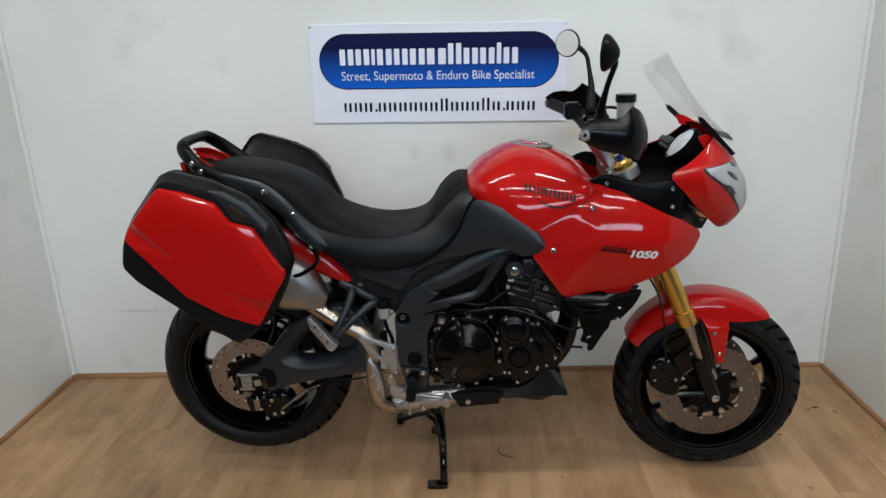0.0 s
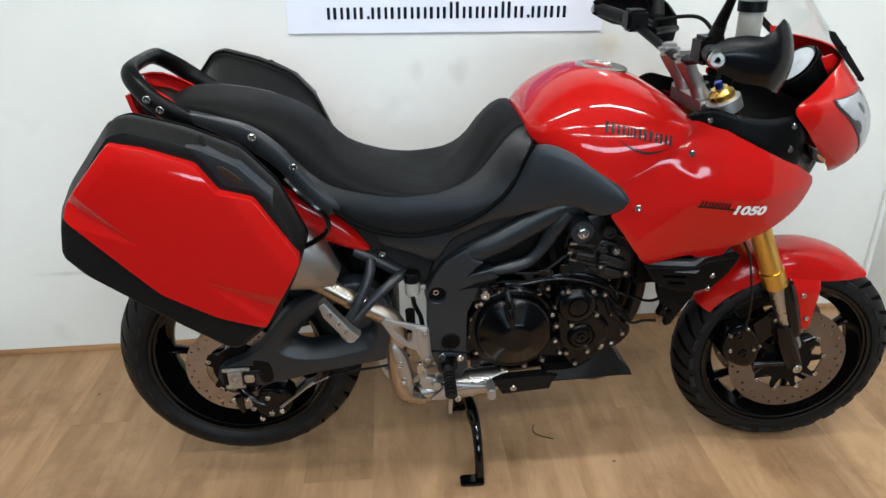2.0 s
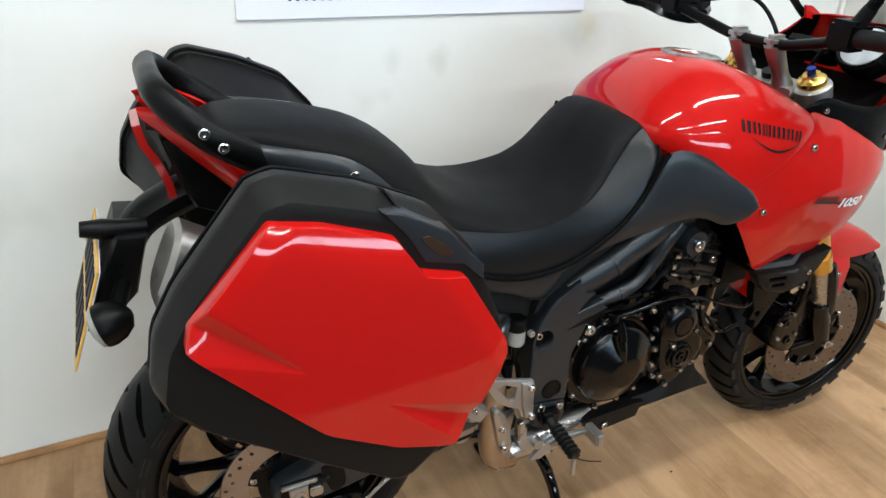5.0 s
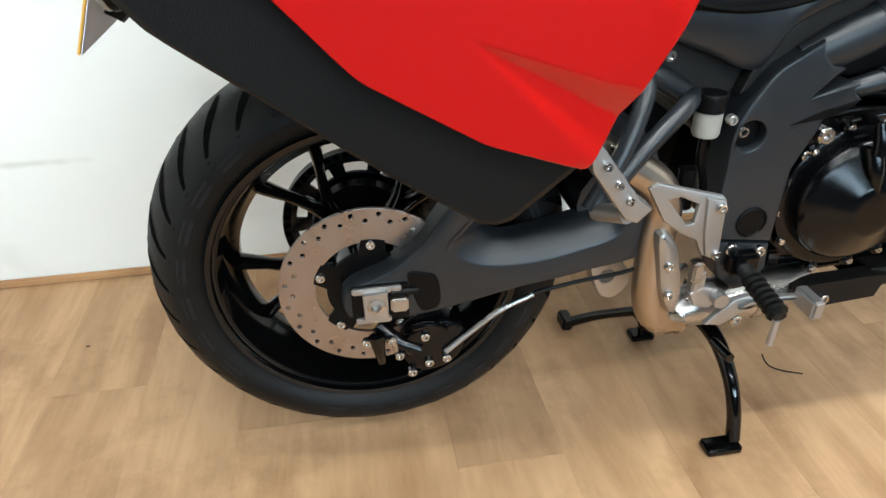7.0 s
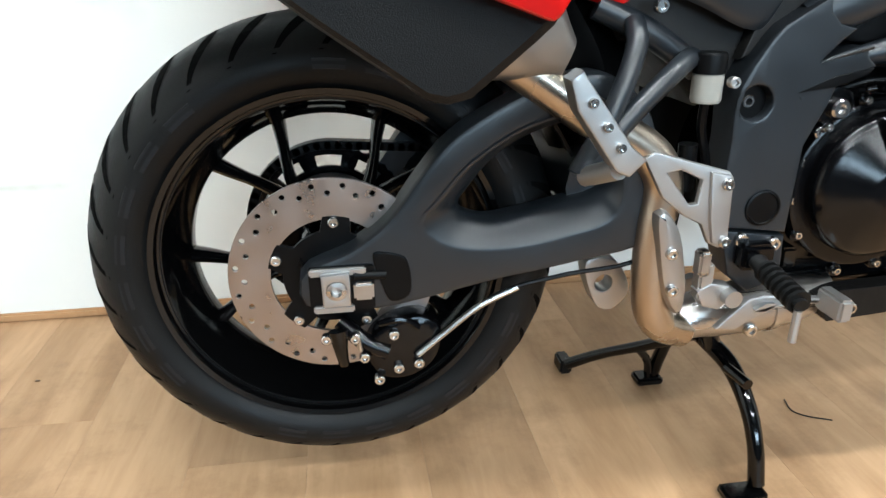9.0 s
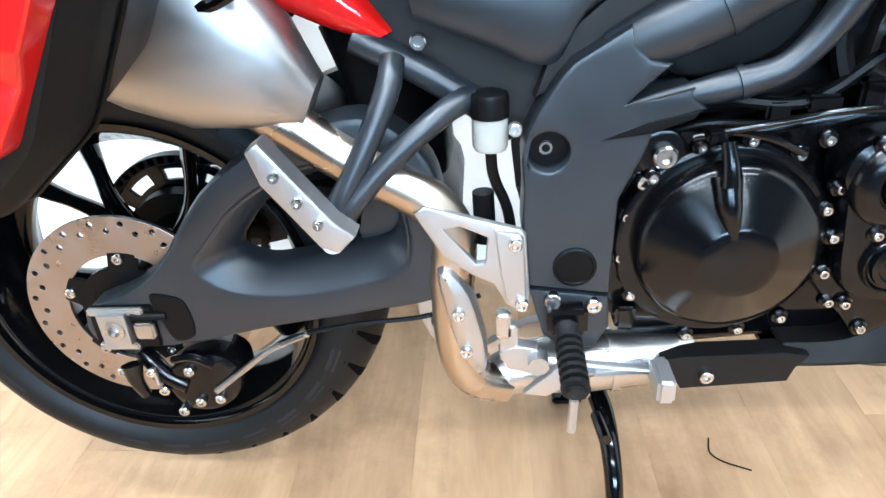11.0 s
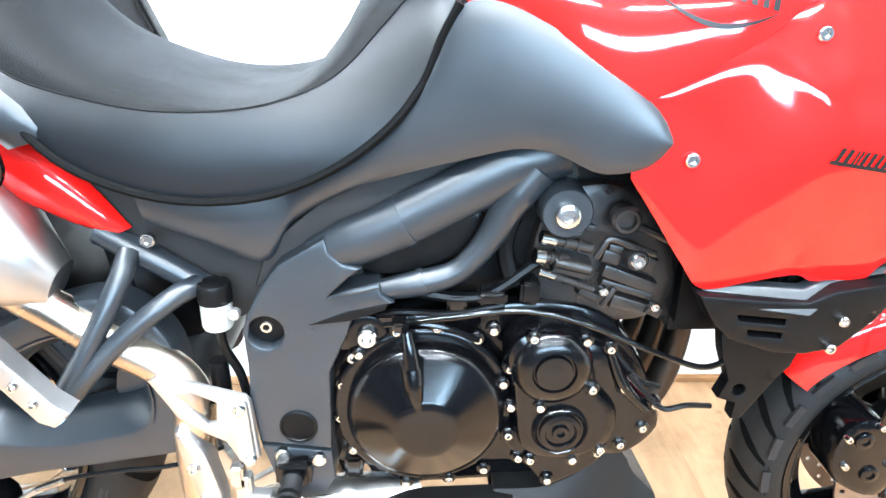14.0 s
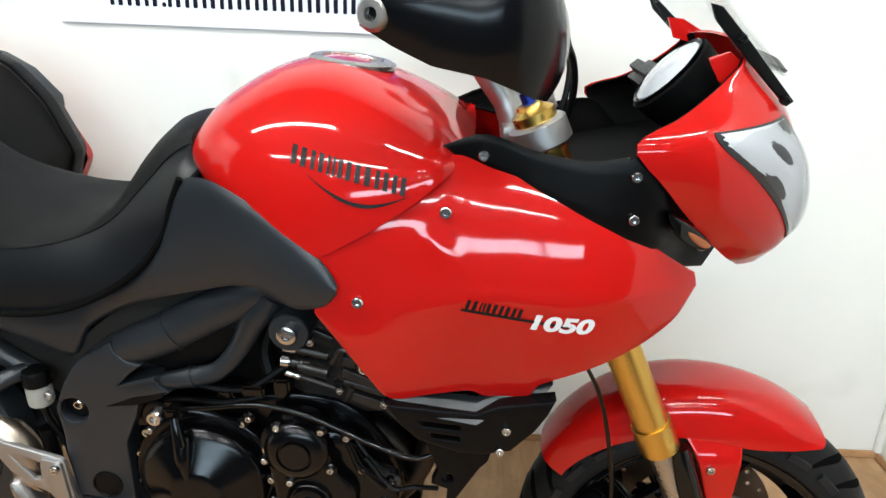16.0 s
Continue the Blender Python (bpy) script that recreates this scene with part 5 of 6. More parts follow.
for x, z, r in ((0.857, 0.771, 0.0135), (0.955, 0.699, 0.0095), (0.878, 0.739, 0.0065), (0.918, 0.66, 0.006), (0.983, 0.639, 0.006)):
    bolt(engine, (x, -0.148 if r < 0.012 else -0.19, z), r)
esub("clutch_cable", tube([(0.655, -0.168, 0.624), (0.7, -0.18, 0.636), (0.746, -0.187, 0.646), (0.777, -0.19, 0.653), (0.822, -0.19, 0.654), (0.873, -0.192, 0.644), (0.926, -0.195, 0.624), (0.98, -0.2, 0.602), (1.04, -0.2, 0.585), (1.10, -0.18, 0.61)], 0.0037, 10, 60), GLOSS, "grey sheathed control cable")
esub("cable_clamp", box((0.664, -0.186, 0.622), (0.684, -0.16, 0.634), 0.003), GLOSS)
esub("cable_bracket", tube([(0.69, -0.175, 0.632), (0.73, -0.172, 0.622), (0.768, -0.165, 0.602)], 0.004, 8), ENGINE)
esub("cable_lever", tube([(0.682, -0.19, 0.627), (0.686, -0.196, 0.604), (0.688, -0.198, 0.585)], [0.007, 0.009, 0.011], 10), ENGINE)
esub("clutch_tower", tube([(0.687, -0.186, 0.59), (0.69, -0.198, 0.56), (0.697, -0.205, 0.528)], [0.015, 0.0125, 0.005], 14, 20), ENGINE)
for yy in (-0.07, 0.0, 0.07):
    esub("header_pipe", tube([(0.99, yy, 0.68), (1.045, yy, 0.62), (1.042, yy, 0.5), (1.0, yy, 0.42), (0.9, yy * 0.8, 0.345), (0.7, yy * 0.7, 0.31)], 0.019, 12, 30), HEADER, "dark steel header pipe")

# collector box and heat shields
sub("collector", tube([(0.455, -0.135, 0.3), (0.49, -0.13, 0.31), (0.55, -0.125, 0.314), (0.63, -0.12, 0.318), (0.70, -0.11, 0.328)], [0.027, 0.036, 0.039, 0.037, 0.028], 22, 30), STEEL, "brushed steel exhaust collector")
sub("collector_band", tube([(0.595, -0.123, 0.316), (0.605, -0.122, 0.3165)], 0.0405, 22, 2), STEEL)
sub("heat_shield", plate(rounded([(0.394, 0.483), (0.406, 0.488), (0.429, 0.457), (0.44, 0.418), (0.447, 0.374), (0.442, 0.34), (0.431, 0.346), (0.413, 0.38), (0.401, 0.432)], 40), -0.188, -0.16, (), 0.011), ALU, "brushed aluminium heat shield")
HEEL = [(0.372, 0.554), (0.384, 0.562), (0.43, 0.548), (0.485, 0.532), (0.491, 0.525), (0.496, 0.441), (0.485, 0.431), (0.469, 0.439), (0.456, 0.465), (0.431, 0.478), (0.401, 0.502)]
sub("heel_plate", plate(HEEL, -0.18, -0.172, [[(0.404, 0.534), (0.421, 0.537), (0.45, 0.523), (0.447, 0.493), (0.437, 0.492)]], 0.003), ALU, "silver triangular heel plate")
sub("heel_strip", plate([(0.458, 0.534), (0.483, 0.53), (0.488, 0.524), (0.492, 0.443), (0.484, 0.434), (0.471, 0.441), (0.464, 0.475)], -0.186, -0.176, (), 0.003), ALU, "raised edge of the heel plate")

# front end
def fork_at(z, y):
    return (1.52 - (z - 0.3) * 0.445, y, z)


for y in (-0.105, 0.105):
    fork = sub("fork_leg", tube([fork_at(1.06, y), fork_at(0.57, y)], 0.0275, 24, 2), GOLD, "gold anodised fork tube")
    part("collar", tube([fork_at(0.6, y), fork_at(0.555, y)], 0.031, 24, 2), GOLD, fork)
    part("stanchion", tube([fork_at(0.57, y), fork_at(0.36, y)], 0.0215, 20, 2), STEEL, fork, "polished steel slider")
    s = -1 if y < 0 else 1
    part("axle_clamp", tube([(1.452, y, 0.435), (1.47, y, 0.38), (1.505, y, 0.3)], [0.027, 0.03, 0.026], 16), GLOSS, fork, "black axle clamp")
    part("fork_guard", tube([(1.432, y + s * 0.012, 0.565), (1.442, y + s * 0.014, 0.53), (1.478, y + s * 0.014, 0.42), (1.482, y + s * 0.012, 0.405)], [0.014, 0.019, 0.019, 0.014], 14), GLOSS, fork, "black fork slider guard")
    part("clamp_arm", tube([(1.395, y - s * 0.01, 0.297), (1.45, y - s * 0.005, 0.302), (1.5, y, 0.305)], 0.011, 10), GLOSS, fork)
    caliper = part("caliper", plate(rounded([(1.296, 0.345), (1.301, 0.42), (1.338, 0.44), (1.376, 0.412), (1.399, 0.359), (1.384, 0.302), (1.343, 0.304)], 30), s * 0.112, s * 0.05, (), 0.012), ENGINE, fork, "black brake caliper")
    for cx, cz in ((1.33, 0.405), (1.352, 0.345)):
        bolt(caliper, (cx, s * 0.112, cz), 0.0135, (0, s, 0), ENGINE, 0.005)
    part("caliper_mount", plate([(1.37, 0.43), (1.42, 0.475), (1.445, 0.46), (1.44, 0.40), (1.40, 0.36)], s * 0.1, s * 0.085, (), 0.004), ENGINE, fork)
    for x, z in ((1.312, 0.36), (1.378, 0.36), (1.35, 0.428), (1.306, 0.408), (1.42, 0.452)):
        bolt(fork, (x, s * 0.112, z), 0.0055, (0, s, 0))
    bolt(fork, (1.503, s * 0.13, 0.3), 0.013, (0, s, 0))
sub("brake_hose", tube([(1.27, -0.13, 0.72), (1.297, -0.14, 0.67), (1.314, -0.14, 0.61), (1.33, -0.14, 0.52), (1.338, -0.125, 0.445)], 0.0032, 8, 24), HEADER, "braided brake hose")

# front mudguard, turned with the wheel
STEER = Matrix.Translation((1.503, -0.015, 0)) @ Matrix.Rotation(radians(-6), 4, "Z") @ Matrix.Translation((-1.503, 0, 0))
SKIRT_DEPTH = spline([(0, 0.045), (0.3, 0.06), (0.75, 0.078), (0.92, 0.05), (1, 0.014)], 30)
rows = []
for i in range(30):
    a = radians(147 - (147 - 58) * i / 29)
    r = 0.319 + 0.02 * math.sin(math.pi * min(1, i / 29 * 1.02)) ** 0.7
    w = 0.074 * (0.55 + 0.45 * math.sin(math.pi * (0.12 + 0.76 * i / 29)) ** 0.6)
    row = []
    for j in range(15):
        s = j / 7 - 1
        drop = SKIRT_DEPTH[i].y * (0.62 * abs(s) ** 2.6 + 0.38 * abs(s) ** 6)
        row.append(STEER @ Vector((1.503 + (r - drop) * math.cos(a), w * 1.08 * math.copysign(1 - (1 - abs(s)) ** 1.7, s), 0.3 + (r - drop) * math.sin(a))))
    rows.append(row)
sub("front_mudguard", shell(rows, 0.003), RED, "glossy red front mudguard", 60)
for s in (-1, 1):
    stay = sub("mudguard_stay", plate(rounded([(1.438, 0.59), (1.48, 0.602), (1.535, 0.595), (1.538, 0.56), (1.534, 0.48), (1.526, 0.412), (1.51, 0.408), (1.49, 0.46), (1.468, 0.53)], 36), s * 0.106, s * 0.072, (), 0.006, lean=(lambda x, z: 0.55 * max(0, z - 0.535)) if s < 0 else (lambda x, z: -0.55 * max(0, z - 0.535))), RED, "red mudguard side stay")
    bolt(stay, (1.489, s * 0.106, 0.518), 0.007, (0, s, 0))
    bolt(stay, (1.511, s * 0.106, 0.447), 0.007, (0, s, 0))


# ---------- panniers ----------
def corners(pts, n, soft=0.12):
    """A closed outline of straight sides with slightly rounded corners."""
    p = [Vector(q) for q in pts]
    dense = []
    for i in range(len(p)):
        a, b, c = p[i - 1], p[i], p[(i + 1) % len(p)]
        u, v = b.lerp(a, soft), b.lerp(c, soft)
        for k in range(4):
            t = k / 3
            dense.append(u * (1 - t) ** 2 + b * 2 * t * (1 - t) + v * t * t)
    total = [0.0]
    for i in range(len(dense)):
        total.append(total[-1] + (dense[(i + 1) % len(dense)] - dense[i]).length)
    out, j = [], 0
    for k in range(n):
        d = total[-1] * k / n
        while total[j + 1] < d:
            j += 1
        f = (d - total[j]) / max(total[j + 1] - total[j], 1e-9)
        out.append(dense[j].lerp(dense[(j + 1) % len(dense)], f))
    return out


LID = [(-0.157, 0.976), (-0.15, 1.001), (-0.057, 1.105), (0.0, 1.094), (0.083, 1.063), (0.116, 1.012), (0.174, 0.995), (0.242, 0.878), (0.243, 0.86), (0.166, 0.729), (0.08, 0.76), (-0.015, 0.817)]
BODY = [(-0.2, 0.9), (-0.186, 0.968), (-0.155, 1.022), (-0.064, 1.132), (-0.034, 1.139), (0.06, 1.112), (0.15, 1.07), (0.208, 1.002), (0.255, 0.89), (0.225, 0.81), (0.18, 0.724), (0.112, 0.668), (0.09, 0.666), (0.0, 0.728), (-0.165, 0.855)]


def flute(q, tip, upper, lower, depth):
    """A scoop that opens from its tip between two edges."""
    d, a, b = q - Vector(tip), Vector(upper) - Vector(tip), Vector(lower) - Vector(tip)
    det = a.x * b.y - a.y * b.x
    p, r = (d.x * b.y - d.y * b.x) / det, (a.x * d.y - a.y * d.x) / det
    if p < 0 or r < 0 or p + r < 1e-4:
        return 0.0
    s, w = p + r, r / (p + r)
    g = w / 0.38
    t = (1 - w) / 0.62
    return -depth * min(1, s) * (g if g < 1 else t * (0.8 + 0.2 * t))


def pannier(side):
    box_ = thing("pannier", "red and black hard pannier hung beside the rear wheel", "pannier", group="hard panniers")
    f = lambda y: -side * y
    rings = []
    for y, k in ((0.19, 0.70), (0.196, 0.745), (0.21, 0.765), (0.30, 0.88), (0.372, 0.965), (0.376, 0.985), (0.384, 0.996), (0.405, 1.0), (0.412, 0.99), (0.442, 0.945), (0.446, 0.9)):
        rings.append([Vector((0.04 + (p.x - 0.04) * k, f(y), 0.8 + (p.y - 0.8) * k)) for p in corners(BODY, 84)])
    bm = bmesh.new()
    vs = grid_faces(bm, rings, close_v=True)
    bm.faces.new(vs[0])
    bm.faces.new(list(reversed(vs[-1])))
    part("shell", bm, CASE, box_, "grained black plastic shell", 28)
    # lid: a nearly flat face that bends into slanting borders, with two moulded flutes
    rim = corners(LID, 300, 0.07)
    c = Vector((0.045, 0.925))

    def lid_y(q):
        y = 0.474 - 0.35 * ((q - c).length / 0.2) ** 2 * 0.012
        for a, b, slope, soft in (((-0.03, 1.076), (0.113, 1.03), -0.4, 0.02), ((-0.12, 1.008), (-0.04, 1.088), -0.22, 0.003), ((0.216, 0.86), (0.15, 0.982), 0.3, 0.004), ((0.15, 0.75), (0.216, 0.86), 0.1, 0.004)):
            e = (Vector(b) - Vector(a)).normalized()
            d = q - Vector(a)
            off = (e.y * d.x - e.x * d.y) * (1 if slope > 0 else -1)
            y -= abs(slope) * 0.5 * (off + math.sqrt(off * off + soft * soft))
        y += flute(q, (-0.03, 0.918), (-0.13, 1.024), (-0.16, 0.968), 0.0118)
        return y + flute(q, (0.064, 0.842), (0.193, 0.796), (0.164, 0.742), 0.0105)

    rows = [[Vector((p.x, f(0.434), p.y)) for p in rim]]
    for k, drop in [(1.0, 0.004), (0.995, 0.0012), (0.987, 0.0)] + [(0.987 - 0.987 * i / 70, 0.0) for i in range(1, 71)]:
        rows.append([Vector((q.x, f(lid_y(q) - drop), q.y)) for q in (c + (p - c) * k for p in rim)])
    bm = bmesh.new()
    grid_faces(bm, rows, close_v=True)
    bmesh.ops.remove_doubles(bm, verts=bm.verts, dist=0.0004)
    part("lid", bm, RED, box_, "glossy red lid with moulded flutes", 24)
    latch = part("latch_cover", plate([(0.07, 1.093), (0.1, 1.086), (0.155, 1.055), (0.205, 0.998), (0.205, 0.975), (0.176, 1.004), (0.123, 1.018), (0.098, 1.06)], f(0.449), f(0.40), (), 0.004), SATIN, box_, "smooth black latch cover")
    part("badge", plate(rounded([(0.118, 1.053), (0.128, 1.054), (0.16, 1.026), (0.15, 1.022), (0.132, 1.034)], 20), f(0.4505), f(0.445), (), 0.0008), BRONZE, latch, "small bronze badge")
    inner = [tuple(Vector((0.04, 0.8)) + (p - Vector((0.04, 0.8))) * 0.6) for p in corners(BODY, 60)]
    part("inner_panel", plate(inner, f(0.184), f(0.2), (), 0.006), CASE, box_, "raised inner panel")
    seam = [Vector((0.04 + (p.x - 0.04) * 0.99, f(0.374), 0.8 + (p.y - 0.8) * 0.99)) for p in corners(BODY, 84)]
    part("seam", tube([tuple(v) for v in seam + seam[:1]], 0.003, 6, 170), BLACK, box_, "dark rubber seal")
    part("top_split", tube([(0.1, f(0.43), 1.082), (0.088, f(0.405), 1.1), (0.075, f(0.36), 1.083), (0.062, f(0.3), 1.058), (0.05, f(0.22), 1.02)], 0.003, 6, 30), BLACK, box_)
    for k in range(7):
        x, z = 0.08 - 0.031 * k, 0.694 + 0.0195 * k
        part("rib", box((x - 0.004, min(f(0.385), f(0.405)), z - 0.009), (x + 0.004, max(f(0.385), f(0.405)), z + 0.008), 0.002), CASE, box_)
    return box_


pannier(1)
pannier(-1).location.z = -0.015


# ---------- fittings ----------
from mathutils.bvhtree import BVHTree


def surf_y(target, x, z, fallback=-0.2):
    bm = bmesh.new()
    bm.from_mesh(target.data)
    hit = BVHTree.FromBMesh(bm).ray_cast(Vector((x, -1.0, z)), Vector((0, 1, 0)))
    bm.free()
    return hit[0].y if hit[0] else fallback


for ob, pts in ((fairing, ((0.965, 0.846, 0.0075), (1.074, 0.967, 0.0075))), (infill, ((1.117, 1.031, 0.0065), (1.294, 1.017, 0.0065), (1.297, 0.964, 0.0065), (1.405, 0.905, 0.0065)))):
    for x, z, r in pts:
        bolt(ob, (x, surf_y(ob, x, z) - 0.001, z), r)
frame_ob = bpy.data.objects["frame"]
part("bolt_well", lathe([(0.0215, 0.0), (0.0215, 0.025), (0, 0.025)], (0.514, -0.15, 0.612), seg=24), BLACK, frame_ob, "dark recess round a bolt")
bolt(frame_ob, (0.512, -0.146, 0.612), 0.0085)
for x, z, r in ((0.522, 0.436, 0.0095), (0.568, 0.428, 0.0095)):
    bolt(frame_ob, (x, -0.167, z), r)
part("badge_disc", lathe([(0.024, 0.0), (0.024, -0.002), (0.021, -0.003), (0.02, -0.001), (0, -0.001)], (0.545, -0.166, 0.478), seg=28), BLACK, frame_ob, "round black embossed cap")
part("mount_boss", lathe([(0.026, 0.0), (0.026, -0.02), (0.02, -0.022)], (0.633, -0.13, 0.6), seg=24), ENGINE, engine)
bolt(engine, (0.633, -0.152, 0.6), 0.013, depth=0.01)
bolt(engine, (0.615, -0.15, 0.57), 0.008)
part("lug", lathe([(0.03, 0.05), (0.029, 0.0), (0.027, -0.003), (0, -0.003)], (0.858, -0.182, 0.771), seg=28), SATIN, engine, "frame lug")
bolt(bike, (0.387, -0.148, 0.724), 0.0085)
bolt(bike, (0.708, -0.163, 0.32), 0.0085)
bolt(bike, (0.562, -0.162, 0.297), 0.0095)
for x, z in ((0.416, 0.432), (0.423, 0.381)):
    bolt(bike, (x, -0.189, z), 0.0075)
for x, z in ((0.479, 0.519), (0.486, 0.443)):
    bolt(bike, (x, -0.187, z), 0.0075)
for x, z in ((1.16, 0.667), (1.153, 0.633)):
    bolt(bike, (x, -0.237, z), 0.006)

# seat flanks and rail
RAIL_TOP = [(-0.03, 1.082), (0.0, 1.08), (0.053, 1.07), (0.128, 1.048), (0.186, 1.0), (0.243, 0.922), (0.316, 0.848)]
RAIL_LOW = [(-0.02, 1.055), (0.01, 1.048), (0.052, 1.03), (0.119, 0.992), (0.175, 0.945), (0.215, 0.88), (0.262, 0.832)]
for rows in (patch(RAIL_TOP, RAIL_LOW, lambda x, z, u, v: -0.142 - 0.026 * min(1, max(0, x + 0.03) * 6) - 0.004 * math.sin(math.pi * v), 28, 8, 0.006),):
    cover = sub("rail_cover", shell(rows, 0.004), SATIN, "black plastic rail cover", 50)
    sub("rail_cover", shell(mirrored(rows), 0.004), SATIN, "black plastic rail cover", 50)
for x, z in ((0.128, 1.026), (0.208, 0.955)):
    bolt(cover, (x, -0.17, z), 0.0085)

# grab rail: one hoop round the tail
rail = sub("grab_rail", tube([(0.035, -0.128, 1.03), (-0.06, -0.147, 1.097), (-0.1, -0.13, 1.133), (-0.124, -0.1, 1.156), (-0.129, -0.06, 1.162), (-0.129, 0.06, 1.162), (-0.124, 0.1, 1.156), (-0.1, 0.13, 1.133), (-0.06, 0.147, 1.097), (0.035, 0.128, 1.03)], [0.017, 0.023, 0.0225, 0.0215, 0.0195, 0.0195, 0.0215, 0.0225, 0.023, 0.017], 12, 70, flat=0.72), BLACK, "black grab rail hoop")
for s in (1, -1):
    for x, z in ((-0.077, 1.113), (-0.054, 1.09)):
        bolt(rail, (x, -0.16 * s, z), 0.008, (0, -s, 0))

# silencer
rows = []
for x, z, h, w in ((0.275, 0.668, 0.027, 0.027), (0.262, 0.678, 0.036, 0.034), (0.235, 0.698, 0.058, 0.048), (0.19, 0.722, 0.082, 0.058), (0.13, 0.75, 0.088, 0.062), (0.0, 0.812, 0.082, 0.06), (-0.1, 0.88, 0.074, 0.056), (-0.152, 0.922, 0.066, 0.053), (-0.158, 0.928, 0.056, 0.045)):
    ring = []
    for k in range(28):
        a = 2 * math.pi * k / 28
        c, s = math.cos(a), math.sin(a)
        ring.append(Vector((x + 0.42 * h * math.copysign(abs(s) ** 0.7, s), -0.142 + w * math.copysign(abs(c) ** 0.7, c), z + 0.9 * h * math.copysign(abs(s) ** 0.7, s))))
    rows.append(ring)
bm = bmesh.new()
vs = grid_faces(bm, rows, close_v=True)
bm.faces.new(vs[0])
bm.faces.new(list(reversed(vs[-1])))
silencer = sub("silencer", bm, SATIN_STEEL, "brushed steel silencer", 35)
part("end_cap", tube([(-0.15, -0.132, 0.9), (-0.163, -0.132, 0.912)], 0.019, 18, 2), STEEL, silencer, "steel outlet stub")

# passenger footrest hangers and folded pegs
for s in (1, -1):
    hanger = sub("footrest_hanger", tube([(0.283, -0.205 * s, 0.545), (0.325, -0.19 * s, 0.62), (0.355, -0.165 * s, 0.682), (0.36, -0.14 * s, 0.706)], [0.015, 0.012, 0.0125, 0.013], 10), SATIN, "satin grey footrest hanger")
    part("strut", tube([(0.287, -0.205 * s, 0.547), (0.35, -0.188 * s, 0.612), (0.41, -0.165 * s, 0.658), (0.435, -0.14 * s, 0.665)], [0.015, 0.012, 0.0125, 0.013], 10), SATIN, hanger)
    part("top_rail", tube([(0.32, -0.12 * s, 0.724), (0.38, -0.13 * s, 0.695), (0.45, -0.13 * s, 0.65)], 0.016, 10), SATIN, hanger)
    part("hinge_knuckle", tube([(0.288, -0.21 * s, 0.545), (0.305, -0.262 * s, 0.567)], 0.012, 12, 2), ALU, hanger)
    peg = part("passenger_peg", plate([(0.241, 0.663), (0.254, 0.672), (0.312, 0.594), (0.33, 0.579), (0.312, 0.561), (0.296, 0.568), (0.25, 0.632)], -0.278 * s, -0.252 * s, (), 0.004), ALU, hanger, "folded aluminium passenger footrest")
    if s > 0:
        for x, z in ((0.265, 0.641), (0.282, 0.616), (0.298, 0.594)):
            bolt(hanger, (x, -0.279, z), 0.005)
# rear brake reservoir and master cylinder
sub("brake_reservoir", lathe([(0.0165, 0), (0.0185, 0.004), (0.0185, 0.034), (0.0165, 0.036)], (0.455, -0.15, 0.613), "z", 20, turn=turned((0, 0, 1))), RESERVOIR, "milky plastic brake fluid reservoir")
sub("reservoir_cap", lathe([(0.02, 0), (0.02, 0.02), (0.018, 0.024), (0, 0.024)], (0.455, -0.15, 0.648), turn=turned((0, 0, 1)), seg=20), BLACK, "ribbed black reservoir cap")
bolt(bike, (0.48, -0.165, 0.638), 0.007, mat=ALU)
sub("reservoir_hose", tube([(0.455, -0.15, 0.615), (0.458, -0.145, 0.58), (0.472, -0.14, 0.54), (0.478, -0.14, 0.5)], 0.006, 8), BLACK)
sub("master_cylinder", tube([(0.446, -0.14, 0.56), (0.448, -0.14, 0.5)], 0.012, 12, 2), BLACK)
# rider footrest, brake pedal
for s in (1, -1):
    fp = sub("rider_peg", tube([(0.537, -0.175 * s, 0.418), (0.536, -0.2 * s, 0.41), (0.536, -0.285 * s, 0.397)], [0.015, 0.0105, 0.0105], 12, flat=0.75), RUBBER, "ribbed rubber rider footrest")
    for k in range(7):
        y = -(0.208 + 0.011 * k) * s
        part("rib", tube([(0.536, y, 0.4095 - 0.00165 * k), (0.536, y - 0.005 * s, 0.4087 - 0.00165 * k)], 0.0155, 10, 2), RUBBER, fp)
    part("feeler", tube([(0.534, -0.283 * s, 0.39), (0.532, -0.285 * s, 0.35)], 0.005, 8, 2), ALU, fp, "small silver feeler")
    part("hinge", box((0.515, min(-0.19 * s, -0.165 * s), 0.4), (0.56, max(-0.19 * s, -0.165 * s), 0.435), 0.005), ENGINE, fp)
pedal = sub("brake_pedal", plate([(0.488, 0.322), (0.503, 0.338), (0.53, 0.363), (0.552, 0.367), (0.6, 0.36), (0.636, 0.356), (0.64, 0.348), (0.605, 0.348), (0.568, 0.345), (0.54, 0.333), (0.515, 0.318)], -0.196, -0.186, [[(0.542, 0.345), (0.556, 0.352), (0.57, 0.352), (0.556, 0.346)]], 0.003), ALU, "silver brake pedal")
part("pedal_tip", box((0.632, -0.235, 0.338), (0.652, -0.185, 0.37), 0.004), ALU, pedal)
part("pedal_link", box((0.462, -0.185, 0.36), (0.482, -0.165, 0.412), 0.003), ALU, pedal)
part("link_fork", box((0.458, -0.188, 0.395), (0.474, -0.168, 0.43), 0.003), STEEL, pedal)
part("pedal_bracket", plate([(0.46, 0.375), (0.478, 0.385), (0.505, 0.38), (0.512, 0.362), (0.495, 0.345), (0.47, 0.352)], -0.186, -0.168, (), 0.003), ALU, pedal)
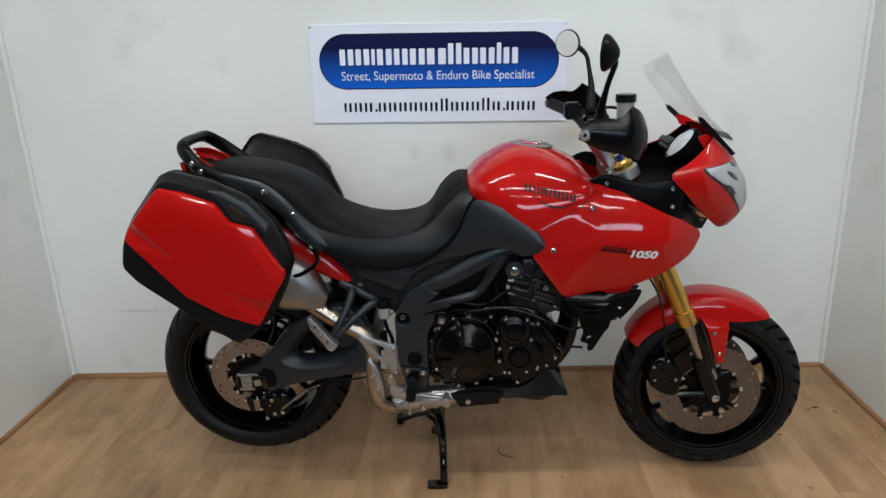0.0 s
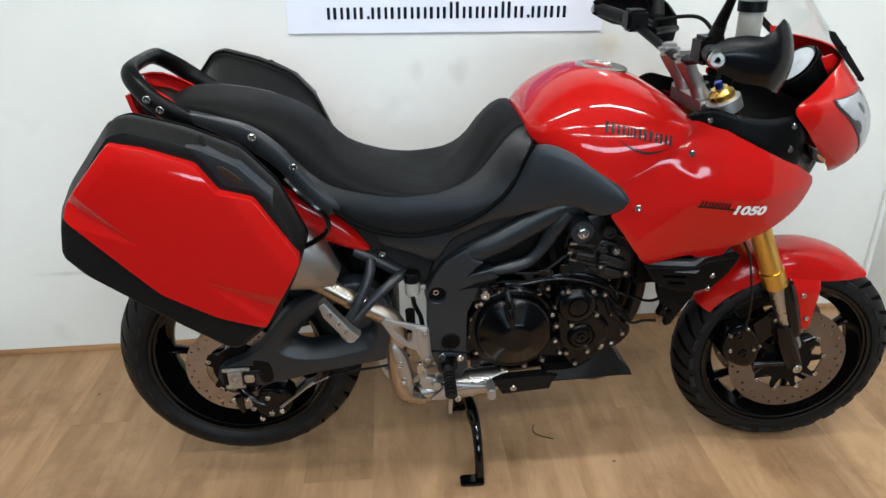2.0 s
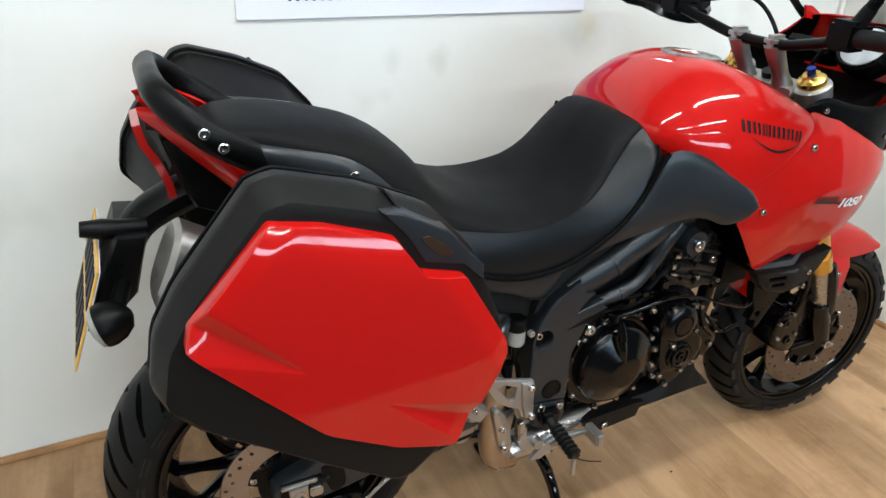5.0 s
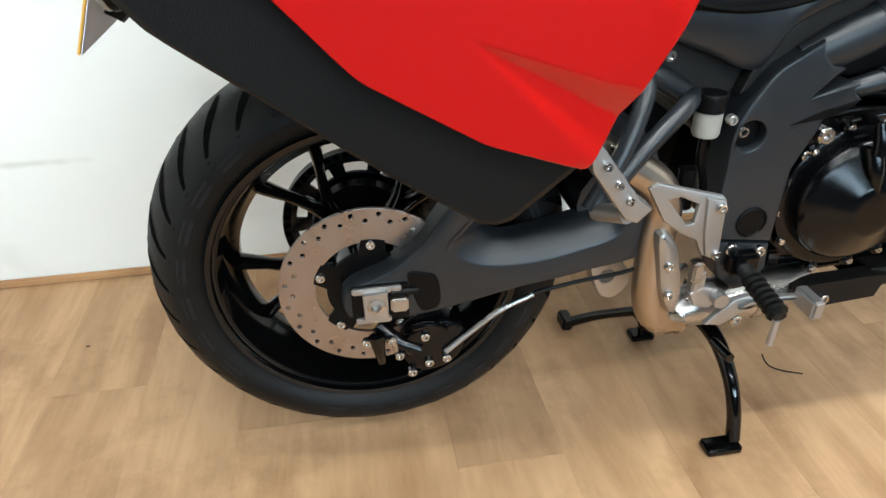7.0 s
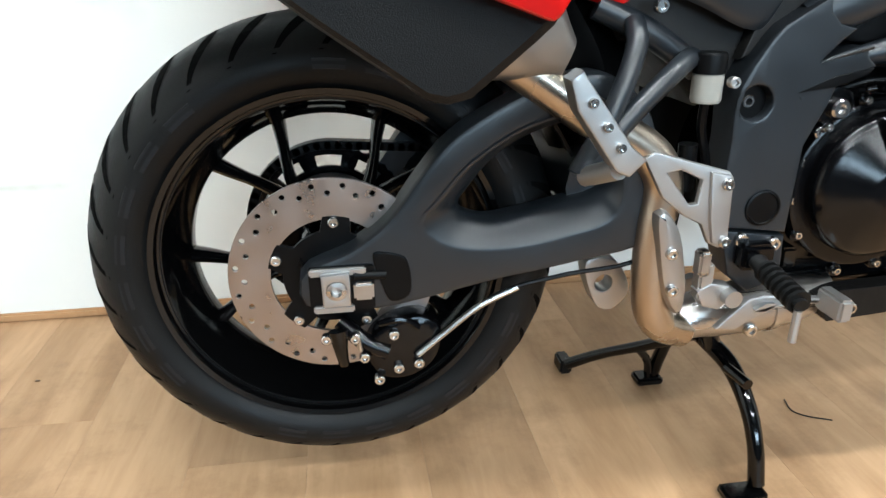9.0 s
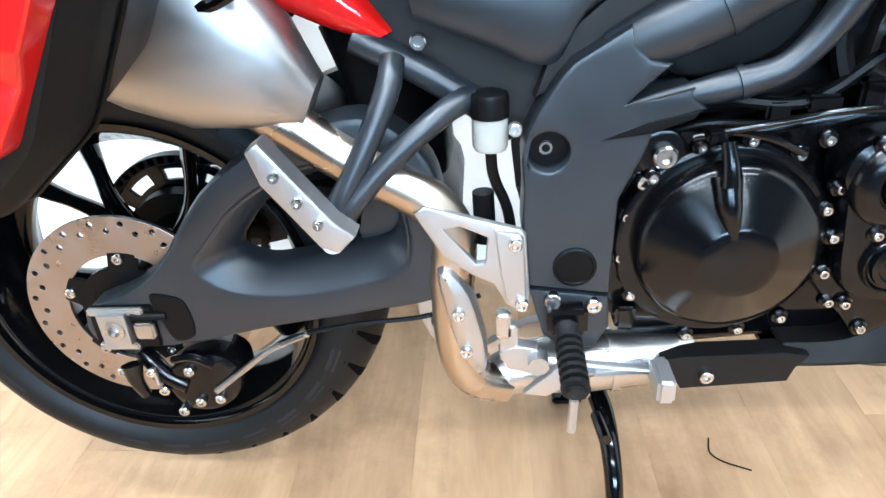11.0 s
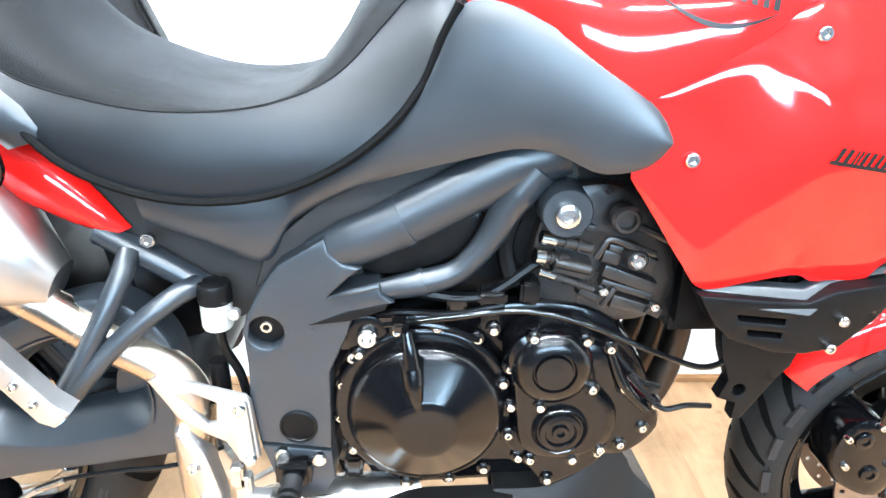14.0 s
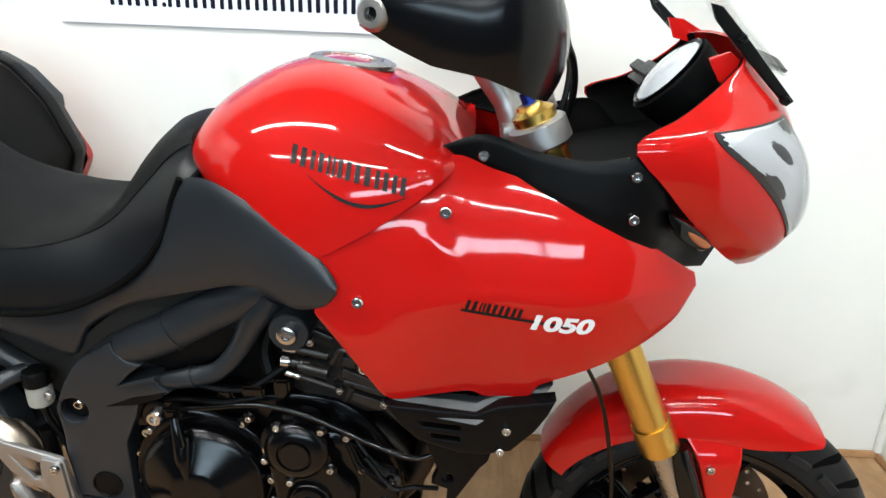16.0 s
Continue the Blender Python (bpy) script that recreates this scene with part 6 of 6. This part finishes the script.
part("pedal_pivot", tube([(0.505, -0.18, 0.366), (0.505, -0.2, 0.366)], 0.012, 14, 2), ALU, pedal)

# axle adjuster, rear caliper, hose
adj = sub("axle_adjuster", box((-0.034, -0.156, 0.369), (0.046, -0.15, 0.43), 0.002), BLACK, "chain adjuster in the arm's open end")
part("top_rail", box((-0.033, -0.161, 0.419), (0.036, -0.153, 0.429), 0.002), ALU, adj)
part("foot_rail", box((-0.03, -0.161, 0.369), (0.02, -0.153, 0.379), 0.002), ALU, adj)
part("block", plate([(-0.018, 0.38), (0.016, 0.381), (0.016, 0.425), (-0.019, 0.423)], -0.168, -0.155, [circle(-0.001, 0.402, 0.012, 20)], 0.002), ALU, adj)
part("axle_nut", lathe([(0.0125, 0), (0.0125, -0.008), (0.007, -0.009), (0.006, 0.004), (0, 0.004)], (-0.001, -0.161, 0.402), seg=20), STEEL, adj)
part("wedge", box((0.02, -0.163, 0.385), (0.045, -0.153, 0.408), 0.003), STEEL, adj)
part("adjuster_screw", tube([(0.02, -0.158, 0.418), (0.06, -0.152, 0.414)], 0.006, 10, 2), BLACK, adj)
rc = sub("rear_caliper", plate(rounded([(0.03, 0.30), (0.05, 0.335), (0.10, 0.35), (0.13, 0.33), (0.125, 0.285), (0.09, 0.258), (0.05, 0.262)], 28), -0.148, -0.095, (), 0.01), ENGINE, "black rear brake caliper")
for x, z in ((0.029, 0.297), (0.047, 0.262), (0.068, 0.327), (0.1, 0.282), (0.018, 0.326), (-0.018, 0.328), (0.073, 0.277)):
    bolt(rc, (x, -0.149, z), 0.007)
part("slide_pin", tube([(-0.003, -0.152, 0.34), (-0.001, -0.156, 0.318), (0.002, -0.15, 0.29)], [0.013, 0.009, 0.007], 12), GLOSS, rc)
part("bleed_nipple", tube([(0.021, -0.15, 0.333), (0.024, -0.152, 0.308)], 0.0035, 8, 2), STEEL, rc)
part("pad_spring", tube([(0.05, -0.15, 0.345), (0.078, -0.153, 0.35), (0.1, -0.15, 0.335)], 0.005, 8), ENGINE, rc)
part("caliper_arm", tube([(0.0, -0.125, 0.34), (0.03, -0.14, 0.315), (0.06, -0.145, 0.3)], 0.012, 10), ENGINE, rc)
sub("rear_brake_hose", tube([(0.095, -0.152, 0.293), (0.135, -0.15, 0.325), (0.205, -0.15, 0.375), (0.29, -0.15, 0.395), (0.38, -0.148, 0.405), (0.44, -0.145, 0.43)], 0.0032, 8, 40), BLACK, "thin black hose under the swingarm")
sub("hose_sleeve", tube([(0.098, -0.153, 0.296), (0.135, -0.151, 0.325), (0.18, -0.151, 0.36), (0.23, -0.151, 0.383)], 0.0042, 8, 30), STEEL, "braided steel hose sleeve")
# chain drive
CX, CZ, CR = -0.005, 0.399, 0.1235


def arc_slot(mid, r0, r1, half):
    """A bent slot round the axle."""
    turn = [radians(mid + half * (2 * i / 6 - 1)) for i in range(7)]
    return [(CX + r0 * math.cos(a), CZ + r0 * math.sin(a)) for a in turn] + [(CX + r1 * math.cos(a), CZ + r1 * math.sin(a)) for a in reversed(turn)]


def chain_link(a, b):
    """A flat link plate with round ends between two pins."""
    d = (Vector(b) - Vector(a)).normalized()
    n = Vector((-d.y, d.x))
    pts = []
    for c, sign in ((Vector(b), 1), (Vector(a), -1)):
        for k in range(5):
            t = math.pi / 4 * k - math.pi / 2
            pts.append(tuple(c + (d * math.cos(t) + n * math.sin(t)) * 0.0068 * sign))
    return plate(pts, 0.09, 0.109, (), 0.001)


teeth = [(CX + q * math.cos(2 * math.pi * i / 96), CZ + q * math.sin(2 * math.pi * i / 96)) for i in range(96) for q in [0.1185 if i % 2 else 0.122]]
sub("sprocket", plate(teeth, 0.097, 0.103, [circle(CX, CZ, 0.045, 24)] + [arc_slot(18 + 36 * k, 0.09, 0.107, 11) for k in range(10)], 0.0008), ENGINE, "black toothed sprocket")
sub("sprocket_carrier", lathe([(0.03, 0.1), (0.07, 0.1), (0.082, 0.088), (0.08, 0.066), (0.03, 0.066)], (CX, 0, CZ), "y", 40, True), BLACK, "black sprocket carrier")
pins = [(CX + CR * math.cos(radians(90 + 7.35 * k)), CZ + CR * math.sin(radians(90 + 7.35 * k))) for k in range(25)]
run = [(CX + 0.0158 * k, CZ + CR - 0.0011 * k) for k in range(24)]
chain = sub("chain", chain_link(run[0], run[1]), BLACK, "dull black drive chain")
for pair in list(zip(run[1:], run[2:])) + list(zip(pins, pins[1:])):
    part("link", chain_link(*pair), BLACK, chain)
sub("chain_guard", tube([(0.075, 0.105, 0.572), (0.16, 0.105, 0.566), (0.3, 0.105, 0.55)], 0.012, 8, flat=1.6), BLACK)
# suspension linkage behind the stand
sub("linkage", plate(rounded([(0.355, 0.37), (0.40, 0.37), (0.425, 0.32), (0.40, 0.29), (0.375, 0.3)], 24), -0.06, -0.03, [circle(0.385, 0.335, 0.013, 14)], 0.003), ALU, "silver suspension linkage")
sub("tail_bracket", plate([(0.44, 0.29), (0.50, 0.33), (0.53, 0.335), (0.52, 0.26), (0.46, 0.262)], -0.06, -0.045, (), 0.003), ALU)

# centre stand
stand = sub("centre_stand", tube([(0.598, 0.0, 0.19), (0.612, -0.06, 0.17), (0.618, -0.112, 0.128), (0.62, -0.145, 0.075), (0.62, -0.162, 0.02)], [0.016, 0.015, 0.0135, 0.0125, 0.013], 12, 30), GLOSS, "gloss black centre stand")
part("foot", box((0.565, -0.182, 0.0), (0.632, -0.145, 0.016), 0.004), GLOSS, stand)
part("leg", tube([(0.598, 0.0, 0.19), (0.606, 0.07, 0.17), (0.605, 0.125, 0.13), (0.601, 0.155, 0.06), (0.598, 0.166, 0.018)], [0.016, 0.015, 0.0135, 0.0125, 0.013], 12, 30), GLOSS, stand)
part("foot", box((0.562, 0.148, 0.0), (0.615, 0.186, 0.016), 0.004), GLOSS, stand)
part("tang", tube([(0.6, 0.03, 0.185), (0.56, 0.11, 0.12), (0.49, 0.185, 0.06), (0.44, 0.22, 0.022)], [0.013, 0.011, 0.01, 0.012], 10), GLOSS, stand, "black stand tang")
part("tang_brace", tube([(0.545, 0.13, 0.1), (0.575, 0.15, 0.06), (0.585, 0.158, 0.02)], 0.008, 8), GLOSS, stand)
part("tang_pad", box((0.425, 0.215, 0.0), (0.45, 0.26, 0.03), 0.004), GLOSS, stand)
part("upright", tube([(0.56, -0.05, 0.27), (0.598, -0.02, 0.19)], 0.014, 10, 3), GLOSS, stand)
part("upright", tube([(0.56, 0.05, 0.27), (0.598, 0.02, 0.19)], 0.014, 10, 3), GLOSS, stand)
part("spring_post", tube([(0.605, -0.12, 0.175), (0.6, -0.07, 0.175)], 0.009, 10, 2), GLOSS, stand)

# handlebar and controls
bar = sub("handlebar", tube([(1.02, -0.395, 1.198), (1.066, -0.26, 1.185), (1.095, -0.15, 1.155), (1.106, -0.06, 1.136), (1.106, 0.06, 1.136), (1.095, 0.15, 1.155), (1.066, 0.26, 1.185), (1.02, 0.395, 1.198)], 0.0115, 12, 60), BLACK, "black tapered handlebar")
for s in (-1, 1):
    part("grip", tube([(1.028, s * 0.375, 1.198), (1.066, s * 0.265, 1.187)], 0.0175, 14, 2), RUBBER, bar, "rubber grip")
    part("bar_end", lathe([(0.0155, 0), (0.0155, 0.012), (0.012, 0.017), (0.006, 0.017), (0.005, 0.012), (0, 0.012)], (1.022, s * 0.388, 1.198), seg=24, turn=turned((-0.3, s * 0.95, 0.02))), STEEL, bar, "round silver bar end")
    part("switch_box", box((1.05, min(s * 0.2, s * 0.26), 1.16), (1.105, max(s * 0.2, s * 0.26), 1.215), 0.008), BLACK, bar)
    part("lever", tube([(1.12, s * 0.2, 1.178), (1.125, s * 0.28, 1.178), (1.095, s * 0.37, 1.18)], [0.008, 0.007, 0.006], 8), BLACK, bar)
    part("riser", tube([(1.162, s * 0.05, 1.04), (1.14, s * 0.05, 1.078), (1.118, s * 0.05, 1.112), (1.106, s * 0.05, 1.136)], [0.023, 0.017, 0.019, 0.022], 14), ALU, bar, "cast silver handlebar riser")
    part("riser_cap", box((1.082, s * 0.05 - 0.017, 1.13), (1.132, s * 0.05 + 0.017, 1.155), 0.009), ALU, bar)
    rows = []
    for x, y, z0, z1 in ((1.016, 0.402, 1.188, 1.218), (1.045, 0.41, 1.172, 1.236), (1.08, 0.413, 1.156, 1.24), (1.11, 0.413, 1.15, 1.236), (1.128, 0.41, 1.146, 1.245), (1.147, 0.404, 1.138, 1.265), (1.17, 0.385, 1.126, 1.252), (1.187, 0.35, 1.118, 1.236), (1.197, 0.3, 1.118, 1.22), (1.197, 0.24, 1.13, 1.2)):
        rows.append([Vector((x - 0.012 * (abs(2 * j / 8 - 1) ** 2), s * (y - 0.014 * abs(2 * j / 8 - 1) ** 2), z0 + (z1 - z0) * j / 8)) for j in range(9)])
    hg = sub("handguard", shell(rows, 0.004), GUARD, "black plastic handguard", 60)
    part("guard_stay", tube([(1.2, s * 0.25, 1.16), (1.15, s * 0.2, 1.165), (1.11, s * 0.17, 1.165)], 0.009, 8), BLACK, hg)
    mx, mz = (1.07, 1.392) if s < 0 else (1.073, 1.402)
    route = [(1.08, -0.235, 1.195), (1.083, -0.26, 1.25), (1.093, -0.29, 1.315), (1.101, -0.322, 1.366), (mx + 0.012, -0.338, mz - 0.012)] if s < 0 else [(1.14, 0.235, 1.195), (1.145, 0.26, 1.26), (1.139, 0.29, 1.33), (1.132, 0.318, 1.366), (mx + 0.02, 0.338, mz)]
    stalk = sub("mirror", tube(route, [0.014, 0.012, 0.0075, 0.0075, 0.011], 10, 26), BLACK, "black stalk mirror")
    part("stalk_boot", tube([route[0], tuple(Vector(route[0]).lerp(Vector(route[1]), 0.8))], [0.017, 0.013], 12, 3), RUBBER, stalk, "rubber boot")
    q = turned((-0.66, -0.75, 0.03)) if s > 0 else turned((-0.93, 0.36, 0.05))
    bm = lathe([(0.045, 0.0), (0.046, -0.004), (0.041, -0.014), (0.026, -0.028), (0.012, -0.037), (0, -0.039)], (0, 0, 0), seg=28)
    for v in bm.verts:
        v.co.x *= 1.06
    for v in bm.verts:
        v.co = Vector((mx, s * 0.34, mz)) + q @ v.co
    part("mirror_shell", bm, BLACK, stalk, "black mirror shell")
    bm = lathe([(0.042, 0.0), (0.042, 0.0015), (0, 0.0015)], (0, 0, 0), seg=28)
    for v in bm.verts:
        v.co.x *= 1.06
    for v in bm.verts:
        v.co = Vector((mx, s * 0.34, mz)) + q @ v.co
    part("mirror_glass", bm, MIRROR, stalk, "round mirror glass")
    part("fork_cap", lathe([(0.029, 0), (0.029, 0.014), (0.02, 0.02), (0.018, 0.026), (0, 0.026)], fork_at(1.055, s * 0.105), seg=24, turn=turned((-0.4, 0, 0.9))), GOLD, bar, "gold fork cap")
    part("adjuster", lathe([(0.009, 0), (0.009, 0.016), (0, 0.016)], fork_at(1.078, s * 0.105), seg=12, turn=turned((-0.4, 0, 0.9))), BLUEINK, bar, "blue anodised adjuster")
part("yoke", plate([(1.14, 1.014), (1.205, 1.026), (1.205, 1.052), (1.14, 1.044)], -0.09, 0.09, (), 0.008), ALU, bar, "cast silver top yoke")
for s in (-1, 1):
    part("yoke_clamp", lathe([(0.032, -0.018), (0.039, -0.014), (0.039, 0.014), (0.034, 0.018), (0.028, 0.018)], fork_at(1.04, s * 0.105), seg=28, turn=turned((-0.4, 0, 0.9))), ALU, bar, "silver fork clamp")
sub("lower_yoke", box((1.24, -0.14, 0.755), (1.35, 0.14, 0.8), 0.012), BLACK)
res = sub("front_brake_reservoir", tube([(1.152, -0.235, 1.208), (1.152, -0.235, 1.262)], 0.0235, 18, 2), RESERVOIR, "smoky brake fluid cup")
part("cap", tube([(1.152, -0.235, 1.26), (1.152, -0.235, 1.28)], 0.0275, 18, 2), BLACK, res, "black ribbed cap")
sub("cable", tube([(1.12, -0.18, 1.19), (1.2, -0.13, 1.17), (1.235, -0.06, 1.1), (1.22, -0.03, 1.0)], 0.005, 8, 24), BLACK)
sub("cable", tube([(1.12, 0.2, 1.19), (1.21, 0.12, 1.2), (1.24, 0.05, 1.11), (1.22, 0.03, 1.0)], 0.005, 8, 24), BLACK)
sub("ignition_barrel", tube([(1.19, 0, 1.02), (1.175, 0, 1.065)], 0.02, 16, 2), BLACK)

# instruments inside the cowl
sub("dash_tray", shell([[Vector((1.24 + 0.2 * i / 6, (0.19 - 0.012 * i) * (j / 5 - 1), 0.975 + 0.06 * i / 6)) for j in range(11)] for i in range(7)], 0.004), DEEP, "black dashboard tray")
q = turned((-0.74, 0, 0.67))
pod = sub("instrument_pod", lathe([(0.046, -0.06), (0.056, -0.03), (0.059, 0.0), (0.056, 0.003), (0.05, 0.0), (0, -0.002)], (1.352, -0.085, 1.118), seg=36, turn=q), DEEP, "round black instrument pod")
part("dial", lathe([(0.05, 0.001), (0.048, 0.006), (0.032, 0.013), (0, 0.016)], (1.352, -0.085, 1.118), seg=36, turn=q), DIAL, pod, "pale round dial")
part("bezel", lathe([(0.0505, 0.001), (0.054, 0.006), (0.0525, 0.007), (0.049, 0.003)], (1.352, -0.085, 1.118), seg=36, turn=q, closed=True), GLOSS, pod, "black bezel")
sub("display_pod", box((1.345, -0.02, 1.055), (1.385, 0.12, 1.12), 0.012, Matrix.Rotation(radians(-40), 3, "Y")), BLACK, "black display housing")
for s in (-1, 1):
    strip = sub("screen_bracket", plate([(1.368, 1.206), (1.382, 1.203), (1.422, 1.165), (1.492, 1.094), (1.483, 1.088), (1.413, 1.152), (1.376, 1.188)], s * 0.168, s * 0.161, (), 0.002, lean=(lambda x, z: 0.24 * (x - 1.37)) if s < 0 else (lambda x, z: -0.24 * (x - 1.37))), BLACK, "black windscreen bracket")
    for x, z in ((1.41, 1.168), (1.478, 1.096)):
        bolt(strip, (x, s * (0.169 - 0.24 * (x - 1.37)), z), 0.0055, (0, s, 0), BLACK)
    fin = sub("cowl_fin", plate([(1.392, 1.178), (1.416, 1.176), (1.448, 1.158), (1.478, 1.118), (1.462, 1.112), (1.432, 1.142), (1.404, 1.148)] if s > 0 else [(1.385, 1.142), (1.41, 1.15), (1.44, 1.128), (1.415, 1.1), (1.395, 1.12)], s * 0.13, s * 0.123, (), 0.002), RED, "small red cowl fin")
    crescent = [(1.336, 0.973), (1.369, 0.956), (1.4, 0.928), (1.39, 0.922), (1.353, 0.942)]
    ind = sub("indicator", plate(rounded(crescent, 28), s * 0.226, s * 0.19, (), 0.004, lean=(lambda x, z: 0.4 * max(0, x - 1.35)) if s < 0 else (lambda x, z: -0.4 * max(0, x - 1.35))), GLOSS, "dark flush front indicator")
    part("lens", plate(rounded([(1.362, 0.951), (1.38, 0.943), (1.398, 0.928), (1.39, 0.925), (1.37, 0.938)], 20), s * 0.2275, s * 0.215, (), 0.003, lean=(lambda x, z: 0.4 * max(0, x - 1.35)) if s < 0 else (lambda x, z: -0.4 * max(0, x - 1.35))), ORANGE, ind, "orange lens")

# rear carrier arm, number plate, indicators
sub("plate_arm", tube([(-0.06, 0, 0.985), (-0.13, 0, 0.96), (-0.18, 0, 0.93), (-0.215, 0, 0.87)], [0.03, 0.03, 0.028, 0.026], 10, flat=1.3), BLACK, "black tail bracket")
sub("mudflap", plate([(-0.17, 0.935), (-0.215, 0.94), (-0.285, 0.79), (-0.265, 0.778), (-0.2, 0.84), (-0.185, 0.89)], -0.075, 0.075, (), 0.01), BLACK, "black plate holder under the tail")
plate_ = sub("number_plate", box((-0.003, -0.128, -0.085), (0.0, 0.115, 0.085), 0.001), YELLOW, "yellow number plate with plain dark bars")
plate_.matrix_local = Matrix.Translation((-0.273, 0, 0.838)) @ Matrix.Rotation(radians(21), 4, "Y")
part("plate_back", box((0.001, -0.127, -0.084), (0.002, 0.114, 0.084), 0), WHITE, plate_, "pale back of the plate")
for z in (0.04, -0.04):
    for k in range(5):
        part("dark_bar", box((-0.0045, -0.11 + 0.043 * k, z - 0.03), (-0.003, -0.08 + 0.043 * k, z + 0.03), 0), INK, plate_)
sub("plate_lamp", tube([(-0.17, -0.035, 0.937), (-0.215, -0.04, 0.942), (-0.25, -0.042, 0.948), (-0.262, -0.042, 0.95)], [0.013, 0.014, 0.0165, 0.012], 12), BLACK, "black plate lamp housing")
for s in (-1, 1):
    ind = sub("rear_indicator", lathe([(0.033, -0.004), (0.034, 0.006), (0.03, 0.022), (0.02, 0.036), (0.006, 0.042), (0, 0.042)], (-0.252, s * 0.145, 0.84), seg=24, turn=turned((1, 0, 0.28))), BLACK, "black rear indicator with a clear lens")
    part("lens", lathe([(0.032, 0.0), (0.03, -0.009), (0.018, -0.015), (0, -0.017)], (-0.253, s * 0.145, 0.8395), seg=24, turn=turned((1, 0, 0.28))), RESERVOIR, ind, "pale lens")
    part("stalk", tube([(-0.235, s * 0.13, 0.845), (-0.215, s * 0.06, 0.865)], 0.013, 10, 2), BLACK, ind)

# pannier rails
for s in (1, -1):
    sub("pannier_rail", tube([(0.19, -0.2 * s, 0.94), (0.225, -0.21 * s, 0.9), (0.266, -0.21 * s, 0.858), (0.274, -0.205 * s, 0.823), (0.25, -0.2 * s, 0.795), (0.19, -0.19 * s, 0.77), (0.05, -0.17 * s, 0.8)], 0.0065, 8, 36), GLOSS, "thin black pannier rail")

# markings laid on the panels
def bars(target, x0, z0, x1, z1, h, gaps, mat, name, slant=0.2, split=False):
    """Plain marks along a line; split ones are pairs of thin uprights."""
    total, pos = sum(gaps), 0.0
    for g in gaps:
        spans = ((0.0, 0.26), (0.48, 0.76)) if split else ((0.0, 0.78),)
        for c, e in spans:
            a, b = (pos + g * c) / total, (pos + g * e) / total
            bm = bmesh.new()
            rows = []
            for j in range(4):
                w = j / 3
                rows.append([Vector((x0 + (x1 - x0) * (a + (b - a) * i / 3) + slant * h * w, 0, z0 + (z1 - z0) * (a + (b - a) * i / 3) + h * w)) for i in range(4)])
            grid_faces(bm, rows)
            part(name, lay_on(target, bm), mat, target, smooth=60)
        pos += g


bars(tank, 0.884, 1.018, 1.03, 0.985, 0.021, (1.3, 1.1, 0.7, 1.1, 1.3, 1.1, 1.1), DECAL, "dark_bar", 0.1, True)
bm = bmesh.new()
rows = []
for i in range(18):
    f = i / 17
    x = 0.905 + 0.125 * f
    z = 1.006 - 0.02 * f - 0.02 * math.sin(math.pi * f)
    rows.append([Vector((x, 0, z)), Vector((x, 0, z - 0.0045 * math.sin(math.pi * f) - 0.0006))])
grid_faces(bm, rows)
part("swoosh", lay_on(tank, bm), DECAL, tank, "thin dark swoosh")
bars(fairing, 1.1, 0.85, 1.172, 0.838, 0.014, (1.2, 0.6, 1.1, 1.1, 1.1), DECAL, "dark_bar", 0.3, True)
bars(fairing, 1.095, 0.847, 1.27, 0.82, 0.004, (1.0,), DECAL, "dark_stripe", 0.3)
me = text_mesh("1050", 0.029, bold=0.0013)
bm = bmesh.new()
bm.from_mesh(me)
bmesh.ops.subdivide_edges(bm, edges=[e for e in bm.edges if e.calc_length() > 0.01], cuts=3)
wide = max(v.co.x for v in bm.verts)
for v in bm.verts:
    x, y = v.co.x * 0.082 / wide, v.co.y
    v.co = Vector((1.176 + x + y * 0.3, 0, 0.826 - x * 0.1 + y))
part("lettering", lay_on(fairing, bm), SILVERINK, fairing, "silver numerals", 60)


# ---------- floor boards ----------
floor = bpy.data.objects["floor"]
BW = 0.196
board_meshes = {}
for i in range(-16, 24):
    x0 = -0.27 + i * BW
    if x0 > 4.0 or x0 + BW < -2.9:
        continue
    y = 0.041 + ((i * 0.437) % 1.0) * 1.3 - 7.8
    while y < WY:
        a, b = max(y, OAK_END), min(y + 1.3, WY)
        if b - a > 0.03:
            xa, xb = x0 + 0.0001, x0 + BW - 0.0001
            key = (round(xb - xa, 3), round(b - a, 3))
            if key not in board_meshes:
                board_meshes[key] = finish("board", box((0, 0, -0.008), (xb - xa, b - a - 0.0003, 0), 0.0002), OAK, 0)
            ob = new("board", board_meshes[key])
            ob.location = (xa, a, 0)
            ob.parent = floor
        y += 1.3
